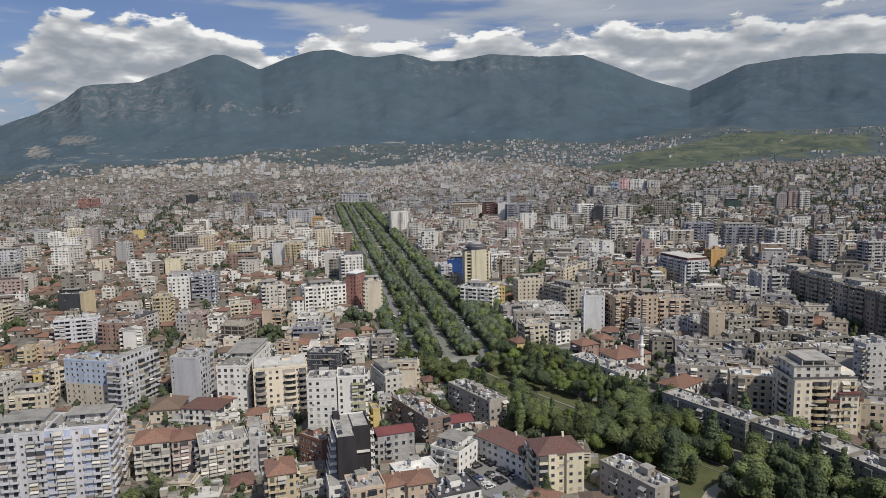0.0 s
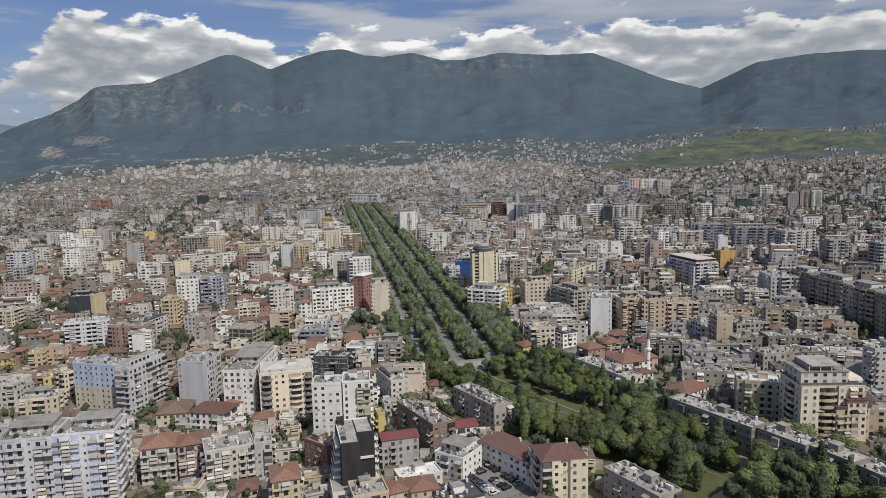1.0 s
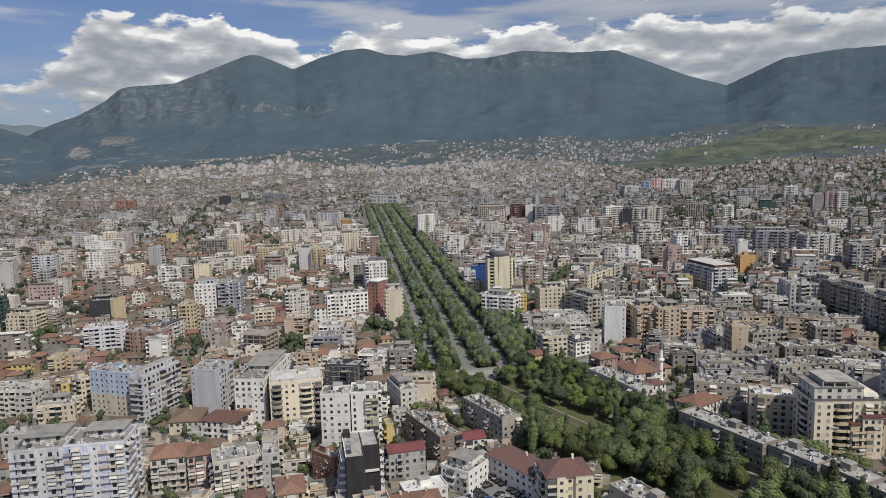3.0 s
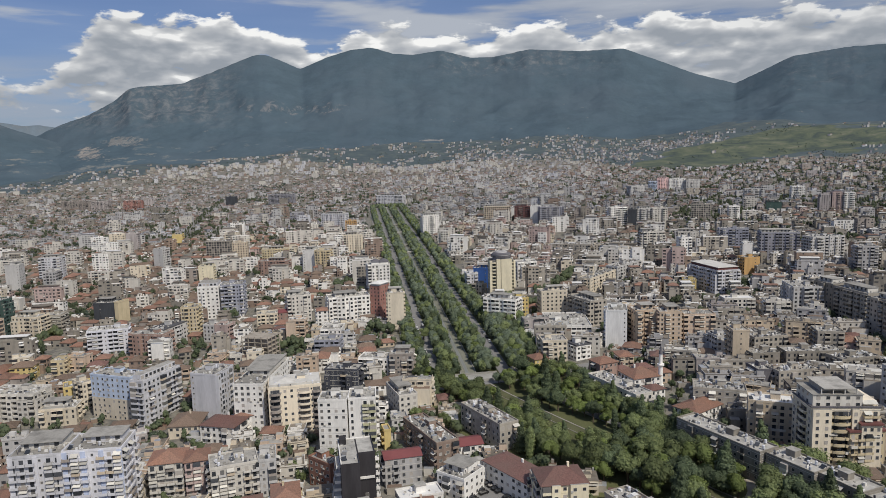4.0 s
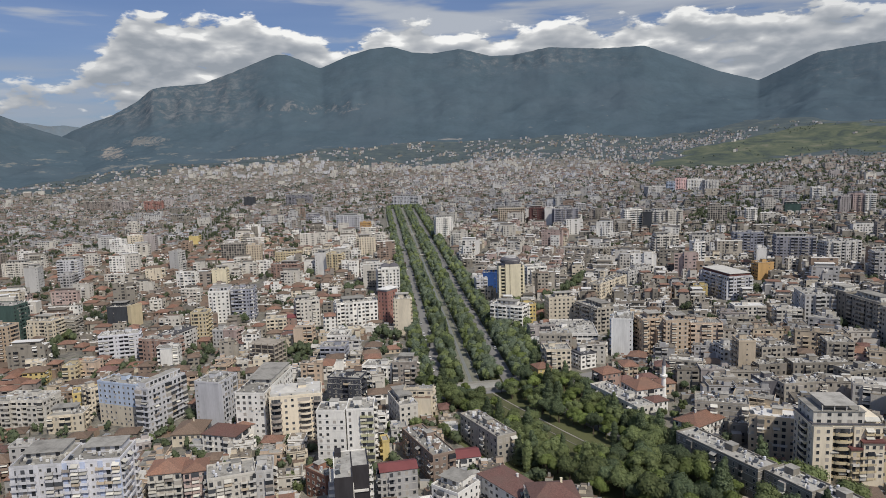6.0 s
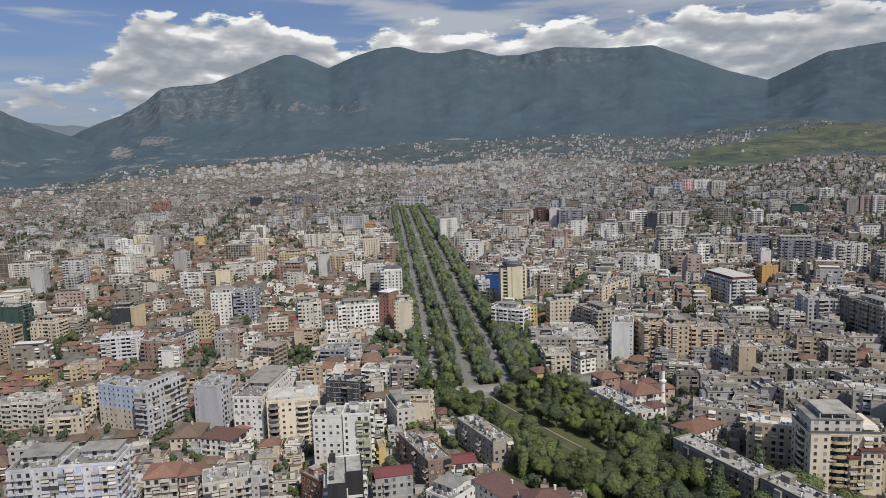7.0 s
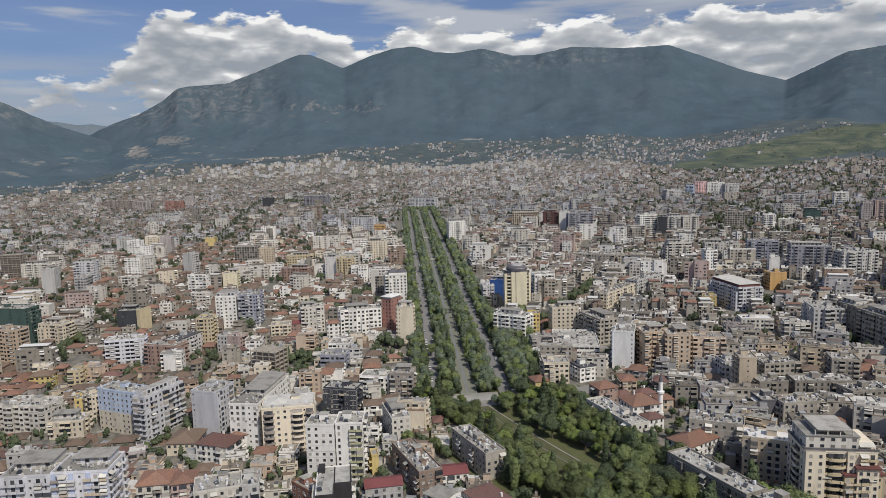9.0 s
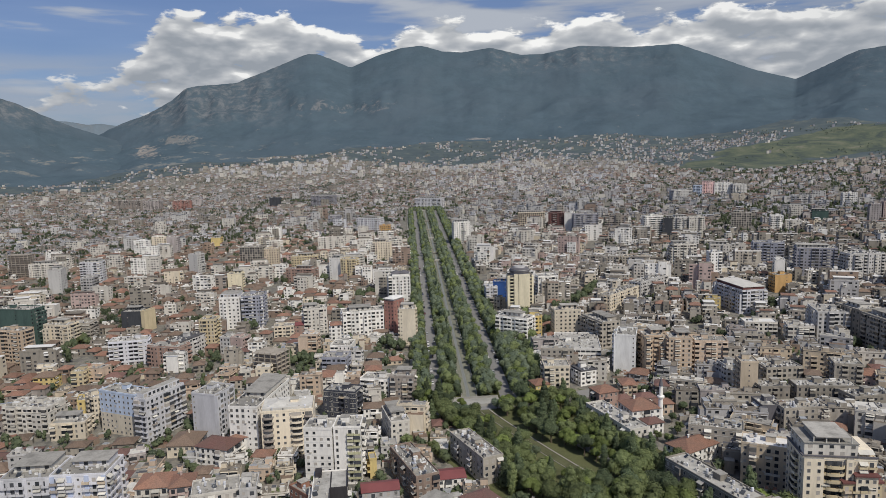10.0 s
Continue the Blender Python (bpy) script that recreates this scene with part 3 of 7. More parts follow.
RIVER = [Vector(along(-12, 1.2)), Vector(along(-6, 1.5)), Vector(along(4, 2))] + [Vector(along(s, 2.0 + 2.0 * smooth(200, 600, s))) for s in range(12, 1046, 12)]
strip("park_lawn", NEAR, -46, 46, -0.5, 0.05, GRASS, "worn park grass below the trees", "ground")
strip("park_channel", DITCH, -2.6, 2.6, -0.4, 0.16, surface("overgrown_bed", (0.115, 0.118, 0.062), 0.95, 0.35, 0.7, 0.4, 0.09, bump=0.2), "overgrown olive-green stream bed through the park", "ground")
strip("channel_edge_1", DITCH, -2.9, -2.6, -0.3, 0.3, PAVING, "narrow pale kerb along the overgrown stream bed", "kerb")
strip("channel_edge_2", DITCH, 2.6, 3.3, -0.3, 0.3, PAVING, "pale footpath along the overgrown stream bed", "kerb")
strip("river_bank", RIVER, -4.4, 4.4, -0.4, 0.30, BANK, "grassy grey-green river bed", "ground")
strip("river_water", RIVER, -1.6, 0.4, -0.3, 0.36, surface("shallow_water", (0.22, 0.225, 0.20), 0.3, 0.12, 0.3, 0.2, 0.05), "shallow brown-grey river water in a channel", "water")
strip("channel_wall_1", RIVER, -4.9, -4.35, -0.3, 0.7, STONE, "low pale concrete channel wall", "wall")
strip("channel_wall_2", RIVER, 4.35, 4.9, -0.3, 0.7, STONE, "low pale concrete channel wall", "wall")
ROADN = bend([(202, 181), (152, 249), (114, 290), (72, 341), (59, 359), (47, 381), (35, 405), (27, 416)])
strip("road_3", ROADN, -5, 5, -0.3, 0.13, ASPHALT, "grey asphalt road through the park trees", "road")
CROSS = bend([(-34, 380), (-3, 389), (22, 396), (50, 405), (84, 416)])
strip("road_4", CROSS, -5.5, 5.5, -0.3, 0.45, ASPHALT, "grey asphalt cross street over the river", "road")
PATHN = bend([(92, 231), (98, 240), (105, 245), (112, 254), (118, 263), (120, 273)])
strip("park_path", PATHN, -2.2, 2.2, -0.3, 0.14, surface("pale_gravel", (0.42, 0.38, 0.31), 0.95, 0.2, 1.0, 0.3, 0.1), "pale gravel path bending through the park", "path")
RING = bend([along(985, -2.6), along(1036, -2.2), along(1045, 4), along(1036, 10.2), along(985, 10.6)], 3)
strip("basin_kerb", RING, -1.2, 1.2, -0.3, 0.9, surface("white_kerb", (0.7, 0.69, 0.66), 0.8), "white kerb round the end of the river channel", "kerb")


def bridge():
    """Road deck over the river with solid side walls."""
    g = Geo()
    base = new("bridge")
    x, y = along(-14, 2)
    base.matrix_basis = at(x, y, gz(x, y), radians(13))
    g.box(-17, 17, -6.5, 6.5, 0.2, 1.0)
    part("deck", g, STONE, base)
    for yy in (-6.5, 6.2):
        g = Geo()
        g.box(-17, 17, yy, yy + 0.3, 1.0, 2.0)
        for k in range(-16, 17, 4):
            g.box(k - 0.25, k + 0.25, yy - 0.08, yy + 0.38, 1.0, 2.15)
        part("parapet", g, STONE, base)
    for xx in (-8, 8):
        g = Geo()
        g.box(xx - 0.6, xx + 0.6, -6, 6, -0.5, 0.2)
        part("pier", g, STONE, base)
    tagged(base, "flat concrete road bridge crossing the river channel", "bridge")


bridge()


def foot_bridge(s, wide, rail):
    """A narrow deck over the channel with a rail along each edge."""
    base = new("foot_bridge")
    x, y = along(s, 2.0 + 2.0 * smooth(200, 600, s))
    base.matrix_basis = at(x, y, gz(x, y), math.atan2(BR.y, BR.x))
    g = Geo()
    g.box(-8.5, 8.5, -wide, wide, 0.75, 1.15)
    part("deck", g, STONE, base)
    for yy in (-wide, wide - 0.15):
        g = Geo()
        g.box(-8.5, 8.5, yy, yy + 0.15, 1.15, 2.1)
        for k in range(-8, 9, 2):
            g.box(k - 0.12, k + 0.12, yy - 0.05, yy + 0.2, 1.15, 2.3)
        part("rail", g, rail, base)
    tagged(base, "narrow concrete foot bridge crossing the boulevard river", "bridge", group="bridges over the river")


for s, wide, rail in ((452, 1.6, TRIM), (508, 3.2, STONE), (640, 1.4, TRIM), (738, 3.0, STONE), (855, 3.0, STONE)):
    foot_bridge(s, wide, rail)

# ---- pieces of buildings ----
CACHE = {}


def window_mesh(w, h):
    key = ("window", round(w, 1), round(h, 1))
    if key not in CACHE:
        w, h = key[1], key[2]
        g = Geo()
        f = 0.07

        def ring(a, c, y):
            i = len(g.v)
            g.v.extend([(-w / 2 - a, y, -a - c), (w / 2 + a, y, -a - c), (w / 2 + a, y, h + a), (-w / 2 - a, y, h + a)])
            return i
        rows = [ring(f, 0.05, 0.0), ring(f, 0.05, -0.08), ring(0, 0, -0.08), ring(0, 0, -0.02)]
        for a, c in zip(rows, rows[1:]):
            for k in range(4):
                j = (k + 1) % 4
                g.f.append((a + k, a + j, c + j, c + k))
                g.m.append(0)
        g.f.append(tuple(rows[3] + k for k in range(4)))
        g.m.append(1)
        CACHE[key] = g.mesh("window", [FRAME, PANE])
    return CACHE[key]


def tub(g, w, depth, hgt, mat=0):
    """A balcony's slab and parapet in one piece, open at the top."""
    i = len(g.v)
    t = 0.09
    g.v.extend([(-w / 2, 0, -0.16), (-w / 2, -depth, -0.16), (w / 2, -depth, -0.16), (w / 2, 0, -0.16),
                (-w / 2, 0, hgt), (-w / 2, -depth, hgt), (w / 2, -depth, hgt), (w / 2, 0, hgt),
                (-w / 2 + t, 0, hgt), (-w / 2 + t, -depth + t, hgt), (w / 2 - t, -depth + t, hgt), (w / 2 - t, 0, hgt),
                (-w / 2 + t, 0, 0.02), (-w / 2 + t, -depth + t, 0.02), (w / 2 - t, -depth + t, 0.02), (w / 2 - t, 0, 0.02)])
    for q in ((0, 3, 2, 1), (0, 1, 5, 4), (1, 2, 6, 5), (2, 3, 7, 6), (4, 5, 9, 8), (5, 6, 10, 9), (6, 7, 11, 10), (8, 9, 13, 12), (9, 10, 14, 13), (10, 11, 15, 14), (12, 13, 14, 15)):
        g.f.append(tuple(i + a for a in q))
        g.m.append(mat)


def balcony_geo(w, kind, depth=1.25):
    """A balcony at the foot of its storey, with the door behind; some are glazed in or shaded by an awning. Materials: 0 wall, 1 glass, 2 awning."""
    g = Geo()
    tub(g, w, depth, 0.98 if kind != 3 else 0.75)
    g.face([(-w * 0.30, -0.03, 0.05), (w * 0.22, -0.03, 0.05), (w * 0.22, -0.03, 2.25), (-w * 0.30, -0.03, 2.25)], 1)
    if kind == 1:
        g.box(-w / 2 + 0.04, w / 2 - 0.04, -depth + 0.02, 0, 0.98, 2.8, 1, skip="bd")
    elif kind == 2:
        i = len(g.v)
        g.v.extend([(-w / 2, -0.05, 2.6), (w / 2, -0.05, 2.6), (w / 2, -depth - 0.5, 1.75), (-w / 2, -depth - 0.5, 1.75),
                    (-w / 2, -depth - 0.5, 1.5), (w / 2, -depth - 0.5, 1.5)])
        g.f += [(i, i + 3, i + 2, i + 1), (i + 3, i + 4, i + 5, i + 2)]
        g.m += [2, 2]
    return g


def balcony_mesh(w, kind, colour):
    key = ("balcony", round(w, 1), kind, colour)
    if key not in CACHE:
        CACHE[key] = balcony_geo(key[1], kind).mesh("balcony", [wall_mat(colour), PANE, AWNING])
    return CACHE[key]


def round_balcony_mesh(w, depth, colour):
    """A bow-fronted balcony: slab, curved parapet and the wide door behind it."""
    key = ("bow", w, depth, colour)
    if key not in CACHE:
        g = Geo()
        n = 10
        arc = [(-w / 2 * math.cos(math.pi * k / n), -depth * math.sin(math.pi * k / n) ** 0.7) for k in range(n + 1)]
        inner = [(x * 0.96, y * 0.94) for x, y in arc]
        for (x0, y0), (x1, y1), (a0, b0), (a1, b1) in zip(arc, arc[1:], inner, inner[1:]):
            g.face([(x0, y0, -0.16), (x1, y1, -0.16), (x1, y1, 0.95), (x0, y0, 0.95)])
            g.face([(x0, y0, 0.95), (x1, y1, 0.95), (a1, b1, 0.95), (a0, b0, 0.95)])
            g.face([(a1, b1, 0.02), (a0, b0, 0.02), (a0, b0, 0.95), (a1, b1, 0.95)])
        g.face([(x, y, 0.02) for x, y in inner])
        g.face([(x, y, -0.16) for x, y in arc][::-1])
        g.face([(-w * 0.4, -0.03, 0.05), (w * 0.4, -0.03, 0.05), (w * 0.4, -0.03, 2.4), (-w * 0.4, -0.03, 2.4)], 1)
        CACHE[key] = g.mesh("balcony", [wall_mat(colour), PANE])
    return CACHE[key]


def tank_mesh():
    if "tank" not in CACHE:
        g = Geo()
        g.tube(0, 0, 0.35, 1.65, 0.55, 0.55, 12)
        g.tube(0, 0, 1.65, 1.85, 0.55, 0.25, 12)
        for a in (0.6, 2.7, 4.8):
            g.box(0.4 * math.cos(a) - 0.06, 0.4 * math.cos(a) + 0.06, 0.4 * math.sin(a) - 0.06, 0.4 * math.sin(a) + 0.06, 0, 0.36)
        CACHE["tank"] = g.mesh("water_tank", [TANK])
    return CACHE["tank"]


def dish_mesh():
    if "dish" not in CACHE:
        g = Geo()
        n = 10
        rim = [(0.6 * math.cos(2 * math.pi * k / n), -0.2, 1.2 + 0.6 * math.sin(2 * math.pi * k / n)) for k in range(n)]
        for k in range(n):
            g.face([rim[k], rim[(k + 1) % n], (0, 0.0, 1.2)])
        g.box(-0.04, 0.04, 0, 0.08, 0, 1.2)
        CACHE["dish"] = g.mesh("satellite_dish", [FRAME])
    return CACHE["dish"]


def heater_mesh():
    if "heater" not in CACHE:
        g = Geo()
        g.face([(-0.9, -0.9, 0.25), (0.9, -0.9, 0.25), (0.9, 0.6, 1.25), (-0.9, 0.6, 1.25)], 1)
        g.box(-0.9, 0.9, 0.6, 1.05, 1.1, 1.55, 0)
        for s in (-0.8, 0.75):
            g.box(s, s + 0.06, 0.7, 0.76, 0, 1.1, 0)
            g.box(s, s + 0.06, -0.85, -0.79, 0, 0.28, 0)
        CACHE["heater"] = g.mesh("solar_heater", [METAL, PANE])
    return CACHE["heater"]


def condenser_mesh():
    if "condenser" not in CACHE:
        g = Geo()
        g.box(-0.45, 0.45, -0.45, -0.08, 0, 0.62, 0)
        g.tube(0, 0, 0, 0.02, 0.01, 0.01, 4)
        for s in (-0.35, 0.3):
            g.box(s, s + 0.05, -0.42, 0, -0.1, 0, 0)
        CACHE["condenser"] = g.mesh("air_conditioner", [FRAME])
    return CACHE["condenser"]


def hip_roof(w, d, z, rise, over, mat):
    g = Geo()
    a, b = w / 2 + over, d / 2 + over
    if a >= b:
        r1, r2 = (-(a - b * 0.9), 0), ((a - b * 0.9), 0)
    else:
        r1, r2 = (0, -(b - a * 0.9)), (0, (b - a * 0.9))
    lo = [(-a, -b, z), (a, -b, z), (a, b, z), (-a, b, z)]
    p, q = (*r1, z + rise), (*r2, z + rise)
    if a >= b:
        faces = [[lo[0], lo[1], q, p], [lo[1], lo[2], q], [lo[2], lo[3], p, q], [lo[3], lo[0], p]]
    else:
        faces = [[lo[0], lo[1], p], [lo[1], lo[2], q, p], [lo[2], lo[3], q], [lo[3], lo[0], p, q]]
    for f in faces:
        g.face(f)
    for k in range(4):
        u, v = lo[k], lo[(k + 1) % 4]
        g.face([(u[0], u[1], z - 0.25), (v[0], v[1], z - 0.25), v, u])
    g.face([(x, y, z - 0.25) for x, y, _ in lo][::-1])
    return g


def gable_roof(w, d, z, rise, over):
    g = Geo()
    a, b = w / 2 + over, d / 2 + over
    g.face([(-a, -b, z), (a, -b, z), (a, 0, z + rise), (-a, 0, z + rise)])
    g.face([(a, b, z), (-a, b, z), (-a, 0, z + rise), (a, 0, z + rise)])
    g.face([(a, -b, z), (a, b, z), (a, 0, z + rise)])
    g.face([(-a, b, z), (-a, -b, z), (-a, 0, z + rise)])
    g.face([(-a, b, z - 0.2), (a, b, z - 0.2), (a, -b, z - 0.2), (-a, -b, z - 0.2)])
    for y in (-b, b):
        p = [(-a, y, z - 0.2), (a, y, z - 0.2), (a, y, z), (-a, y, z)]
        g.face(p if y < 0 else p[::-1])
    return g


SIDES = ("front", "right", "back", "left")
EYES = (Vector((0, 0)), Vector((43, 11)))


def side_frame(side, w, d):
    return {"front": (-w / 2, -d / 2, 0.0, w), "right": (w / 2, -d / 2, math.pi / 2, d),
            "back": (w / 2, d / 2, math.pi, w), "left": (-w / 2, d / 2, -math.pi / 2, d)}[side]


def seen_side(side, x, y, w, d, yaw):
    """Whether a side looks towards the flight line at all."""
    ox, oy, rot, ln = side_frame(side, w, d)
    a = yaw + rot
    out = Vector((math.sin(a), -math.cos(a)))
    c, s = math.cos(yaw), math.sin(yaw)
    mx, my = ox + math.cos(rot) * ln / 2, oy + math.sin(rot) * ln / 2
    p = Vector((x + c * mx - s * my, y + s * mx + c * my))
    return any((e - p).dot(out) > 0 for e in EYES)


def bays_for(style, n, rng):
    """What stands in each bay of a side: w window, b balcony, v small window, r ribbon, t tall glass, - nothing."""
    if style == "balc":
        start = rng.random() < 0.5
        return ["b" if (k % 3 != 1) == start or rng.random() < 0.25 else "w" for k in range(n)]
    if style == "punch":
        return ["w" if k % 3 or rng.random() < 0.5 else "v" for k in range(n)]
    if style == "stack":
        return ["b" if k % 4 != 3 else "v" for k in range(n)]
    if style == "slab":
        return ["b" if k % 4 == 2 else "w" for k in range(n)]
    if style == "blank":
        row = ["-"] * n
        if n > 2:
            row[rng.randrange(n)] = "v"
        return row
    if style == "grid":
        return ["t"] * n
    if style == "inst":
        return ["r"] * n
    if style == "yel":
        return ["w" if k % 4 in (0, 1) else "b" for k in range(n)]
    return ["b" if rng.random() < 0.34 else "w" for k in range(n)]


def block(x, y, w, d, yaw, storeys, style, colour, roof, two=None, rside=None, lside=None, rbay=None, pent=0, pentbig=0, dome=0, stripe=None, step=0, near=None, thing="apartment_building", seed=None, bays=True):
    """One building of the town, with its walls, roof, windows, balconies and what stands on the roof."""
    rng = random.Random(seed if seed is not None else int(abs(x) * 7 + abs(y) * 13))
    ya = radians(yaw)
    dist = math.hypot(x, y)
    near = dist < 412 if near is None else near
    z0 = gz(x, y)
    h = storeys * 3.0 + 0.3
    b = new(thing)
    b.matrix_basis = at(x, y, z0, ya)
    wm, under = wall_mat(colour), 1.0
    if style == "frame":
        for k in range(storeys + 1):
            g = Geo()
            g.box(-w / 2, w / 2, -d / 2, d / 2, k * 3.0 - 0.15, k * 3.0 + 0.15)
            part("floor_slab", g, wm, b)
        nx, ny = max(2, int(w / 5)), max(2, int(d / 5))
        for i in range(nx + 1):
            for j in range(ny + 1):
                if 0 < i < nx and 0 < j < ny:
                    continue
                g = Geo()
                px, py = -w / 2 + 0.3 + (w - 0.6) * i / nx, -d / 2 + 0.3 + (d - 0.6) * j / ny
                g.box(px - 0.25, px + 0.25, py - 0.25, py + 0.25, -under, storeys * 3.0 + 1.2)
                part("column", g, wm, b)
        g = Geo()
        g.box(-w / 2 + 1.5, w / 2 - 1.5, -d / 2 + 2, d / 2 - 1, 0, storeys * 3.0 - 0.3)
        part("infill", g, wall_mat("brownpink"), b)
        tagged(b, "unfinished concrete building frame with open floors", "building")
        return b
    cut = int(storeys * 0.55) * 3.0 if two else 0
    if two:
        g = Geo()
        g.box(-w / 2, w / 2, -d / 2, d / 2, -under, cut, skip="ud")
        part("lower_wall", g, wall_mat(two), b)
    g = Geo()
    g.box(-w / 2, w / 2, -d / 2, d / 2, cut if two else -under, h, skip="d")
    part("wall", g, wm, b)
    # windows and balconies
    glass, rails = Geo(), Geo()
    pw, ph = (rng.choice((1.0, 1.2, 1.4)), rng.choice((1.2, 1.3, 1.5))) if near else (rng.choice((1.0, 1.2, 1.4, 1.7)), rng.choice((1.3, 1.4, 1.6)))
    for side in SIDES:
        if not seen_side(side, x, y, w, d, ya):
            continue
        ox, oy, rot, ln = side_frame(side, w, d)
        st = {"right": rside, "left": lside}.get(side) or style
        if st == "blank" and side in ("left", "right") and not (rside or lside):
            st = "plain"
        if st == "solid" and side != "left":
            continue
        n = max(1, int(round(ln / 3.3)))
        bw = ln / n
        row = bays_for(st, n, rng)
        if rbay and side == "front":
            row = ["w"] * (n - 2) + ["b", "b"]
            row[n // 3] = "-"
        kinds = [rng.choice((0, 3, 1, 2)) if st != "stack" else rng.choice((2, 2, 3, 0)) for _ in row]
        proud, lid = [0.0] * n, [0.0] * n
        if bays and n > 4 and storeys > 4 and st in ("balc", "plain", "yel") and not stripe and not two and (step or rng.random() < 0.75):
            k = rng.randint(0, 1)
            while k < n - 1:
                run = rng.randint(1, 2)
                off = rng.uniform(1.0, 1.9) if not step else rng.uniform(1.8, 4.2)
                high = h + (rng.choice((-3.0, 0.0, 0.6)) if not step else -6.0 * (k % 2)) + 0.07
                g = Geo()
                g.box(k * bw + 0.1, (k + run) * bw - 0.1, -off, 0, -under, high, 0, top=1, skip="bd")
                part("bay", g, [wm if not step or k % 2 else wall_mat("sand"), CONCRETE], b, m=at(ox, oy, 0, rot))
                for q in range(k, min(n, k + run)):
                    proud[q], lid[q] = off, high
                    if row[q] == "-":
                        row[q] = "w"
                    elif row[q] == "b" and rng.random() < 0.5:
                        row[q] = "w"
                k += run + rng.randint(1, 3)
        for s in range(storeys):
            for k, what in enumerate(row):
                if what == "-":
                    continue
                u = (k + 0.5) * bw
                out = proud[k] if s * 3.0 + 2.7 < lid[k] else 0.0
                m = at(ox + math.cos(rot) * u + math.sin(rot) * out, oy + math.sin(rot) * u - math.cos(rot) * out, s * 3.0, rot)
                kind = kinds[k] if rng.random() < 0.7 else rng.choice((0, 1, 2, 3))
                if s == 0 and what == "b":
                    what = "w"
                if what == "w" and rng.random() < 0.06:
                    continue
                if what == "b":
                    bc = rbay if rbay and side == "front" else "sandyellow" if st == "yel" else (colour if rng.random() < 0.72 else rng.choice(("offwhite", "greywhite", "sand", "brownpink")))
                    if near:
                        part("balcony", balcony_mesh(bw * 0.92, kind, bc), None, b, m=m)
                    else:
                        balcony_merge(rails, m, bw * 0.92, kind)
                else:
                    ww, wh, sill = {"w": (pw, ph, 0.92), "v": (0.8, 0.9, 1.2), "t": (bw * 0.72, 2.3, 0.4), "r": (bw * 0.92, 1.3, 1.0)}[what]
                    ww = min(ww, bw * 0.9)
                    mm = m @ Matrix.Translation((0, 0, sill))
                    if near:
                        part("window", window_mesh(ww, wh), None, b, m=mm)
                        if rng.random() < 0.13 and what == "w":
                            part("air_conditioner", condenser_mesh(), None, b, m=m @ Matrix.Translation((rng.choice((-1.2, 1.2)), 0, 0.6)))
                    else:
                        glass.face([tuple(mm @ Vector(p)) for p in ((-ww / 2, -0.04, 0), (ww / 2, -0.04, 0), (ww / 2, -0.04, wh), (-ww / 2, -0.04, wh))])
    if stripe:
        n = max(2, int(round(w / 8)))
        for k in range(n + 1):
            g = Geo()
            cx = -w / 2 + 0.9 + (w - 1.8) * k / n
            g.box(cx - 0.9, cx + 0.9, -d / 2 - 0.35, -d / 2, -0.5, h, 0, skip="b")
            part("pier", g, wall_mat(stripe), b)
    if glass.v:
        tagged(part("windows", glass, PANES, b), kind="stuff")
    if rails.v:
        tagged(part("balconies", rails, [wm, PANES, AWNING], b), kind="stuff")
    if storeys > 3 and style in ("balc", "plain", "slab", "yel") and rng.random() < 0.6:
        bands = Geo()
        for s in range(1, storeys + 1):
            bands.box(-w / 2 - 0.10, w / 2 + 0.10, -d / 2 - 0.10, d / 2 + 0.10, s * 3.0 - 0.14, s * 3.0 + 0.10, 0, skip="ud" if s < storeys else "d")
        tagged(part("floor_band", bands, TRIM if rng.random() < 0.5 else wm, b), kind="stuff")
    # roof
    roofer(b, w, d, h, roof, wm, rng, near)
    if pent:
        g = Geo()
        g.box(-w / 2 + 1, w / 2 - 1, -d / 2 + 2.2, d / 2 - 1, h, h + 3.2, 0, top=1)
        p = part("penthouse", g, [wall_mat("bluewhite"), CONCRETE], b)
        for k in range(int(w / 3)):
            part("window", window_mesh(1.8, 1.6), None, p, m=at(-w / 2 + 2.5 + k * 3.0, -d / 2 + 2.2, h + 0.9))
    if pentbig:
        x0, x1, y0, y1 = -w * 0.47, w * 0.26, -d / 2 + 1.2, d / 2 - 1.5
        for a, c, e, f in ((-w / 2 - 0.4, w / 2 + 0.4, -d / 2 - 0.5, -d / 2 + 0.3), (-w / 2 - 0.4, -w / 2 + 0.3, -d / 2 + 0.3, d / 2)):
            g = Geo()
            g.box(a, c, e, f, h + 0.76, h + 1.25)
            part("roof_edge", g, wall_mat("slategrey"), b)
        g = Geo()
        g.box(x0, x1, y0, y1, h + 0.08, h + 5.7, 0)
        p = part("penthouse", g, [wall_mat("offwhite")], b)
        for s in range(2):
            for k in range(5):
                part("window", window_mesh(1.5, 1.3), None, p, m=at(x0 + 2.2 + k * (x1 - x0 - 4) / 4, y0, h + 1.0 + s * 2.8))
            for k in range(3):
                part("window", window_mesh(1.5, 1.3), None, p, m=at(x0, y1 - 2.5 - k * 4.0, h + 1.0 + s * 2.8, -math.pi / 2))
        for a, c, z in ((x0 - 0.3, x1 + 0.3, 5.7), (x0 + 4.0, x1 - 3.0, 8.2)):
            g = Geo()
            g.box(a, c, y0 - 0.4, y1 + 0.3, h + z, h + z + 0.3)
            part("roof_slab", g, CONCRETE, b)
        g = Geo()
        g.box(x0 + 4.5, x1 - 4.5, y0 + 3.5, y1 - 1, h + 6.0, h + 8.2)
        part("stair_head", g, wall_mat("greybeige"), b)
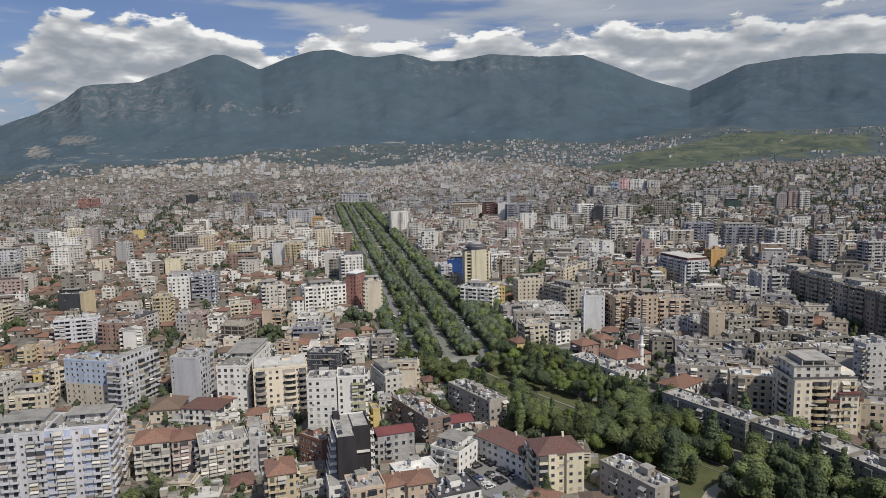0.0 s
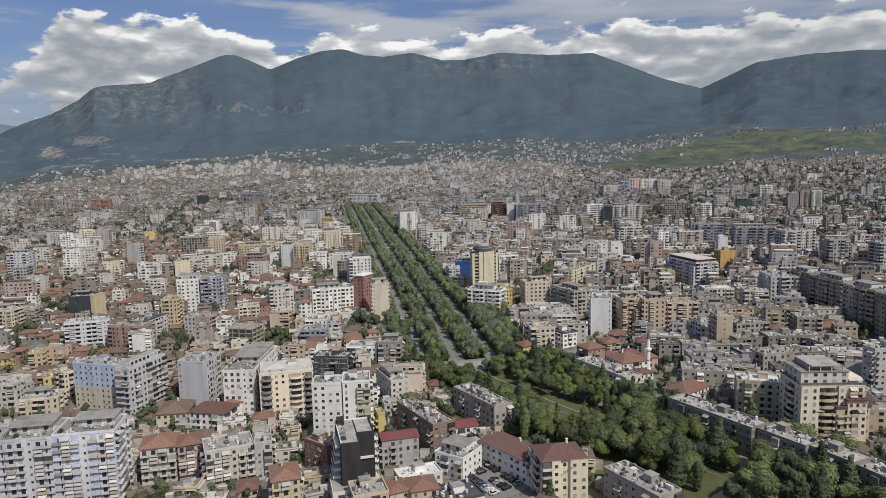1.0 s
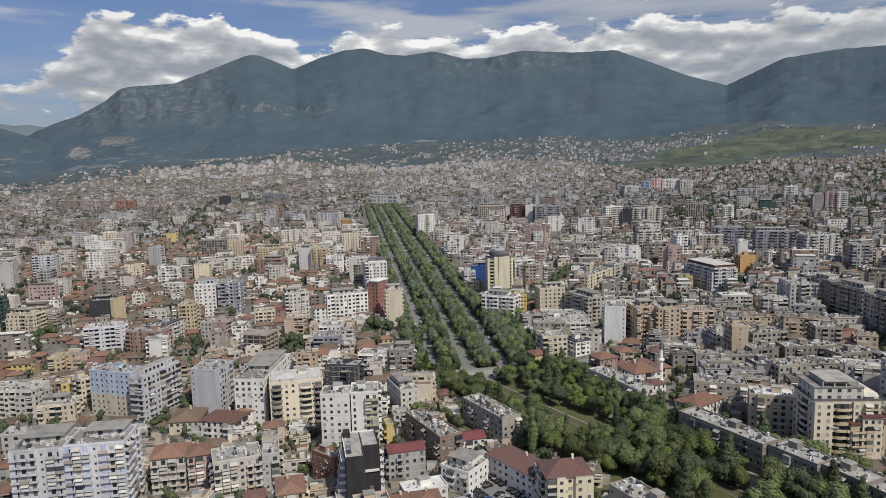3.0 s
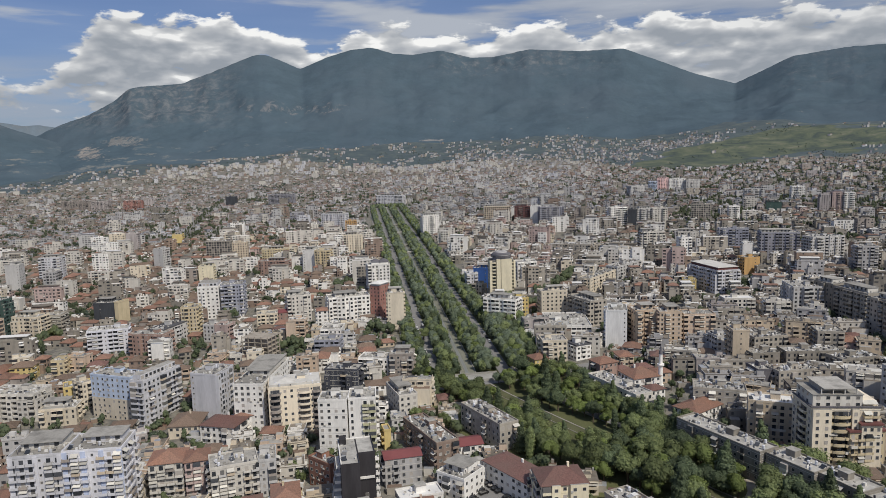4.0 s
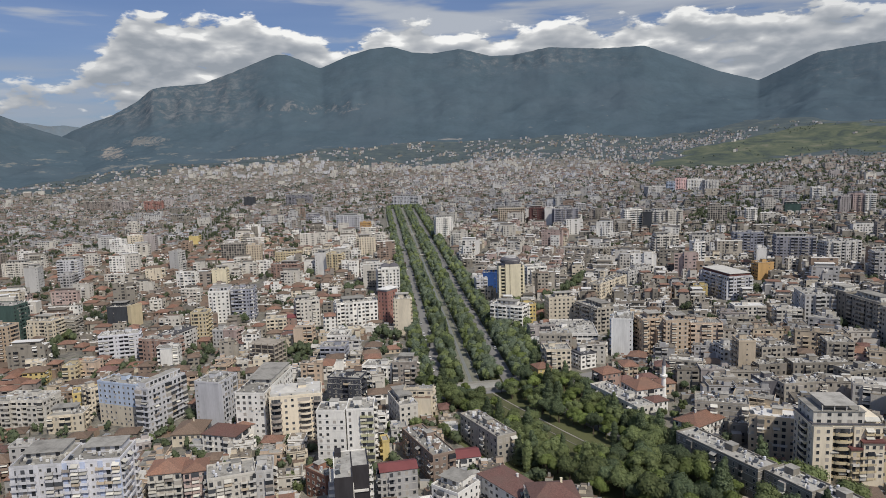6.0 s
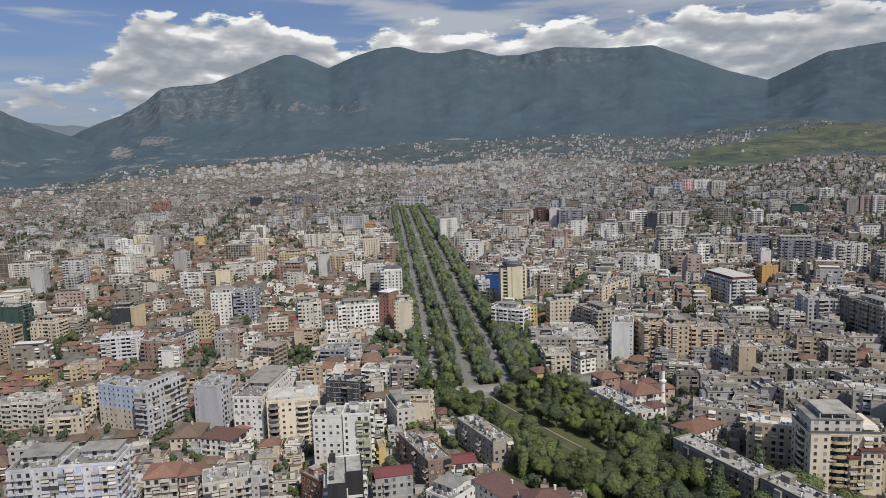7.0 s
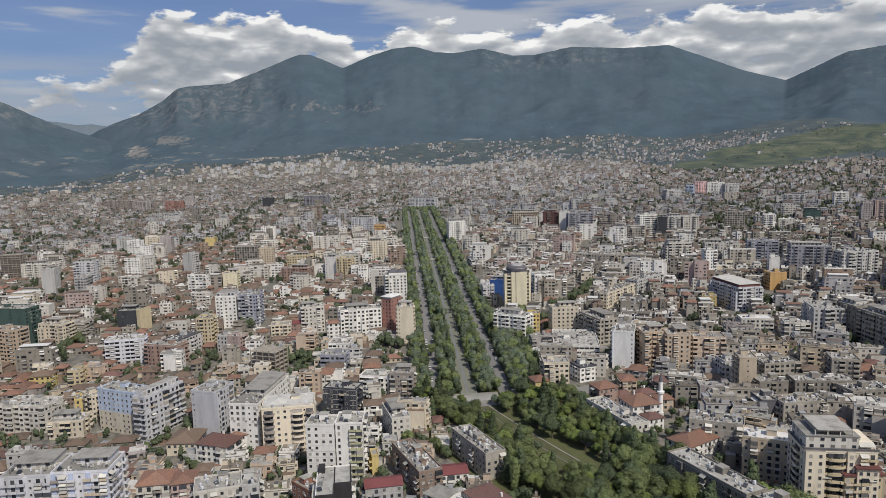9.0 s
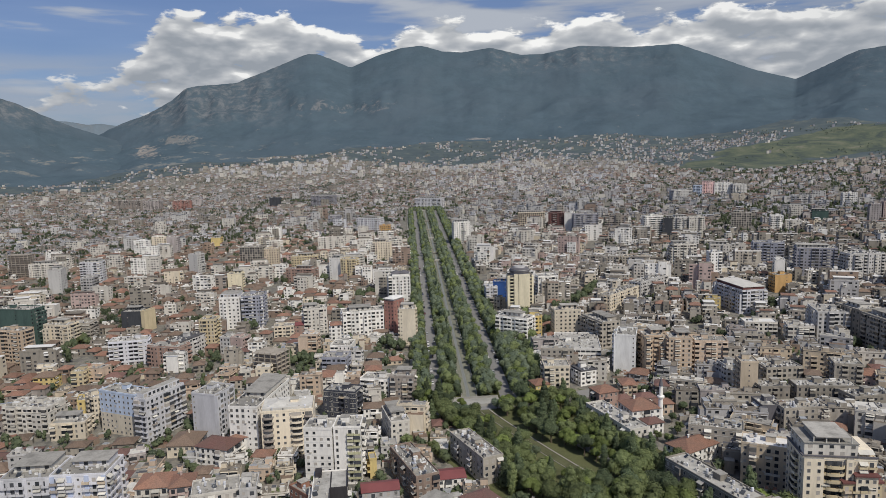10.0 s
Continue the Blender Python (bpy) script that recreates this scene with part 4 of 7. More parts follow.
        for k in range(4):
            g = Geo()
            xx = x0 + 3.4 + k * (x1 - x0 - 5.8) / 3
            g.box(xx - 0.18, xx + 0.18, y0, y0 + 0.36, h + 6.0, h + 8.2)
            part("post", g, TRIM, b)
        g = Geo()
        g.box(x1 + 0.1, w / 2 - 0.6, -d / 2 + 2.5, d / 2 - 2, h + 0.08, h + 3.0, 0)
        part("attic", g, wall_mat("tan"), b)
        g = Geo()
        g.face([(x1 + 0.1, -d / 2 + 0.4, h + 2.0), (w / 2 - 0.6, -d / 2 + 0.4, h + 2.0), (w / 2 - 0.6, -d / 2 + 2.5, h + 3.1), (x1 + 0.1, -d / 2 + 2.5, h + 3.1)])
        g.face([(x1 + 0.1, -d / 2 + 2.5, h + 3.0), (w / 2 - 0.6, -d / 2 + 2.5, h + 3.0), (w / 2 - 0.6, -d / 2 + 0.4, h + 1.9), (x1 + 0.1, -d / 2 + 0.4, h + 1.9)])
        part("awning", g, AWNING, b)
    if dome:
        g = Geo()
        g.box(-w / 2 + 0.5, w / 2 - 0.5, -d / 2 + 2.0, d / 2 - 0.5, h + 0.08, h + 1.3)
        part("attic", g, TRIM, b)
        part("attic_roof", hip_roof(w * 0.4, d * 0.6, h + 1.3, 1.2, 0.4, None), TRIM, b, m=at(-w * 0.2, 0))
    finish = {"redtile": "red tiled hip roof", "redtile2": "deep red tiled roof", "browntile": "brown tiled roof", "redmetal": "red sheet roof",
              "white": "white flat roof", "pale": "pale littered flat roof", "clutter": "cluttered flat roof", "pyramid": "dark pyramid attics",
              "crownw": "white attic", "redflat": "maroon canopy", "maroonflat": "maroon attic", "darkflat": "dark flat roof"}.get(roof, "flat concrete roof")
    what = {"balc": "balconied ", "slab": "long ", "blank": "blank-walled ", "solid": "blank-walled ", "grid": "tall-windowed ", "tower": "tower-like "}.get(style, "")
    lead = f"{WORDS.get(colour, colour)} {storeys}-storey {what}{'house' if storeys < 4 else 'apartment building'} with {finish}"
    tagged(b, lead, "building" if storeys > 3 else "house")
    return b


def balcony_merge(g, m, w, kind):
    """A balcony joined into the balconies of a building farther off."""
    t = Geo()
    t.box(-w / 2, w / 2, -1.2, 0, -0.15, 0.95, 0, skip="bd")
    # door panel widened in dark glass to paint the shade inside the recess
    t.face([(-w * 0.44, -0.03, 0.95), (w * 0.40, -0.03, 0.95), (w * 0.40, -0.03, 2.5), (-w * 0.44, -0.03, 2.5)], 1)
    t.box(-w / 2, w / 2, -1.15, 0, 2.72, 2.86, 0, skip="b")
    if kind == 1:
        t.face([(-w / 2, -1.15, 0.95), (w / 2, -1.15, 0.95), (w / 2, -1.15, 2.8), (-w / 2, -1.15, 2.8)], 1)
    elif kind == 2:
        t.face([(-w / 2, -0.05, 2.5), (-w / 2, -1.6, 1.8), (w / 2, -1.6, 1.8), (w / 2, -0.05, 2.5)], 2)
    g.add(t, m)


def roofer(b, w, d, h, roof, wm, rng, near):
    if roof in ("redtile", "redtile2", "browntile"):
        mat = {"redtile": RED_TILE, "redtile2": RED_TILE2, "browntile": BROWN_TILE}[roof]
        part("roof", hip_roof(w, d, h, min(w, d) * 0.24, 0.6, None), mat, b)
        if near:
            g = Geo()
            cx = rng.uniform(-w / 5, w / 5)
            g.box(cx - 0.4, cx + 0.4, 0.4, 1.1, h + 0.3, h + min(w, d) * 0.24 + 1.0)
            g.box(cx - 0.5, cx + 0.5, 0.3, 1.2, h + min(w, d) * 0.24 + 1.0, h + min(w, d) * 0.24 + 1.15)
            part("chimney", g, wm, b)
        return
    if roof == "redmetal":
        part("roof", gable_roof(w, d, h, 1.6, 0.4), RED_METAL, b)
        return
    top = {"white": ROOF_WHITE, "pale": ROOF_PALE, "darkflat": ROOF_DARK, "redflat": MAROON}.get(roof, CONCRETE)
    g = Geo()
    g.box(-w / 2 + 0.25, w / 2 - 0.25, -d / 2 + 0.25, d / 2 - 0.25, h + 0.004, h + 0.08, 0, skip="d")
    part("roof", g, top, b)
    if roof == "redflat":
        g = Geo()
        g.box(-w / 2 - 0.5, w / 2 + 0.5, -d / 2 - 0.6, d / 2, h + 0.1, h + 0.9)
        part("canopy", g, MAROON, b)
        return
    p = 0.75
    g = Geo()
    o = 0.12
    g.box(-w / 2 - o, w / 2 + o, -d / 2 - o, -d / 2 + 0.22, h - 0.25, h + p)
    g.box(-w / 2 - o, w / 2 + o, d / 2 - 0.22, d / 2 + o, h - 0.25, h + p)
    g.box(-w / 2 - o, -w / 2 + 0.22, -d / 2 + 0.22, d / 2 - 0.22, h - 0.25, h + p)
    g.box(w / 2 - 0.22, w / 2 + o, -d / 2 + 0.22, d / 2 - 0.22, h - 0.25, h + p)
    part("parapet", g, wm if roof not in ("darkflat",) else ROOF_DARK, b)
    if roof == "bare":
        return
    if roof == "maroonflat":
        g = Geo()
        g.box(-w / 2 + 1.2, w / 2 - 1.2, -d / 2 + 1.4, d / 2 - 1.0, h + 0.08, h + 2.6)
        part("attic", g, MAROON, b)
        g = Geo()
        g.box(-w / 2 + 0.5, w / 2 - 0.5, -d / 2 + 0.8, d / 2 - 0.5, h + 2.6, h + 3.0)
        part("attic_roof", g, TRIM, b)
        return
    if roof == "crownw":
        g = Geo()
        g.box(-w * 0.45, w * 0.45, -d * 0.45, d * 0.45, h, h + 2.4)
        part("attic", g, ROOF_WHITE, b)
        part("attic_roof", hip_roof(w * 1.05, d * 1.05, h + 2.4, 1.6, 0.5, None), ROOF_WHITE, b)
        return
    if roof == "pyramid":
        for px in (-w * 0.12, w * 0.25):
            g = Geo()
            g.box(px - w * 0.2, px + w * 0.2, -d * 0.3, d * 0.2, h, h + 2.5)
            part("attic", g, wm, b)
            part("attic_roof", hip_roof(w * 0.42, d * 0.52, h + 2.5, 2.6, 0.4, None), wall_mat("slategrey"), b, m=at(px, -d * 0.05))
        return
    # set-back storey, stair head, sheds, tanks, dishes
    if w * d > 170 and roof == "flat" and rng.random() < 0.55:
        aw, ad = w * rng.uniform(0.5, 0.8), d * rng.uniform(0.45, 0.7)
        ax = rng.uniform(-1, 1) * (w - aw) / 2.3
        g = Geo()
        g.box(ax - aw / 2, ax + aw / 2, d / 2 - 0.4 - ad, d / 2 - 0.4, h + 0.08, h + 2.9, 0, top=1)
        g.box(ax - aw / 2 - 0.6, ax + aw / 2 + 0.6, d / 2 - 0.4 - ad - 1.2, d / 2 - 0.2, h + 2.9, h + 3.1, 1)
        p_ = part("attic", g, [wm if rng.random() < 0.6 else TRIM, CONCRETE], b)
        for k in range(max(1, int(aw / 3.5))):
            part("window", window_mesh(1.7, 1.7), None, p_, m=at(ax - aw / 2 + (k + 0.5) * aw / max(1, int(aw / 3.5)), d / 2 - 0.4 - ad, h + 0.7))
    g = Geo()
    sx, sy = rng.uniform(-w / 5, w / 5), rng.uniform(0, d / 5)
    g.box(sx - 2.0, sx + 2.0, sy - 1.8, sy + 1.8, h + 0.08, h + 2.7, 0, top=1)
    g.box(sx - 2.2, sx + 2.2, sy - 2.0, sy + 2.0, h + 2.7, h + 2.9, 1)
    part("stair_head", g, [wm, CONCRETE], b)
    area = w * d
    junk = Geo()
    for k in range(int(area / (6 if roof == "clutter" else 50 if roof == "white" else 9 if roof == "pale" else 10))):
        px, py = rng.uniform(-w / 2 + 0.8, w / 2 - 0.8), rng.uniform(-d / 2 + 0.8, d / 2 - 0.8)
        a, c, e = rng.uniform(0.12, 0.75), rng.uniform(0.12, 0.6), rng.uniform(0.2, 1.3)
        junk.box(px - a, px + a, py - c, py + c, h + 0.08, h + e, rng.randrange(4), skip="d")
    tagged(part("roof_clutter", junk, [TRIM, CONCRETE, ROOF_DARK, ROOF_WHITE], b), kind="stuff")
    if roof == "clutter":
        for k in range(int(area / (32 if near else 60))):
            g = Geo()
            px, py = rng.uniform(-w / 2 + 1.5, w / 2 - 1.5), rng.uniform(-d / 2 + 1.3, d / 2 - 1.3)
            a, c, e = rng.uniform(0.6, 1.9), rng.uniform(0.5, 1.3), rng.uniform(0.5, 1.9)
            g.box(px - a, px + a, py - c, py + c, h + 0.08, h + e, 0, top=1)
            part("roof_shed", g, [rng.choice((wm, TRIM, CONCRETE)), rng.choice((CONCRETE, ROOF_WHITE, METAL, BROWN_TILE))], b)
    if not near:
        return
    for k in range(int(area / 45) + 2):
        me = rng.choice((tank_mesh(), tank_mesh(), dish_mesh(), heater_mesh()))
        part(me.name.split(".")[0], me, None, b, m=at(rng.uniform(-w / 2 + 1, w / 2 - 1), rng.uniform(-d / 2 + 1, d / 2 - 1), h + 0.08, rng.uniform(-0.5, 0.5)))

# ---- trees ----


def leaf_cloud(g, rng, lobes, per, size, normals=None):
    """Leaf clumps scattered over a few rounded lobes, so that the crown has hollows and a ragged edge."""
    for cx, cy, cz, r, rz in lobes:
        for _ in range(per):
            a, u = rng.uniform(0, 2 * math.pi), rng.uniform(-0.75, 1)
            q = math.sqrt(max(0, 1 - u * u))
            k = rng.uniform(0.72, 1.12)
            n = Vector((q * math.cos(a), q * math.sin(a), u))
            p = Vector((cx + n.x * r * k, cy + n.y * r * k, cz + n.z * rz * k))
            n = (n + Vector((rng.gauss(0, 0.34), rng.gauss(0, 0.34), rng.gauss(0.3, 0.3)))).normalized()
            if normals is not None:
                soft = (Vector((p.x - cx, p.y - cy, (p.z - cz) * r / rz)).normalized() + n * 0.45 + Vector((0, 0, 0.35))).normalized()
                normals.extend([tuple(soft)] * 4)
            t = n.orthogonal().normalized()
            t.rotate(Matrix.Rotation(rng.uniform(0, 6.3), 3, n))
            s = n.cross(t)
            e = size * rng.uniform(0.6, 1.25)
            g.face([tuple(p + t * e), tuple(p + s * e * 0.75), tuple(p - t * e * 0.9), tuple(p - s * e * 0.7)])


def blob(g, cx, cy, cz, r, rz, normals=None, n=7):
    """A faceted lobe that closes the inside of a crown."""
    i = len(g.v)
    g.v.append((cx, cy, cz + rz))
    rows = ((0.5, 0.86), (-0.25, 0.95), (-0.8, 0.55)) if n > 5 else ((0.3, 0.92), (-0.7, 0.6))
    for row, (zz, rr) in enumerate(rows):
        for k in range(n):
            a = 2 * math.pi * (k + row * 0.5) / n + cx
            g.v.append((cx + r * rr * math.cos(a), cy + r * rr * math.sin(a), cz + rz * zz))
    for k in range(n):
        j = (k + 1) % n
        g.f.append((i, i + 1 + k, i + 1 + j))
        g.m.append(0)
        for q in range(len(rows) - 1):
            o = i + 1 + q * n
            g.f.append((o + k, o + n + k, o + n + j, o + j))
            g.m.append(0)
    if normals is not None:
        normals.extend(tuple((Vector(p) - Vector((cx, cy, cz - rz * 0.3))).normalized()) for p in g.v[i:])


def soft_mesh(g, name, mat, normals):
    """A foliage mesh that is shaded as a rounded mass."""
    me = g.mesh(name, [mat])
    me.polygons.foreach_set("use_smooth", [True] * len(me.polygons))
    me.normals_split_custom_set_from_vertices(normals)
    return me


def tree_kind(seed, height, spread, shape, mat, leaves):
    rng = random.Random(seed)
    trunk, crown, normals = Geo(), Geo(), []
    th = height * (0.30 if shape == "round" else 0.12)
    trunk.tube(0, 0, -0.4, th, spread * 0.075, spread * 0.055, 8)
    lobes = []
    if shape == "round":
        for k in range(9):
            a = rng.uniform(0, 6.3)
            rr = spread * rng.uniform(0.15, 0.62)
            r = spread * rng.uniform(0.34, 0.52)
            lobes.append((rr * math.cos(a), rr * math.sin(a), height * rng.uniform(0.42, 0.80), r, r * rng.uniform(0.7, 0.95)))
        for lb in lobes[:5]:
            n = Vector(lb[:3]) - Vector((0, 0, th * 0.8))
            m = Matrix.Translation((0, 0, th * 0.8)) @ n.to_track_quat("Z", "Y").to_matrix().to_4x4()
            limb = Geo()
            limb.tube(0, 0, 0, n.length * 0.9, spread * 0.045, spread * 0.015, 6)
            trunk.add(limb, m)
    elif shape == "conifer":
        for k in range(7):
            f = k / 6
            r = spread * (1.0 - 0.82 * f) * rng.uniform(0.85, 1.1)
            lobes.append((rng.uniform(-.3, .3), rng.uniform(-.3, .3), height * (0.16 + 0.76 * f), r, height * 0.10))
        trunk.tube(0, 0, th, height * 0.9, spread * 0.05, 0.05, 7)
    else:
        for k in range(6):
            f = k / 5
            r = spread * (0.55 + 0.45 * math.sin(math.pi * (0.15 + 0.75 * f)))
            lobes.append((rng.uniform(-.2, .2), rng.uniform(-.2, .2), height * (0.16 + 0.72 * f), r, height * 0.13))
        trunk.tube(0, 0, th, height * 0.9, spread * 0.08, 0.04, 7)
    for lb in lobes:
        blob(crown, lb[0], lb[1], lb[2], lb[3] * 0.8, lb[4] * 0.8, normals)
    leaf_cloud(crown, rng, lobes, 3 * leaves // len(lobes), 0.36 if shape == "round" else 0.32, normals)
    return trunk.mesh("trunk", [BARK]), soft_mesh(crown, "crown", mat, normals)


KINDS = [tree_kind(k, h, s, sh, m, n) for k, (h, s, sh, m, n) in enumerate((
    (10.5, 5.0, "round", LEAF, 680), (12.0, 5.4, "round", LEAF, 720), (9.0, 4.4, "round", LEAF, 560), (11.0, 4.8, "round", LEAF_DARK, 680),
    (8.0, 4.2, "round", LEAF_GREY, 520), (13.0, 4.2, "conifer", LEAF_DARK, 520), (12.5, 2.1, "poplar", LEAF, 380), (10.0, 1.6, "poplar", LEAF_DARK, 320), (9.5, 4.6, "round", LEAF_WARM, 640), (8.5, 3.6, "round", LEAF_WARM, 460)))]
TREE_WORDS = ("full green broadleaf tree", "tall spreading green broadleaf tree", "round green broadleaf tree", "dark green broadleaf tree", "grey-green silvery tree",
              "dark conifer with drooping tiers", "slender green poplar", "narrow dark cypress", "light yellow-green broadleaf tree", "small yellow-green tree")


def tree(x, y, k, size, yaw, where):
    b = new("tree")
    b.matrix_basis = at(x, y, land(x, y) + 0.05, yaw) @ Matrix.Scale(size, 4)
    part("trunk", KINDS[k][0], None, b)
    part("crown", KINDS[k][1], None, b)
    tagged(b, f"{TREE_WORDS[k]} {where}", "tree", group="trees " + where)


def inside(x, y, poly):
    hit = False
    for i in range(len(poly)):
        (x1, y1), (x2, y2) = poly[i - 1], poly[i]
        if (y1 > y) != (y2 > y) and x < (x2 - x1) * (y - y1) / (y2 - y1) + x1:
            hit = not hit
    return hit


PARK = [(-30, 404), (-16, 383), (6, 350), (22, 316), (26, 298), (42, 288), (55, 275), (66, 272), (89, 246), (111, 211), (121, 178), (214, 179), (191, 212), (161, 247), (145, 268),
        (123, 297), (100, 325), (83, 347), (70, 383), (55, 411), (45, 425), (30, 395), (-4, 390)]


def near_line(x, y, line, r):
    p = Vector((x, y))
    return any((q - p).length_squared < r * r for q in line)


def in_boulevard(x, y, margin=0.0):
    q = Vector((x, y)) - BO
    s, o = q.dot(BU), q.dot(BR)
    return -8 < s < 1062 and -35 - margin < o < 43 + margin


CLEARINGS = [(57, 334, 8), (100, 253, 7), (60, 320, 6), (111, 246, 5)]


def bank_offset(x, y):
    """Metres to the right of the river's line through the park."""
    p = Vector((x, y))
    i = min(range(1, len(NEAR) - 1), key=lambda j: (NEAR[j] - p).length_squared)
    d = (NEAR[i + 1] - NEAR[i - 1]).normalized()
    return (p - NEAR[i]).dot(Vector((d.y, -d.x)))


def plant_park():
    rng = random.Random(5)
    spots = []
    for _ in range(9000):
        x, y = rng.uniform(-30, 215), rng.uniform(178, 425)
        if not inside(x, y, PARK) or near_line(x, y, NEAR, 3.6) or near_line(x, y, PATHN, 4.5):
            continue
        if any((x - a) ** 2 + (y - c) ** 2 < r * r for a, c, r in CLEARINGS):
            continue
        if not clear_of_heroes(x, y, 3.5):
            continue
        # open grass along both banks below the bridge
        o = bank_offset(x, y)
        if 298 < y < 395 and -8.5 < o < (10.5 if 312 < y < 345 else 5.5):
            continue
        gap = 5.3 if not near_line(x, y, ROADN, 2.2) else 12
        if any((x - a) ** 2 + (y - c) ** 2 < gap * gap for a, c in spots):
            continue
        if len(spots) >= 285:
            break
        spots.append((x, y))
        k = rng.choices(range(10), (16, 10, 14, 18, 6, 20, 3, 4, 20, 14) if y > 265 else (8, 8, 8, 32, 6, 18, 2, 6, 10, 7))[0]
        tree(x, y, k, rng.uniform(0.82, 1.36) * (0.8 if -18 < o < 0 and 298 < y < 395 else 1.0) + (0.14 if y < 290 else 0.0), rng.uniform(0, 6.3), "in the riverside park")
    for k, (x, y) in enumerate(((70.5, 371), (74, 364), (77.5, 357.5), (81.5, 350.5), (85, 343.5), (89, 336.5), (66, 378), (68, 300), (64, 295), (73, 303))):
        tree(x, y, (3, 0, 3, 2, 3, 1, 0, 8, 8, 9)[k], 1.0 if k > 6 else 0.9, k * 1.3, "in the riverside park")


CLUMP = [(14, 42), (30, 38), (100, 37), (150, 44), (175, 56), (168, 68), (140, 70), (100, 60), (50, 54), (20, 52)]


def plant_boulevard():
    rng = random.Random(8)
    far = [Geo() for _ in range(4)]

    def put(ss, oo, r, h, tall=False):
        x, y = along(ss, oo)
        if rng.random() < 0.06 or not clear_of_heroes(x, y, 0.5):
            return
        k = rng.choices((0, 1, 2, 3), (26, 14, 54, 6))[0]
        far_tree(far[k], x, y, rng, r, h, 420 if ss < 130 else 260 if ss < 300 else 110 if ss < 520 else 40, tall)

    for o, step, lo, hi in ((-28.6, 5.3, 7.5, 11), (-24.2, 5.4, 6.5, 10.5), (-10.6, 5.0, 6.5, 11), (-5.6, 5.0, 7.5, 12), (9.2, 5.2, 6.5, 9.5), (13.4, 5.2, 7.5, 12), (17.6, 5.6, 6.5, 10),
                            (30.6, 5.0, 7.0, 10.5), (34.6, 5.0, 7.5, 11.5), (38.4, 6.0, 7, 11)):
        s = rng.uniform(-6, 2)
        while s < 1040:
            swell = 0.5 + 0.5 * noise.noise(Vector((s / 45, o, 2.0)))
            if abs(o) > 28 and 260 < s and rng.random() < 0.25:
                s += step
                continue
            h = lo + (hi - lo) * min(1, max(0, swell + rng.uniform(-0.45, 0.5)))
            put(s + rng.uniform(-1.6, 1.6), o + rng.gauss(0, 0.9), h * rng.uniform(0.29, 0.41), h)
            s += step * rng.uniform(0.75, 1.3) * (1.0 if s < 600 else 1.1)
    for _ in range(46):
        put(rng.uniform(70, 360), rng.choice((-3.6, -4.2, 8.4)), rng.uniform(1.3, 1.8), rng.uniform(11, 15), True)
    for _ in range(70):
        put(rng.uniform(1042, 1068), rng.uniform(-26, 36), rng.uniform(2.4, 3.6), rng.uniform(6, 9))
    spots = []
    for _ in range(900):
        s, o = rng.uniform(12, 178), rng.uniform(36, 71)
        if inside(s, o, CLUMP) and all((s - a) ** 2 + (o - b) ** 2 > 17 for a, b in spots):
            spots.append((s, o))
            h = rng.uniform(7.5, 12)
            put(s, o, h * rng.uniform(0.32, 0.42), h)
    for g, mat in zip(far, (LEAF, LEAF_DARK, LEAF_GREY, LEAF_WARM)):
        ob = part("boulevard_trees", soft_mesh(g, "boulevard_trees", mat, g.soft), None)
        tagged(ob, "uneven rows of green trees running up the boulevard", "trees", kind="stuff")


def far_tree(g, x, y, rng, r, h, leaves, tall=False):
    z = land(x, y)
    ns = g.soft
    if tall:
        cx = [(x, y, z + h * 0.32, r, h * 0.24), (x + rng.uniform(-.3, .3), y + rng.uniform(-.3, .3), z + h * 0.55, r * 0.9, h * 0.24), (x, y, z + h * 0.80, r * 0.6, h * 0.20)]
    else:
        cx = [(x, y, z + h * 0.62, r * 0.75, h * 0.34), (x + rng.uniform(-.5, .5) * r, y + rng.uniform(-.5, .5) * r, z + h * rng.uniform(0.38, 0.5), r * 0.75, h * 0.28)]
        if leaves > 100:
            cx += [(x + rng.uniform(-.7, .7) * r, y + rng.uniform(-.7, .7) * r, z + h * rng.uniform(0.45, 0.72), r * 0.55, h * 0.2) for _ in range(2)]
    for lb in cx:
        blob(g, lb[0], lb[1], lb[2], lb[3] * 0.82, lb[4] * 0.86, ns, 7 if leaves > 30 else 5)
    leaf_cloud(g, rng, cx, leaves // len(cx), min(0.9, (0.26 if leaves > 200 else 0.34) + r * 0.06) if leaves > 60 else r * 0.26, ns)
    n = len(g.v)
    if leaves > 10:
        g.box(x - 0.2, x + 0.2, y - 0.2, y + 0.2, z - 0.3, z + h * 0.3, skip="ud")
    ns.extend([(0.0, -0.8, 0.6)] * (len(g.v) - n))


# ---- cars ----
PAINTS = [surface(f"car_paint_{n}", c, 0.3, 0.03, 2.0, 0.05, 0.5) for n, c in (("white", (0.7, 0.7, 0.7)), ("silver", (0.42, 0.43, 0.45)), ("black", (0.02, 0.02, 0.022)), ("red", (0.13, 0.03, 0.03)), ("blue", (0.05, 0.08, 0.2)))]
PAINT_WORDS = ("white", "silver", "black", "red", "dark blue")


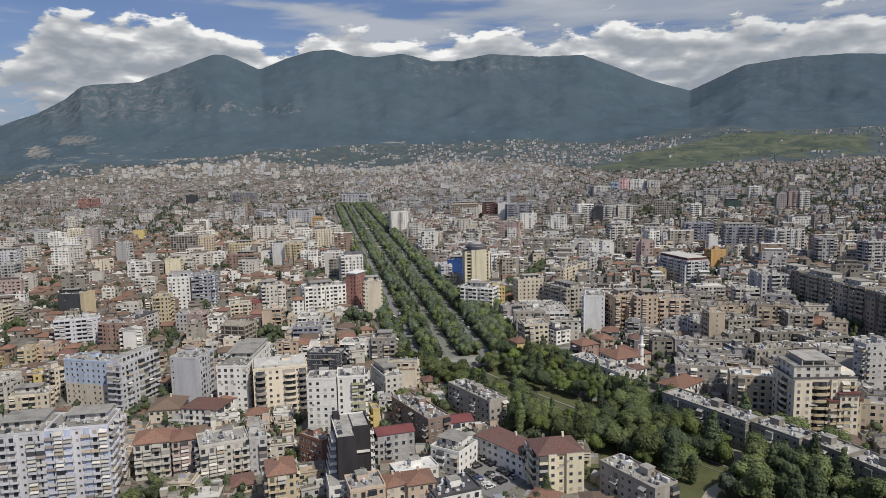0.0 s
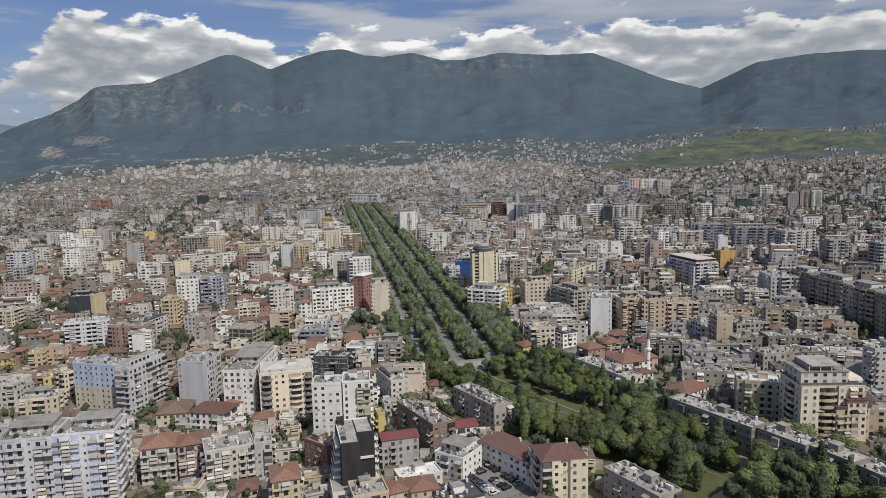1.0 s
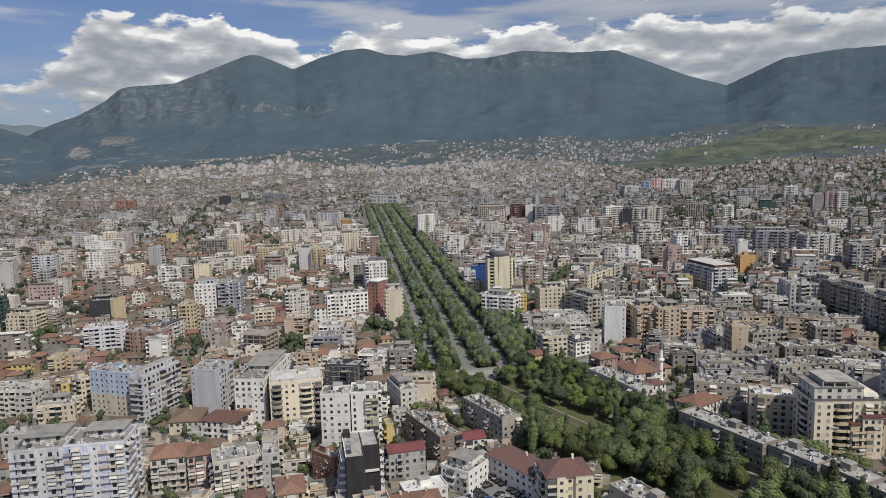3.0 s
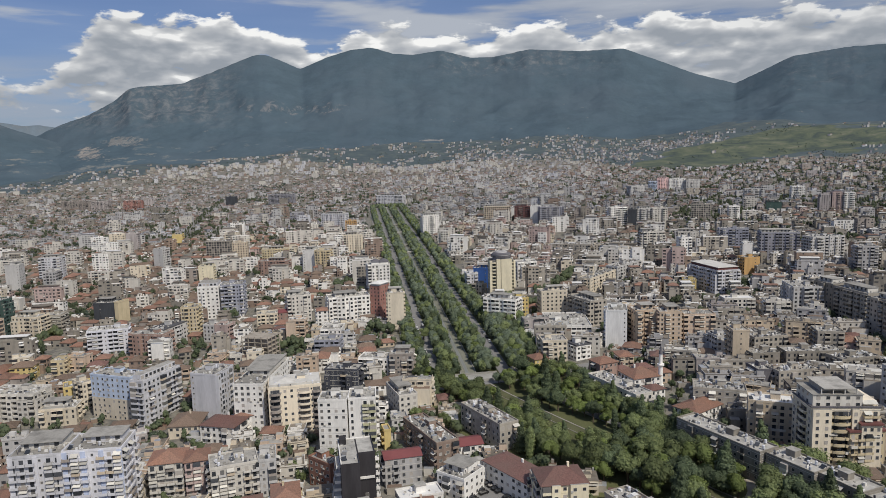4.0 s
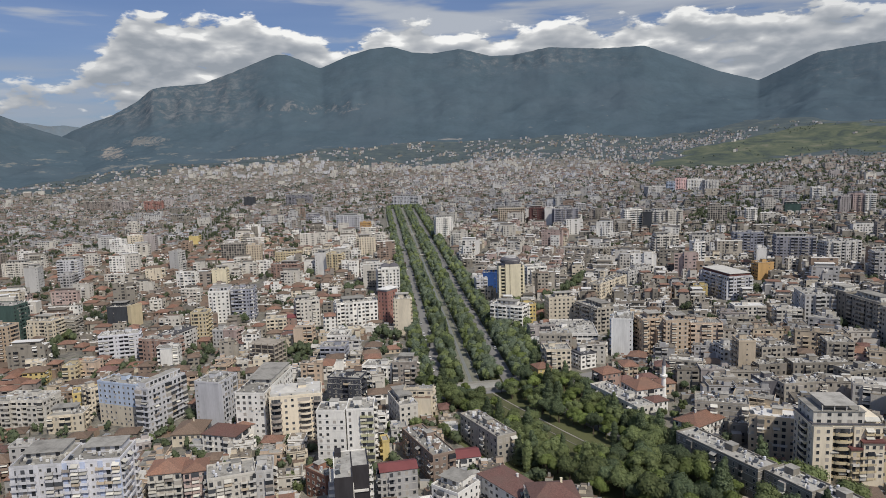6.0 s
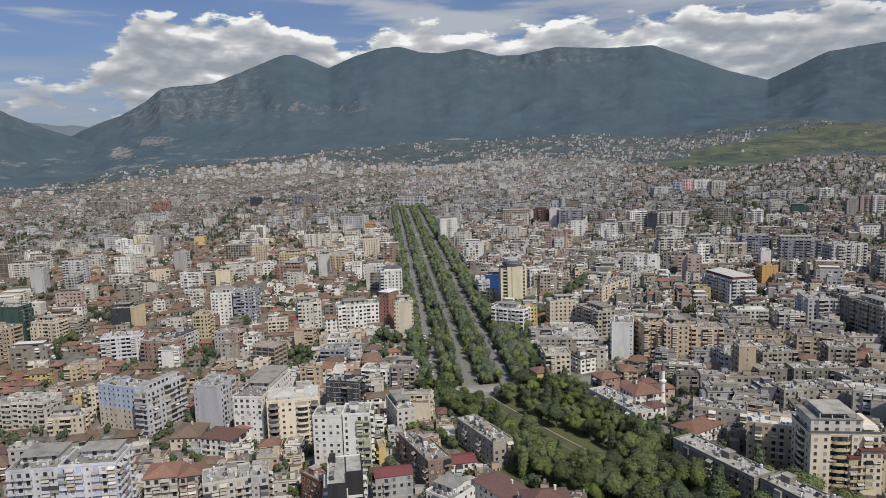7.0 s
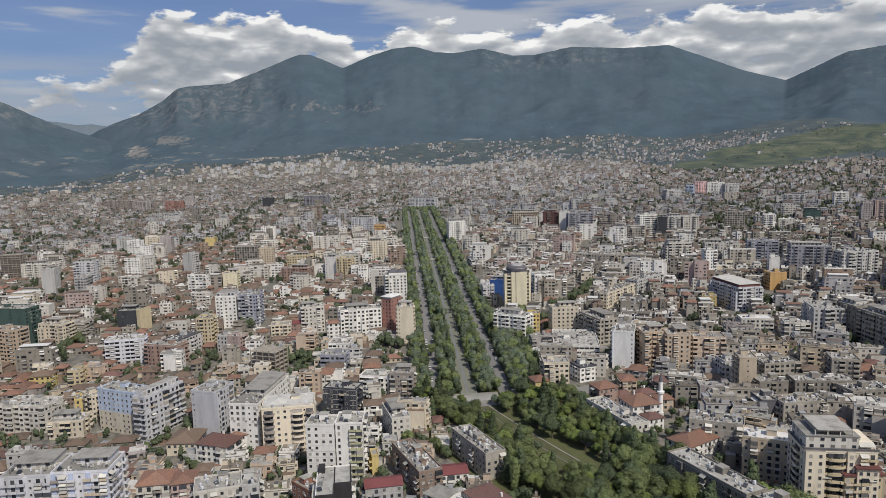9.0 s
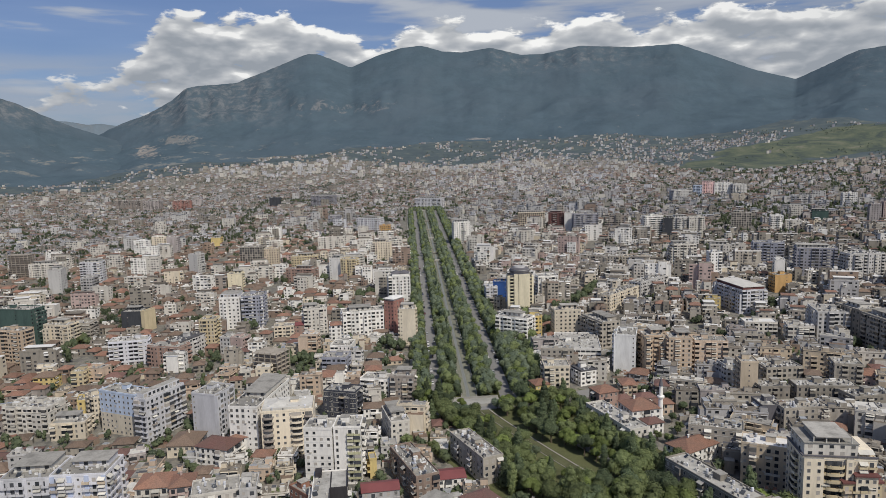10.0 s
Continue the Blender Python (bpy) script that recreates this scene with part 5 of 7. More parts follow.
def car_meshes():
    """Body with bonnet and boot, a tapered glass cabin with a roof panel, and a wheel."""
    body, cabin, roofp, wheel = Geo(), Geo(), Geo(), Geo()
    body.box(-0.88, 0.88, -2.1, 2.1, 0.28, 0.62)
    body.box(-0.86, 0.86, -2.02, 2.05, 0.62, 0.88)
    body.box(-0.80, 0.80, -2.18, -2.1, 0.35, 0.60)
    lo = [(-0.80, -0.95, 0.88), (0.80, -0.95, 0.88), (0.80, 1.75, 0.88), (-0.80, 1.75, 0.88)]
    hi = [(-0.66, -0.25, 1.42), (0.66, -0.25, 1.42), (0.66, 1.15, 1.42), (-0.66, 1.15, 1.42)]
    for k in range(4):
        j = (k + 1) % 4
        cabin.face([lo[k], lo[j], hi[j], hi[k]])
    roofp.box(-0.67, 0.67, -0.28, 1.18, 1.42, 1.47)
    w = Geo()
    w.tube(0, 0, 0, 0.2, 0.31, 0.31, 12)
    wheel.add(w, Matrix.Rotation(math.pi / 2, 4, "Y"))
    wheel.face([(0.0, 0.31 * math.cos(a * math.pi / 6), 0.31 * math.sin(a * math.pi / 6)) for a in range(12)])
    return body, cabin, roofp, wheel


CAR = car_meshes()
CAR_BODIES = [CAR[0].mesh("body", [p]) for p in PAINTS]
CAR_ROOFS = [CAR[2].mesh("roof_panel", [p]) for p in PAINTS]
CABIN, WHEEL = CAR[1].mesh("cabin_glass", [PANE]), CAR[3].mesh("wheel", [TYRE])


def car(x, y, yaw, k, where, lift=0.14):
    b = new("car")
    b.matrix_basis = at(x, y, gz(x, y) + lift, yaw)
    part("body", CAR_BODIES[k], None, b)
    part("cabin_glass", CABIN, None, b)
    part("roof_panel", CAR_ROOFS[k], None, b)
    for sx in (-0.9, 0.7):
        for sy in (-1.35, 1.3):
            part("wheel", WHEEL, None, b, m=Matrix.Translation((sx, sy, 0.31)))
    tagged(b, f"{PAINT_WORDS[k]} parked car {where}", "car", group="cars " + where)


def place_cars():
    rng = random.Random(11)
    lot = Vector((15, 261))
    d = Vector((0.56, -0.83))
    r = Vector((0.83, 0.56))
    for row in (-5.5, 0.5, 6.5):
        for k in range(-4, 5):
            if rng.random() < 0.9:
                p = lot + d * (k * 2.7) + r * row
                if abs(k * 2.7) < 11:
                    car(p.x, p.y, math.atan2(d.x, -d.y) + math.pi / 2 + rng.uniform(-.06, .06), rng.choices(range(5), (1, 2, 12, 0.3, 0.7))[0], "in the courtyard")
    for o in (-19.6, -14.4, 21.3, 26.8):
        s = 12
        while s < 420:
            if rng.random() < 0.34:
                x, y = along(s + rng.uniform(-2, 2), o)
                car(x, y, math.atan2(-BU.x, BU.y), rng.choices(range(5), (4, 3, 3, 1, 1))[0], "on the boulevard")
            s += 11


def dark_clad_building():
    """Two dark-clad volumes of eight storeys round a pale roof, with white terraces down one flank and a white foot."""
    b = new("apartment_building")
    b.matrix_basis = at(-40.1, 242.0, gz(-38, 252), radians(15))
    clad, pale, h = wall_mat("black"), wall_mat("white"), 24.4
    rng = random.Random(77)
    for x0, x1, y0, y1 in ((0, 7, 0, 25), (7, 13.6, 9, 25)):
        g = Geo()
        g.box(x0, x1, y0, y1, -1, h, skip="d")
        part("wall", g, clad, b)
        g = Geo()
        g.box(x0 + 0.3, x1 - 0.3, y0 + 0.3, y1 - 0.3, h + 0.004, h + 0.1)
        part("roof", g, ROOF_PALE, b)
    for x0, x1, y0, y1 in ((0, 7, 0, 0.3), (6.7, 7, 0.3, 9), (7, 13.6, 9, 9.3), (13.3, 13.6, 9.3, 25)):
        g = Geo()
        g.box(x0, x1, y0, y1, h, h + 0.8)
        part("parapet", g, clad, b)
    g = Geo()
    g.box(0, 0.3, 0.3, 25, h, h + 0.5)
    g.box(0.3, 13.3, 24.7, 25, h, h + 0.5)
    part("parapet", g, pale, b)
    # white terraces, each with a rail and a dark window behind
    for k in range(8):
        z = k * 3.0 + 0.15
        out = 1.6 + 0.35 * (7 - k)
        g = Geo()
        g.box(-out, 0, 6, 17, z - 0.15, z + 0.1)
        g.box(-out, -out + 0.12, 6, 17, z + 0.1, z + 1.0)
        g.box(-out + 0.12, 0, 6, 6.12, z + 0.1, z + 1.0)
        part("balcony", g, pale, b)
        for y in (8, 11.5, 15):
            part("window", window_mesh(1.8, 2.0), None, b, m=at(0, y, z + 0.15, -math.pi / 2))
        if k > 1:
            g = Geo()
            g.box(13.6, 15.2, 9.6, 13.4, z - 0.15, z + 0.1)
            g.box(13.6, 15.2, 9.6, 9.72, z + 0.1, z + 1.0)
            g.box(15.08, 15.2, 9.72, 13.4, z + 0.1, z + 1.0)
            part("balcony", g, pale, b)
            part("window", window_mesh(1.4, 2.0), None, b, m=at(13.6, 11.6, z + 0.15, math.pi / 2))
        if k == 2:
            part("window", window_mesh(1.2, 1.3), None, b, m=at(10.0, 9, z + 1.0))
    # a pale seam between the two volumes
    g = Geo()
    g.box(7, 7.5, 8.6, 9, -1, h - 6)
    g.box(7.5, 13.2, 8.3, 9, 14.6, 15.4)
    part("ledge", g, pale, b)
    # the white foot with its own terrace
    g = Geo()
    g.box(-4.2, 2.2, -5.5, 6, -1, 8.6, 0, top=1, skip="d")
    g.box(-4.2, -3.95, -5.5, 6, 8.6, 9.4, 0)
    g.box(-3.95, 2.2, -5.5, -5.25, 8.6, 9.4, 0)
    part("lower_wall", g, [pale, ROOF_PALE], b)
    for k in range(3):
        part("balcony", balcony_mesh(4.2, (2, 1, 0)[k], "white"), None, b, m=at(-1.0, -5.5, k * 2.9))
        part("window", window_mesh(1.4, 1.4), None, b, m=at(-4.2, 1.5, k * 2.9 + 0.9, -math.pi / 2))
    # stair head, low plinth and two dark solar panels on the roof
    g = Geo()
    g.box(0.6, 3.2, 19.5, 24.3, h + 0.1, h + 2.2)
    part("stair_head", g, clad, b)
    for x, y in ((1.5, 5.2), (1.8, 9.4)):
        part("solar_heater", heater_mesh(), None, b, m=at(x, y, h + 0.1, rng.uniform(-0.5, 0.5)))
    g = Geo()
    for _ in range(16):
        x, y = rng.uniform(0.8, 6.2), rng.uniform(3, 23)
        a, c, e = rng.uniform(0.12, 0.6), rng.uniform(0.12, 0.5), rng.uniform(0.15, 0.7)
        g.box(x - a, x + a, y - c, y + c, h + 0.1, h + 0.1 + e, rng.randrange(3), skip="d")
    tagged(part("roof_clutter", g, [TRIM, CONCRETE, ROOF_DARK], b), kind="stuff")
    tagged(b, "charcoal-clad eight-storey apartment building with white terraces and pale roof", "building")


def courtyard():
    g = Geo()
    pts = [(3, 268), (14, 278), (31, 254), (17, 241), (6, 251)]
    g.face([(a, c, gz(a, c) + 0.12) for a, c in pts])
    for i in range(5):
        (a, c), (e, f) = pts[i], pts[(i + 1) % 5]
        g.face([(a, c, gz(a, c) - 0.3), (a, c, gz(a, c) + 0.12), (e, f, gz(e, f) + 0.12), (e, f, gz(e, f) - 0.3)])
    tagged(part("courtyard_paving", g, ASPHALT), "grey asphalt courtyard used for parking", "pavement", kind="structure")


def mosque():
    x, y = 109.0, 370.7
    b = new("minaret")
    b.matrix_basis = at(x, y, gz(x, y))
    g = Geo()
    g.box(-1.5, 1.5, -1.5, 1.5, -0.6, 4.0)
    part("base", g, wall_mat("white"), b)
    g = Geo()
    g.tube(0, 0, 4.0, 14.0, 1.30, 1.15, 16)
    g.tube(0, 0, 15.1, 21.0, 1.0, 0.95, 16)
    part("shaft", g, wall_mat("white"), b)
    g = Geo()
    g.tube(0, 0, 14.0, 14.6, 1.15, 1.9, 16)
    g.tube(0, 0, 14.6, 15.5, 1.9, 1.9, 16)
    part("gallery", g, wall_mat("white"), b)
    g = Geo()
    g.tube(0, 0, 21.0, 26.5, 1.2, 0.04, 16)
    part("cone", g, wall_mat("slategrey"), b)
    tagged(b, "slim white minaret with one gallery and a grey cone", "minaret")


# ---- the rest of the town ----
HEROES = []
FILL_WALLS = ("white", "offwhite", "greywhite", "cream", "sand", "brick", "dust", "peach", "brickpink", "greybeige", "greybeige", "grey", "dust", "dust", "clay", "brownpink", "greypink")


def hero(x, y, w, d, yaw, *rest, **opts):
    HEROES.append((x, y, w, d, radians(yaw)))
    return block(x, y, w, d, yaw, *rest, **opts)


def clear_of_heroes(x, y, r):
    for hx, hy, w, d, a in HEROES:
        if abs(hx - x) > 45 or abs(hy - y) > 45:
            continue
        dx, dy = x - hx, y - hy
        u, v = dx * math.cos(a) + dy * math.sin(a), -dx * math.sin(a) + dy * math.cos(a)
        if abs(u) < w / 2 + r and abs(v) < d / 2 + r:
            return False
    return True


def cream_tower():
    """A tall cream slab with a dark slot, balconied flanks set back from it, and a dark round restaurant storey on top."""
    HEROES.append((29.2, 609.4, 22.8, 18.0, radians(8.7)))
    b = new("tower_block")
    b.matrix_basis = at(29.2, 609.4, gz(29.2, 609.4), radians(8.7))
    h, cream, dark = 33.8, wall_mat("yellowcream"), wall_mat("slategrey")
    g = Geo()
    g.box(-10.6, 10.6, -6.6, 9, -1, h - 1.2, 0, top=1, skip="d")
    part("wall", g, [cream, ROOF_DUSTY], b)
    for x0, x1 in ((-5.6, -2.0), (-1.5, 8.0)):
        g = Geo()
        g.box(x0, x1, -9, -6.6, -1, h, skip="d")
        part("front_panel", g, cream, b)
    for x0, x1 in ((-11.4, -9.4), (9.9, 11.4)):
        g = Geo()
        g.box(x0, x1, -7.6, -5.2, -1, h - 1.8, skip="d")
        part("pier", g, cream, b)
    g = Geo()
    g.box(-2.0, -1.5, -8.2, -6.6, -1, h - 0.4, skip="d")
    part("slot", g, dark, b, "dark vertical window slot")
    for k in range(11):
        z = k * 3.0
        for x, w in ((-7.5, 3.4), (9.0, 1.7)):
            g = Geo()
            g.box(x - w / 2, x + w / 2, -8.0, -6.6, z + 0.1, z + 0.3, skip="b")
            g.box(x - w / 2, x + w / 2, -8.0, -7.85, z + 0.3, z + 1.1, skip="d")
            part("balcony", g, cream, b)
            part("window", window_mesh(w * 0.85, 2.2), None, b, m=at(x, -6.6, z + 0.3))
        for y in (-3.5, 1.0, 5.5):
            part("window", window_mesh(1.5, 1.5), None, b, m=at(10.6, y, z + 0.9, math.pi / 2))
            part("window", window_mesh(1.5, 1.5), None, b, m=at(-10.6, y, z + 0.9, -math.pi / 2))
    for name, z0, z1, r0, r1, mat in (("drum", h - 1.2, h + 1.3, 7.9, 7.9, "greyblue"), ("crown_ring", h + 1.3, h + 3.0, 8.9, 9.1, "slategrey"), ("crown_wall", h + 3.0, h + 4.0, 8.0, 8.0, "grey"),
                                      ("crown_ring", h + 4.0, h + 5.2, 8.4, 7.0, "slategrey"), ("crown_roof", h + 5.2, h + 6.2, 5.4, 5.0, "grey")):
        g = Geo()
        g.tube(0, -0.4, z0, z1, r0, r1, 28)
        part(name, g, wall_mat(mat), b)
    g = Geo()
    g.tube(0, -0.4, h + 6.2, h + 10.5, 0.12, 0.05, 6)
    part("mast", g, METAL, b)
    tagged(b, "tall cream tower block with dark slot and dark round crown", "building")


hero(-29.6, 234.2, 12.5, 12.0, 17.6, 4, 'plain', 'peach', 'flat')
hero(1.8, 240.0, 17.7, 13.0, 22.1, 2, 'plain', 'white', 'darkflat')
hero(-20.2, 240.6, 7.8, 10.0, 23.5, 3, 'plain', 'cream', 'redtile')
hero(-10.6, 242.0, 10.1, 11.0, 14.4, 3, 'plain', 'peach', 'redtile')
hero(67.9, 233.2, 26.6, 10.7, -59.7, 4, 'slab', 'greybeige', 'clutter')
hero(-61.8, 242.8, 10.0, 14.0, 17.6, 5, 'balc', 'sandyellow', 'redtile')
hero(41.3, 250.6, 17.4, 15.0, 8.7, 5, 'plain', 'yellowcream', 'redtile2')
HEROES.append((-38.5, 254.5, 15.5, 26.0, radians(15)))
hero(-12.9, 256.8, 17.2, 9.0, 22.0, 2, 'plain', 'white', 'white')
hero(3.1, 268.1, 13.6, 14.0, -33.9, 3, 'plain', 'white', 'flat')
hero(27.2, 268.0, 31.3, 13.0, -51.2, 3, 'punch', 'white', 'redtile2')
hero(8.8, 277.1, 11.7, 9.0, 27.8, 2, 'plain', 'white', 'flat')
hero(153.7, 231.6, 16.0, 11.0, -67.6, 4, 'slab', 'dust', 'pale')
hero(-22.2, 278.2, 15.7, 9.0, 17.3, 4, 'plain', 'grey', 'redmetal')
hero(-54.2, 274.6, 6.3, 14.0, 52.6, 4, 'blank', 'brickred', 'flat')
hero(-78.6, 274.3, 6.9, 14.0, 17.3, 5, 'balc', 'greywhite', 'flat')
hero(-91.9, 270.2, 19.2, 14.0, 23.7, 5, 'balc', 'offwhite', 'flat')
hero(146.1, 247.8, 17.9, 11.0, -63.1, 4, 'slab', 'dust', 'pale')
hero(-140.7, 256.9, 22.1, 17.5, 10.4, 10, 'stack', 'lavwhite', 'flat', stripe='lavender')
hero(-109.3, 274.8, 9.8, 12.0, 20.5, 5, 'balc', 'pink', 'redtile')
hero(134.9, 263.7, 20.8, 11.0, -60.1, 4, 'slab', 'dust', 'pale')
hero(-121.6, 274.2, 13.9, 14.0, 14.5, 5, 'balc', 'offwhite', 'redtile')
hero(-161.6, 254.0, 19.5, 20.0, 12.0, 10, 'stack', 'bluewhite', 'flat', stripe='lavwhite')
hero(4.8, 301.4, 12.9, 10.0, 17.0, 2, 'plain', 'white', 'redmetal')
hero(-12.0, 302.3, 35.1, 10.7, -59.2, 4, 'slab', 'brick', 'clutter')
hero(115.9, 290.6, 43.4, 11.0, -59.2, 4, 'slab', 'dust', 'pale')
hero(-56.3, 306.0, 13.2, 12.0, 3.0, 9, 'plain', 'white', 'pale')
hero(-43.6, 308.6, 12.4, 14.0, 8.0, 9, 'plain', 'white', 'pale', rbay='green', rside='balc')
hero(-33.4, 310.8, 3.2, 7.0, 20.0, 3, 'blank', 'yellow', 'bare')
hero(15.0, 319.1, 34.1, 10.3, -57.1, 4, 'slab', 'greybeige', 'clutter')
hero(169.1, 284.5, 14.9, 8.0, 6.1, 5, 'balc', 'sandyellow', 'redflat')
terrace_house = hero(161.5, 291.3, 27.1, 18.0, -0.9, 8, 'yel', 'tan', 'flat', pentbig=1, bays=False)
for x0, x1, off, top_z in ((-13.45, -6.0, 1.4, 24.6), (2.2, 5.0, 1.1, 24.6), (5.4, 13.3, 2.6, 18.4)):
    bay = Geo()
    bay.box(x0, x1, -9.0 - off, -9.0, -1.0, top_z, 0, top=1, skip="bd")
    part("bay", bay, [wall_mat("tan"), CONCRETE], terrace_house)
    for floor in range(1, int(top_z / 3)):
        for k in range(max(1, int((x1 - x0) / 2.6))):
            part("window", window_mesh(1.1, 1.4), None, terrace_house, m=at(x0 + (k + 0.5) * (x1 - x0) / max(1, int((x1 - x0) / 2.6)), -9.0 - off, floor * 3.0 + 0.9))
for floor in range(1, 8):
    part("balcony", round_balcony_mesh(7.4, 2.3, "sandyellow"), None, terrace_house, m=at(-1.9, -9.0, floor * 3.0))
    part("balcony", round_balcony_mesh(6.4, 1.5, "tan"), None, terrace_house, m=at(-13.55, -2.0, floor * 3.0, -math.pi / 2))
canopy = Geo()
canopy.box(4.6, 13.9, -12.4, -9.0, 18.6, 19.2, 0, skip="b")
part("canopy", canopy, MAROON, terrace_house)
hero(143.0, 311.2, 18.8, 12.0, -18.4, 6, 'plain', 'sand', 'white')
hero(-116.6, 324.2, 18.5, 14.0, -10.3, 3, 'balc', 'white', 'redtile2')
bow_house = hero(-83.4, 336.4, 26.0, 18.0, 15.6, 8, 'punch', 'tan', 'pale', dome=1, bays=False)
for floor in range(1, 8):
    for x0, wide, tint in ((-9.6, 5.4, "brownpink"), (4.6, 6.2, "tan"), (10.6, 4.4, "brownpink")):
        part("balcony", round_balcony_mesh(wide, 1.7, tint), None, bow_house, m=at(x0, -9.0, floor * 3.0))
hero(116.5, 328.6, 21.6, 13.0, 39.2, 3, 'plain', 'white', 'redtile')
hero(-109.1, 335.3, 11.4, 12.0, 25.4, 3, 'plain', 'white', 'redtile')
hero(-31.0, 353.8, 9.9, 23.9, 24.0, 4, 'plain', 'offwhite', 'flat')
hero(128.6, 336.3, 24.2, 13.0, -15.2, 5, 'slab', 'greybeige', 'clutter')
hero(84.6, 360.0, 40.0, 10.5, -62.0, 3, 'slab', 'offwhite', 'pale')
hero(-139.8, 334.7, 14.9, 18.0, 7.8, 2, 'plain', 'cream', 'browntile')
hero(-105.5, 353.2, 15.5, 45.0, -0.8, 8, 'punch', 'white', 'flat')
hero(-135.3, 358.3, 14.9, 18.2, -10.9, 8, 'blank', 'bluewhite', 'flat', rside='balc')
hero(98.5, 374.5, 16.4, 16.0, 20.6, 3, 'plain', 'white', 'redtile')
hero(-67.5, 382.6, 19.4, 12.0, -7.5, 5, 'plain', 'navy', 'flat')
hero(-165.7, 355.6, 28.5, 8.0, 74.7, 8, 'balc', 'bluewhite', 'flat',pent=1)
hero(212.6, 330.8, 7.9, 16.5, -79.5, 8, 'plain', 'greywhite', 'flat')
hero(81.2, 388.8, 11.9, 11.0, 25.2, 4, 'plain', 'brickpink', 'redtile')
hero(-114.9, 385.8, 37.6, 16.0, 93.5, 5, 'plain', 'offwhite', 'flat')
hero(-188.2, 357.8, 26.9, 12.0, -15.2, 8, 'punch', 'blue', 'flat',two='cream')
hero(162.7, 370.3, 11.5, 13.0, 7.5, 4, 'blank', 'slategrey', 'flat')
hero(177.1, 367.2, 23.4, 12.0, 12.3, 4, 'slab', 'greybeige', 'clutter')
hero(-36.7, 406.8, 14.5, 12.0, 1.1, 5, 'balc', 'brownpink', 'flat')
hero(46.6, 408.3, 11.3, 10.0, 22.8, 3, 'blank', 'yellow', 'redtile')
hero(-53.3, 410.0, 18.9, 12.0, -7.9, 4, 'balc', 'white', 'flat')
hero(-218.0, 351.3, 18.5, 13.0, 13.6, 3, 'plain', 'cream', 'flat')
hero(55.2, 414.8, 15.0, 14.0, 5.9, 6, 'plain', 'cream', 'flat')
hero(96.6, 408.0, 8.5, 11.0, 8.0, 3, 'plain', 'sand', 'redtile')
hero(102.8, 360.5, 9.0, 8.0, 25.0, 2, 'plain', 'white', 'redtile2')
hero(104.5, 394.5, 10.0, 8.0, 18.0, 2, 'plain', 'white', 'redtile2')
hero(113.0, 386.0, 9.0, 8.0, 12.0, 2, 'plain', 'peach', 'redtile')
hero(92.0, 392.5, 8.0, 7.0, 25.0, 2, 'plain', 'brickpink', 'redtile2')
hero(-218.6, 372.5, 5.2, 12.0, 56.2, 5, 'plain', 'cream', 'flat')
hero(172.0, 396.2, 16.0, 12.0, 8.5, 4, 'slab', 'dust', 'clutter')
hero(160.8, 401.9, 9.2, 12.0, -1.2, 8, 'blank', 'sand', 'flat')
hero(-91.0, 423.8, 10.4, 12.0, 5.2, 3, 'plain', 'white', 'redtile')
hero(-248.2, 360.5, 28.2, 16.1, 0.2, 5, 'balc', 'offwhite', 'clutter')
hero(73.0, 432.3, 11.1, 12.0, 27.2, 3, 'plain', 'white', 'darkflat')
hero(216.3, 383.3, 24.1, 12.0, 16.1, 4, 'slab', 'dust', 'clutter')
hero(199.2, 396.5, 31.5, 12.0, 2.3, 4, 'slab', 'dust', 'clutter')
hero(-229.5, 384.8, 14.0, 12.0, 30.4, 3, 'plain', 'yellow', 'flat')
hero(157.6, 421.9, 10.9, 12.0, 12.4, 5, 'plain', 'greywhite', 'flat')
hero(-92.0, 451.8, 16.8, 14.0, 0.7, 4, 'plain', 'bluegrey', 'flat')
hero(186.5, 426.6, 22.0, 12.0, 12.5, 4, 'slab', 'greybeige', 'clutter')
hero(132.5, 448.9, 14.2, 16.0, 2.7, 8, 'balc', 'orange', 'flat',step=1)
hero(118.1, 454.4, 15.0, 14.0, 8.7, 8, 'balc', 'orange', 'flat',step=1)
hero(102.4, 458.4, 12.4, 20.4, -10.3, 8, 'blank', 'purewhite', 'flat',lside='balc')
hero(-139.9, 454.2, 20.2, 16.0, -12.6, 5, 'frame', 'concrete', 'flat')
hero(152.1, 450.9, 19.9, 14.0, -1.0, 7, 'balc', 'peach', 'flat')
hero(222.0, 423.2, 14.7, 14.0, -9.2, 5, 'plain', 'greybeige', 'clutter')
hero(234.1, 421.2, 10.2, 12.0, -23.6, 3, 'plain', 'pink', 'redtile')
hero(-95.3, 479.4, 14.9, 16.0, 2.6, 4, 'plain', 'white', 'flat')
hero(71.9, 488.2, 30.5, 41.1, -0.6, 3, 'inst', 'white', 'pale')
hero(275.3, 412.7, 28.9, 14.0, -80.4, 9, 'balc', 'dust', 'flat')
hero(-264.3, 425.4, 8.2, 11.0, 8.6, 4, 'balc', 'sandyellow', 'flat')
hero(-289.4, 424.7, 13.6, 11.0, 13.1, 3, 'plain', 'yellow', 'browntile')
hero(270.6, 441.6, 26.1, 14.0, -77.7, 9, 'balc', 'greybeige', 'flat')
hero(-54.5, 519.1, 12.3, 14.0, 7.9, 9, 'blank', 'cream', 'flat')
hero(90.4, 514.6, 29.7, 14.5, -63.7, 6, 'balc', 'greybeige', 'flat')
hero(-225.6, 471.3, 26.8, 14.0, -8.8, 5, 'plain', 'brickpink', 'flat')
hero(27.7, 523.5, 26.3, 13.0, -23.9, 6, 'balc', 'white', 'flat')
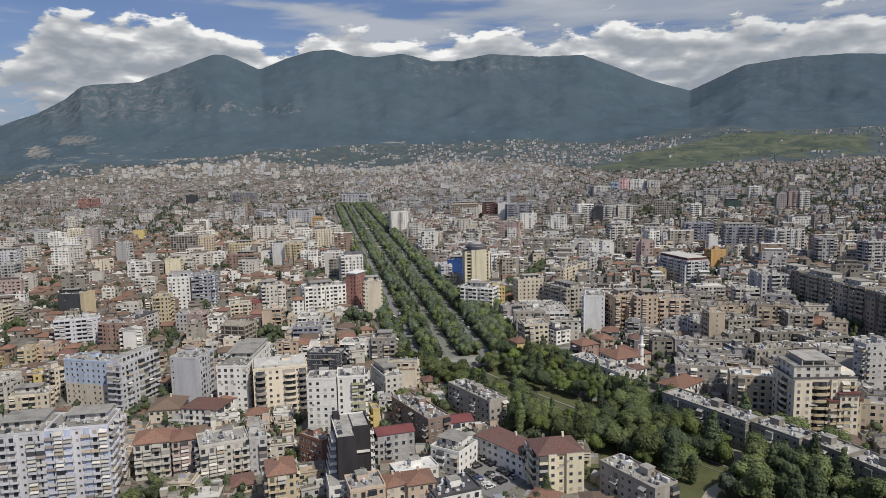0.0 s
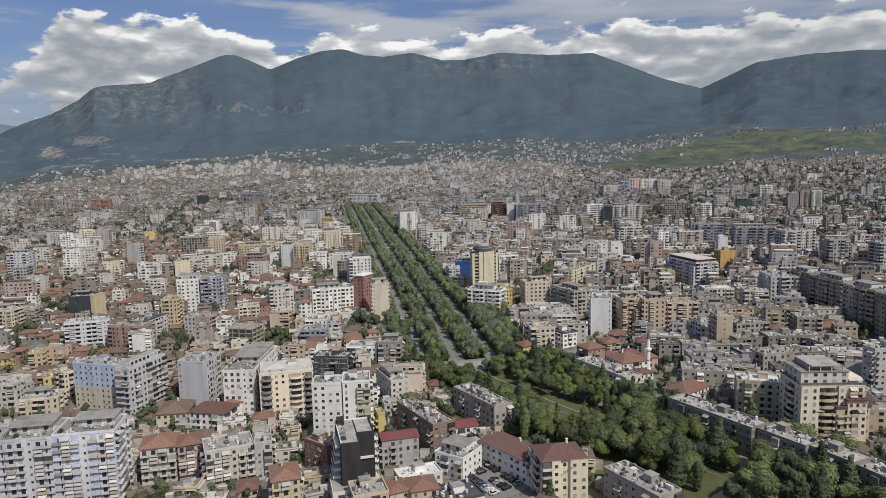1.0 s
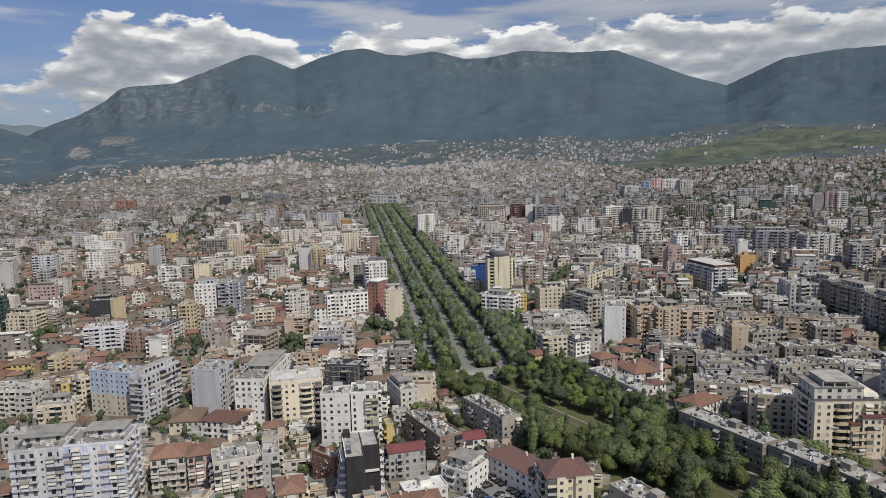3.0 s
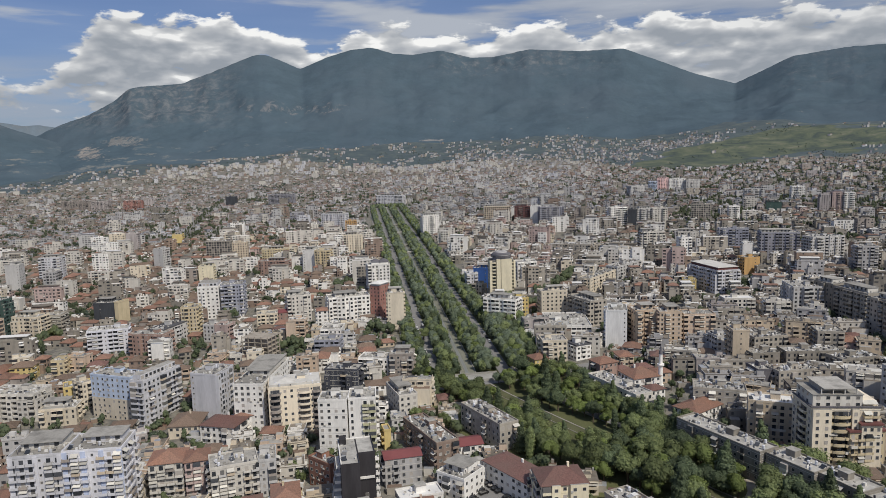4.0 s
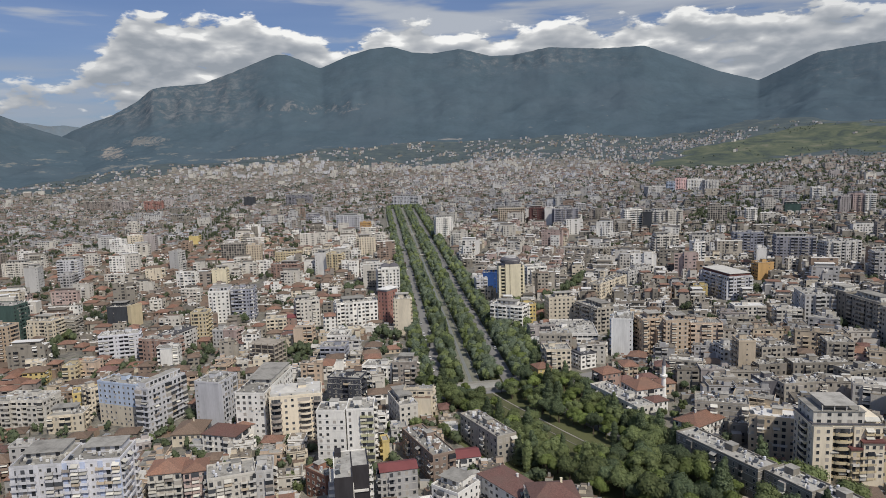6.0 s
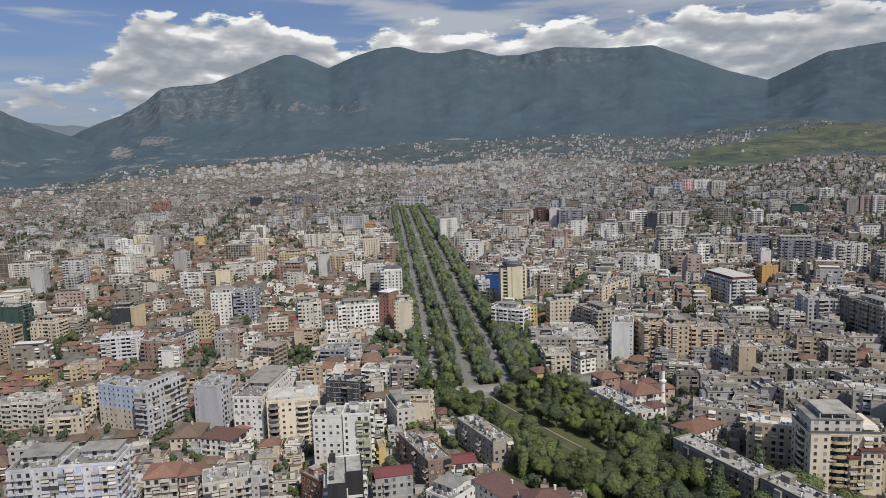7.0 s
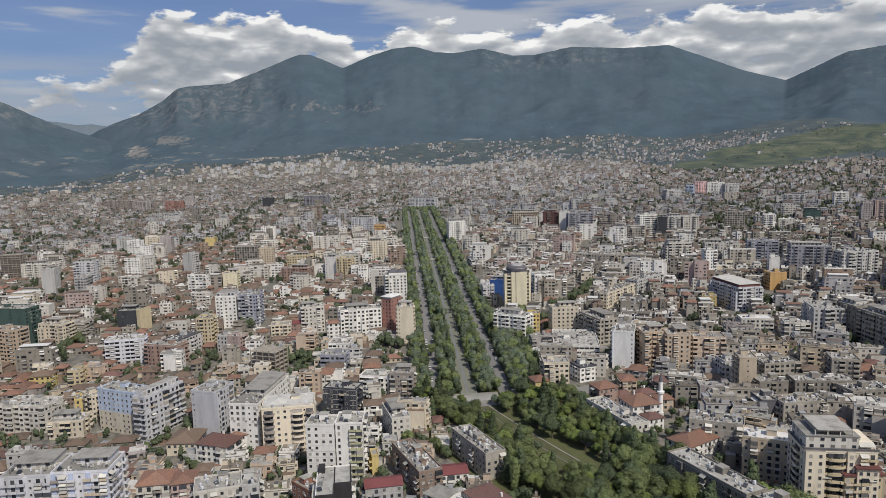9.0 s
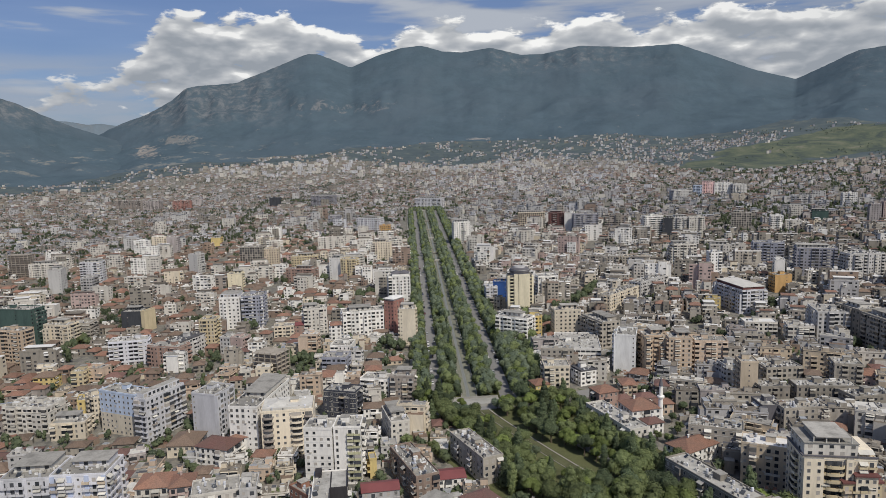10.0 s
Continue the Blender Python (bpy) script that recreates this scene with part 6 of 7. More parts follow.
hero(-182.2, 499.5, 10.7, 12.0, -9.2, 4, 'blank', 'pink', 'flat')
hero(-112.7, 521.0, 8.1, 10.0, 16.9, 5, 'plain', 'white', 'redtile')
hero(66.1, 531.0, 20.4, 12.0, 13.0, 7, 'punch', 'cream', 'flat')
hero(-192.3, 501.1, 9.0, 12.0, -9.2, 4, 'plain', 'greywhite', 'flat')
hero(-221.2, 489.5, 30.3, 13.0, 79.7, 5, 'plain', 'greywhite', 'darkflat')
hero(42.3, 536.1, 9.4, 11.0, 14.8, 5, 'plain', 'yellow', 'flat')
hero(-259.1, 475.7, 27.4, 14.0, 20.3, 6, 'stack', 'lavwhite', 'pale')
hero(-95.6, 539.2, 32.8, 16.0, 18.9, 7, 'plain', 'white', 'flat')
hero(-70.5, 545.3, 9.5, 14.0, -25.3, 9, 'punch', 'redbrick', 'crownw')
hero(-212.2, 510.0, 11.7, 14.0, 7.9, 8, 'balc', 'sandyellow', 'flat')
hero(271.6, 483.2, 32.4, 14.0, -78.3, 8, 'balc', 'greybeige', 'flat')
hero(227.5, 510.3, 17.0, 14.0, -10.8, 4, 'balc', 'offwhite', 'clutter')
hero(203.6, 521.7, 22.3, 12.0, -0.7, 4, 'plain', 'offwhite', 'white')
hero(-148.4, 544.0, 11.4, 10.0, 19.9, 3, 'plain', 'brickpink', 'redmetal')
hero(-162.6, 540.8, 16.4, 12.0, 17.1, 3, 'plain', 'cream', 'flat')
hero(-139.1, 549.7, 19.2, 14.0, 22.2, 7, 'balc', 'offwhite', 'flat')
hero(249.3, 518.2, 24.4, 20.8, -95.5, 7, 'balc', 'greywhite', 'flat')
hero(264.7, 511.4, 24.7, 14.0, -75.1, 8, 'balc', 'dust', 'flat')
hero(-355.0, 476.3, 24.8, 12.0, -2.8, 9, 'balc', 'orange', 'flat')
cream_tower()
hero(-222.0, 572.6, 17.6, 20.0, 12.0, 9, 'plain', 'white', 'flat', pent=1)
hero(-203.0, 576.6, 18.6, 20.0, 12.0, 9, 'balc', 'bluegrey', 'flat', stripe='white')
hero(-351.1, 523.8, 22.5, 14.0, -3.1, 6, 'plain', 'cream', 'flat')
hero(191.6, 602.5, 11.4, 10.0, -12.0, 3, 'plain', 'yellow', 'flat')
hero(-296.5, 563.4, 3.6, 14.0, -10.5, 6, 'solid', 'sandyellow', 'bare')
hero(-341.3, 538.3, 16.5, 14.0, 12.0, 5, 'balc', 'greybeige', 'flat')
hero(1.7, 640.2, 10.8, 12.0, 12.0, 5, 'plain', 'bluewhite', 'flat')
hero(-308.9, 563.4, 17.7, 16.0, 9.7, 6, 'blank', 'slate', 'flat')
hero(214.1, 608.2, 42.3, 21.1, -74.1, 6, 'balc', 'bluewhite', 'maroonflat')
hero(-384.5, 519.2, 35.1, 16.0, -4.0, 11, 'blank', 'greennet', 'flat')
hero(12.1, 647.5, 16.5, 12.0, -3.0, 6, 'blank', 'royal', 'flat')
hero(53.3, 654.5, 19.1, 14.0, 12.0, 7, 'balc', 'white', 'flat')
hero(-89.0, 659.1, 21.1, 20.0, 12.0, 8, 'plain', 'white', 'pyramid')
hero(264.2, 661.9, 15.5, 12.0, 10.6, 5, 'blank', 'orangeyellow', 'flat')
hero(390.0, 619.1, 18.8, 14.0, 4.9, 8, 'balc', 'greywhite', 'clutter')
hero(271.9, 687.9, 7.7, 16.0, -12.0, 8, 'blank', 'white', 'flat')
hero(220.4, 719.6, 11.0, 14.0, 5.3, 9, 'plain', 'white', 'flat')
hero(346.1, 691.3, 33.9, 15.0, 11.4, 9, 'balc', 'greywhite', 'clutter')
hero(-165.2, 755.5, 16.9, 14.0, -1.8, 8, 'balc', 'sandyellow', 'flat')
hero(-284.9, 719.8, 15.4, 14.0, 12.0, 6, 'blank', 'yellowcream', 'flat')
hero(-180.9, 763.5, 14.3, 16.0, -12.0, 8, 'blank', 'white', 'flat')
hero(-220.5, 753.5, 34.4, 13.0, -1.9, 5, 'balc', 'brickpink', 'flat')
hero(318.4, 727.3, 36.2, 18.0, -11.1, 9, 'balc', 'greyblue', 'flat')
hero(-428.8, 673.9, 12.0, 14.0, 12.0, 9, 'balc', 'grey', 'flat')
hero(204.3, 788.9, 24.5, 16.0, 5.1, 8, 'balc', 'offwhite', 'flat')
hero(-239.3, 819.1, 31.7, 13.0, 12.0, 6, 'plain', 'sandyellow', 'flat')
hero(-505.2, 726.2, 14.6, 14.0, 12.0, 9, 'blank', 'greywhite', 'flat')
hero(-154.2, 872.4, 22.5, 16.0, 9.8, 8, 'plain', 'cream', 'flat')
hero(-292.3, 846.0, 18.3, 14.0, 12.0, 8, 'plain', 'sand', 'flat')
hero(-383.2, 822.1, 13.4, 14.0, -12.0, 8, 'blank', 'greywhite', 'flat')
hero(-490.4, 770.2, 22.7, 16.0, 12.0, 9, 'balc', 'bluewhite', 'flat')
hero(-327.1, 867.1, 30.9, 14.0, 1.8, 8, 'grid', 'greybeige', 'flat')
hero(-63.8, 997.2, 24.2, 20.0, 12.0, 10, 'plain', 'white', 'flat')
hero(223.4, 981.9, 11.9, 16.0, -12.0, 9, 'blank', 'slate', 'flat')
hero(-587.1, 818.6, 41.9, 16.0, 12.0, 6, 'balc', 'offwhite', 'flat')
hero(202.9, 989.6, 24.5, 16.0, 12.0, 10, 'balc', 'white', 'flat')
hero(238.6, 987.5, 20.9, 16.0, 12.0, 9, 'balc', 'greywhite', 'flat')
hero(260.6, 984.8, 20.7, 16.0, -1.7, 9, 'balc', 'offwhite', 'flat')
hero(-631.3, 825.2, 28.3, 16.0, 7.4, 10, 'frame', 'concrete', 'flat')
hero(117.4, 1059.9, 36.6, 16.0, 3.4, 9, 'balc', 'greyblue', 'flat')
hero(-493.3, 965.7, 15.7, 14.0, 12.0, 9, 'blank', 'greypink', 'flat')
hero(95.3, 1081.2, 13.9, 16.0, -12.0, 9, 'blank', 'white', 'flat')
hero(76.1, 1090.8, 23.8, 16.0, -12.0, 9, 'balc', 'maroon', 'flat')
hero(36.3, 1105.1, 41.5, 16.0, 1.1, 9, 'grid', 'sand', 'flat')
hero(-200.2, 1101.4, 16.9, 14.0, 6.0, 5, 'plain', 'orangeyellow', 'flat')
hero(-454.2, 1026.0, 14.4, 16.0, 12.0, 5, 'blank', 'yellow', 'flat')
hero(-233.1, 1135.8, 41.0, 20.0, -10.1, 8, 'plain', 'bluewhite', 'flat')
hero(549.5, 1046.4, 14.0, 16.0, -12.0, 10, 'balc', 'white', 'flat')
hero(534.5, 1050.5, 13.0, 14.0, -12.0, 10, 'plain', 'pink', 'pyramid')
hero(520.5, 1056.0, 13.0, 16.0, -12.0, 9, 'plain', 'greypink', 'flat')
hero(452.0, 1068.0, 21.0, 14.0, -16.0, 6, 'blank', 'greennet', 'flat')
hero(333.6, 1034.0, 26.0, 14.0, -12.0, 8, 'grid', 'greybeige', 'flat')
hero(374.0, 1014.0, 15.0, 14.0, -12.0, 7, 'balc', 'white', 'flat')
hero(508.0, 1290.0, 34.0, 16.0, -14.0, 6, 'balc', 'greywhite', 'flat')
hero(574.0, 1266.0, 22.0, 16.0, -14.0, 7, 'balc', 'white', 'flat')
hero(-185.4, 1484.0, 59.9, 24.0, -12.0, 7, 'plain', 'bluewhite', 'flat')
hero(334.8, 1459.7, 37.0, 24.0, 12.0, 6, 'plain', 'greywhite', 'flat')
hero(381.7, 1519.6, 17.3, 20.0, -12.0, 7, 'balc', 'blue', 'flat')
hero(459.8, 1513.4, 30.3, 20.0, 12.0, 7, 'plain', 'greywhite', 'flat')
hero(432.3, 1522.3, 35.0, 20.0, -5.9, 8, 'plain', 'white', 'flat')
hero(404.5, 1528.6, 24.0, 20.0, -12.0, 9, 'plain', 'coral', 'flat')
hero(-468.1, 1630.8, 59.1, 24.0, 2.3, 8, 'balc', 'greyblue', 'flat')
hero(-593.8, 1635.9, 25.5, 20.0, 12.0, 8, 'blank', 'slate', 'white')
hero(-850.2, 1657.3, 42.7, 20.0, 12.0, 8, 'plain', 'redbrick', 'flat')
hero(-949.1, 1688.7, 42.8, 20.0, 12.0, 8, 'balc', 'greypink', 'flat')
hero(-1036.6, 1735.1, 82.1, 24.0, -4.6, 8, 'balc', 'brownpink', 'flat')

hero(116.7, 626.2, 56.0, 12.0, 56.5, 4, 'slab', 'cream', 'clutter')
hero(71.5, 672.0, 40.0, 10.0, 61.0, 4, 'slab', 'greybeige', 'clutter')
hero(149.1, 671.1, 48.0, 12.0, 51.6, 4, 'slab', 'greywhite', 'clutter')
hero(120.0, 796.8, 36.0, 12.0, -18.1, 4, 'slab', 'greybeige', 'clutter')
hero(157.8, 784.5, 36.0, 12.0, -18.1, 4, 'slab', 'cream', 'clutter')
hero(246.0, 795.0, 22.0, 14.0, -13.0, 7, 'balc', 'offwhite', 'flat')
hero(286.0, 766.0, 30.0, 14.0, -13.0, 9, 'balc', 'bluegrey', 'flat')
hero(362.0, 646.0, 17.0, 14.0, -10.0, 8, 'balc', 'grey', 'clutter')
HEROES.append((289, 688, 56, 16, radians(-54)))
strip("yard", [Vector((272.8, 709.9)), Vector((289, 687)), Vector((305.7, 664.1))], -7, 7, -0.5, 0.12, surface("sandy_yard", (0.46, 0.41, 0.32), 0.95, 0.2, 0.8, 0.3, 0.08), "pale sandy yard beside the amber building", "ground")

AVENUE = bend([(-685, 1822), (-598, 1500), (-533, 1273), (-467, 1063)], 14)
ARC = bend([(-144, 1646), (-134, 1780), (-107, 1871), (-74, 1989), (-68, 2121)], 14)
for run in (AVENUE, ARC):
    HEROES.extend((q.x, q.y, 3, 14, 0.0) for q in run)
strip("road_5", AVENUE, -2.5, 2.5, -0.5, 0.15, ASPHALT, "straight street lined with dark trees", "road")
strip("road_6", ARC, -6, 6, -0.5, 0.15, PAVING, "pale curving street among the houses", "road")


for tx, ty, k, s in ((-118, 243, 0, 0.75), (-111, 246, 3, 0.8), (-104, 244, 2, 0.9), (-97, 243, 0, 0.8), (-125, 240, 4, 0.8), (-66, 276, 2, 0.7), (-70, 283, 0, 0.7), (-63, 288, 6, 0.7),
                     (36, 236, 5, 0.9), (33, 232, 3, 0.8), (-152, 320, 4, 0.8), (-158, 325, 0, 0.7), (-30, 330, 3, 0.7), (-22, 338, 0, 0.75), (-8, 335, 2, 0.7), (120, 345, 0, 0.8), (126, 338, 3, 0.8),
                     (-58, 300, 2, 0.6), (150, 262, 2, 0.8), (147, 258, 3, 0.8), (136, 283, 0, 0.7), (-30, 480, 0, 0.9), (-42, 470, 1, 0.9), (8, 290, 2, 0.5), (12, 291, 2, 0.5), (129, 416, 0, 0.8), (126, 430, 3, 0.8), (132, 402, 0, 0.9), (107, 412, 3, 0.6), (104, 350, 2, 0.6), (109, 347, 0, 0.55), (99, 346, 3, 0.6), (115, 357, 2, 0.55), (112, 343, 4, 0.6), (115, 371, 3, 0.6), (122, 406, 2, 0.8), (119, 397, 0, 0.7), (124, 385, 3, 0.7), (117, 361, 2, 0.6), (-26, 396, 3, 1.0), (-22, 405, 5, 1.0), (-15, 391, 3, 1.0), (-12, 405, 0, 1.0), (-21, 375, 3, 1.0), (-14, 371, 5, 1.0), (-7, 379, 3, 1.0), (-33, 419, 1, 1.0), (-2, 363, 0, 1.0), (-34, 405, 3, 1.0), (1, 372, 3, 1.0), (7, 361, 0, 1.0)):
    tree(tx, ty, k, s, tx * 1.7, "between the apartment blocks")
dark_clad_building()
mosque()
courtyard()
place_cars()
plant_park()
plant_boulevard()


# clumps of garden and street trees that stand out among the roofs
CLUMPS = [(80, 631), (88, 651), (98, 675), (84, 639), (93, 663), (102, 686), (62, 589), (57, 562), (77, 540), (255, 519), (258, 506), (256, 549), (256, 466), (261, 445), (260, 433), (344, 894), (344, 874), (-510, 720), (-329, 509), (-333, 528), (-338, 545), (-328, 491), (-419, 846), (-411, 860), (-446, 830), (-196, 750), (-71, 508), (-64, 504), (-58, 500), (-132, 467), (-124, 469), (-117, 470), (-132, 607), (-130, 666), (-125, 678), (-203, 559), (259, 492), (256, 533), (68, 607)]
CLUMPS = [c for c in CLUMPS if clear_of_heroes(*c, 2.0)]
HEROES.extend((x, y, 5, 5, 0.0) for x, y in CLUMPS)


def house(x, y, w, d, yaw, storeys, colour, roof, rng):
    """A smaller building of the quarter: walls as the thing itself, with roof and windows as parts."""
    ya = radians(yaw)
    h = storeys * 3.0
    g = Geo()
    g.box(-w / 2, w / 2, -d / 2, d / 2, -0.9, h, 0, skip="d")
    if rng.random() < 0.6:
        e, f, s = rng.uniform(2, 4.5), rng.uniform(-0.3, 0.3) * w, rng.choice((-1, 1))
        hh = max(2.6, h - rng.choice((3.0, 3.0, 0.4)))
        if rng.random() < 0.6:
            g.box(f - w * 0.3, f + w * 0.25, -d / 2 - e, -d / 2, -0.9, hh, 0, top=1, skip="db")
        else:
            g.box(*sorted((s * w / 2, s * (w / 2 + e))), -d * 0.4, d * 0.3, -0.9, hh, 0, top=1, skip="d")
    b = part("house" if storeys < 4 else "apartment_block", g, [wall_mat(colour), rng.choice((ROOF_DUSTY, CONCRETE, BROWN_TILE, METAL))], m=at(x, y, gz(x, y), ya))
    glass, rails = Geo(), Geo()
    for side in SIDES:
        if not seen_side(side, x, y, w, d, ya):
            continue
        ox, oy, rot, ln = side_frame(side, w, d)
        n = max(1, int(ln / 3.4))
        row = bays_for("balc" if rng.random() < 0.35 else "plain", n, rng)
        for s in range(storeys):
            for k, what in enumerate(row):
                if rng.random() < 0.12:
                    continue
                u = (k + 0.5) * ln / n
                m = at(ox + math.cos(rot) * u, oy + math.sin(rot) * u, s * 3.0, rot)
                if what == "b" and s:
                    balcony_merge(rails, m, ln / n * 0.9, rng.choice((0, 0, 1, 2)))
                else:
                    ww = rng.choice((1.1, 1.4, 1.8))
                    glass.face([tuple(m @ Vector(p)) for p in ((-ww / 2, -0.04, 0.9), (ww / 2, -0.04, 0.9), (ww / 2, -0.04, 2.3), (-ww / 2, -0.04, 2.3))])
    if glass.v:
        tagged(part("windows", glass, PANES, b), kind="stuff")
    if rails.v:
        tagged(part("balconies", rails, [wall_mat(colour), PANES, AWNING], b), kind="stuff")
    r = Geo()
    if roof == "flat":
        r.box(-w / 2 - 0.15, w / 2 + 0.15, -d / 2 - 0.15, d / 2 + 0.15, h + 0.004, h + 0.25)
        for k in range(rng.randint(8, 16)):
            big = k < 2
            px, py = rng.uniform(-w / 2.4, w / 2.4), rng.uniform(-d / 2.4, d / 2.4)
            a, c, e = (rng.uniform(0.9, 2.0), rng.uniform(0.8, 1.6), rng.uniform(1.2, 2.5)) if big else (rng.uniform(0.15, 0.8), rng.uniform(0.15, 0.6), rng.uniform(0.2, 1.3))
            r.box(px - a, px + a, py - c, py + c, h + 0.25, h + 0.25 + e, 4 if big else rng.randrange(5), top=rng.randrange(4))
        for y0, y1, x0, x1 in ((-d / 2 - 0.15, -d / 2 + 0.05, -w / 2 - 0.15, w / 2 + 0.15), (-d / 2 + 0.05, d / 2, w / 2 - 0.05, w / 2 + 0.15), (-d / 2 + 0.05, d / 2, -w / 2 - 0.15, -w / 2 + 0.05)):
            if rng.random() < 0.7:
                r.box(x0, x1, y0, y1, h + 0.25, h + rng.choice((0.7, 1.1)), 4)
        part("roof", r, [rng.choice((CONCRETE, ROOF_DUSTY, ROOF_DUSTY, ROOF_DUSTY, TRIM)), TRIM, ROOF_DARK, METAL, wall_mat(colour)], b)
        kind = "a cluttered flat roof"
    else:
        part("roof", hip_roof(w, d, h + 0.25, min(w, d) * rng.uniform(0.17, 0.27), 0.5, None), {"red": RED_TILE, "deep": RED_TILE2, "brown": BROWN_TILE}[roof], b)
        kind = {"red": "a red tiled roof", "deep": "a dark red tiled roof", "brown": "a brown tiled roof"}[roof]
    tagged(b, f"{WORDS.get(colour, colour)} {storeys}-storey {'house' if storeys < 4 else 'apartment block'} with {kind}", "house" if storeys < 4 else "building", group="houses of the old quarter" if storeys < 4 else "apartment blocks")


def shed(g, x, y, rng, yaw):
    """A lean-to, garage or wall between the houses. Materials: 0 to 3 walls, 4 to 7 roofs."""
    t = Geo()
    w, d, h = rng.uniform(1.2, 3.4), rng.uniform(1.0, 2.6), rng.uniform(1.8, 3.6)
    t.box(-w, w, -d, d, -0.8, h, rng.randrange(4), top=4 + rng.randrange(4), skip="d")
    if rng.random() < 0.5:
        t.box(-w * 0.4, w * 0.3, -d * 0.3, d * 0.5, h, h + rng.uniform(0.4, 1.6), rng.randrange(4), top=4 + rng.randrange(4), skip="d")
    g.add(t, at(x, y, gz(x, y), yaw))


def fill_near():
    rng = random.Random(21)
    gardens, sheds = Geo(), Geo()
    for x, y in CLUMPS:
        for _ in range(5):
            far_tree(gardens, x + rng.gauss(0, 2.6), y + rng.gauss(0, 2.6), rng, rng.uniform(2.6, 4.2), rng.uniform(7, 11), 130)
    for zone_yaw, side, cell in ((11, -1, 12.8), (-9, 1, 13.4)):
        a = radians(zone_yaw)
        for i in range(-68, 69):
            for j in range(-68, 69):
                street = (i % 7 == 6 or j % 5 == 4) and noise.noise(Vector((i * 0.31, j * 0.31, 50 + side))) > -0.1
                u, v = i * cell + rng.uniform(-2.2, 2.2), j * cell + rng.uniform(-2.2, 2.2)
                x, y = math.cos(a) * u - math.sin(a) * v, 520 + math.sin(a) * u + math.cos(a) * v
                dist = math.hypot(x, y)
                az = math.degrees(math.atan2(x - 20, y - 5))
                off = (Vector((x, y)) - BO).dot(BR) if y > 405 else x - 20
                if not (215 < dist < 540 and -45 < az < 37) or off * side < 0:
                    continue
                if in_boulevard(x, y, 9) or inside(x, y, PARK) or near_line(x, y, NEAR, 30) or near_line(x, y, CROSS, 11) or near_line(x, y, ROADN, 14):
                    continue
                if 0 < x < 36 and 236 < y < 283 or 88 < x < 128 and 325 < y < 376:
                    continue
                for _ in range(3):
                    sx, sy = x + rng.uniform(-8, 8), y + rng.uniform(-8, 8)
                    if clear_of_heroes(sx, sy, 3.2) and not in_boulevard(sx, sy, 3) and not inside(sx, sy, PARK):
                        if rng.random() < 0.50:
                            shed(sheds, sx, sy, rng, a + rng.gauss(0, 0.2))
                        else:
                            far_tree(gardens, sx, sy, rng, rng.uniform(1.5, 3.6), rng.uniform(4, 8), 56)
                if street:
                    continue
                w, d = rng.uniform(7, 12), rng.uniform(7, 11)
                if not clear_of_heroes(x, y, max(w, d) * 0.42):
                    continue
                p = rng.random()
                if p < 0.10:
                    far_tree(gardens, x, y, rng, rng.uniform(2.8, 4.5), rng.uniform(6, 9), 80)
                    continue
                st = rng.choice((1, 1, 2, 2, 2, 3)) if side < 0 else rng.choice((2, 2, 3, 4, 4))
                if rng.random() < (0.08 if side < 0 else 0.16):
                    st = rng.randint(4, 5)
                if dist < 335:
                    st = min(st, 2)
                if side > 0 and st > 3:
                    w = rng.uniform(11, 19)
                tiled = st < 4 and rng.random() < (0.25 if side > 0 else 0.74 if off < -170 else 0.38)
                roof = rng.choice(("red", "red", "brown", "brown", "deep")) if tiled else "flat"
                if st > 4:
                    w *= 1.3
                house(x, y, w, d, zone_yaw + rng.gauss(0, 7), st, rng.choice(FILL_WALLS if st < 4 and (side > 0 or off < -170) else ("greybeige", "dust", "grey", "offwhite", "greypink", "greybeige", "sand") if side > 0 else ("white", "offwhite", "greywhite", "cream", "sand", "greybeige", "peach")), roof, rng)
    tagged(part("garden_trees", soft_mesh(gardens, "garden_trees", LEAF_OLIVE, gardens.soft), None), "small green garden trees between the houses", "trees", kind="stuff")
    tagged(part("outbuildings", sheds, [wall_mat("offwhite"), wall_mat("dust"), wall_mat("greybeige"), wall_mat("clay"), CONCRETE, BROWN_TILE, METAL, RED_TILE]),
           "low sheds, garages and lean-tos crowded between the houses", "sheds", kind="stuff")


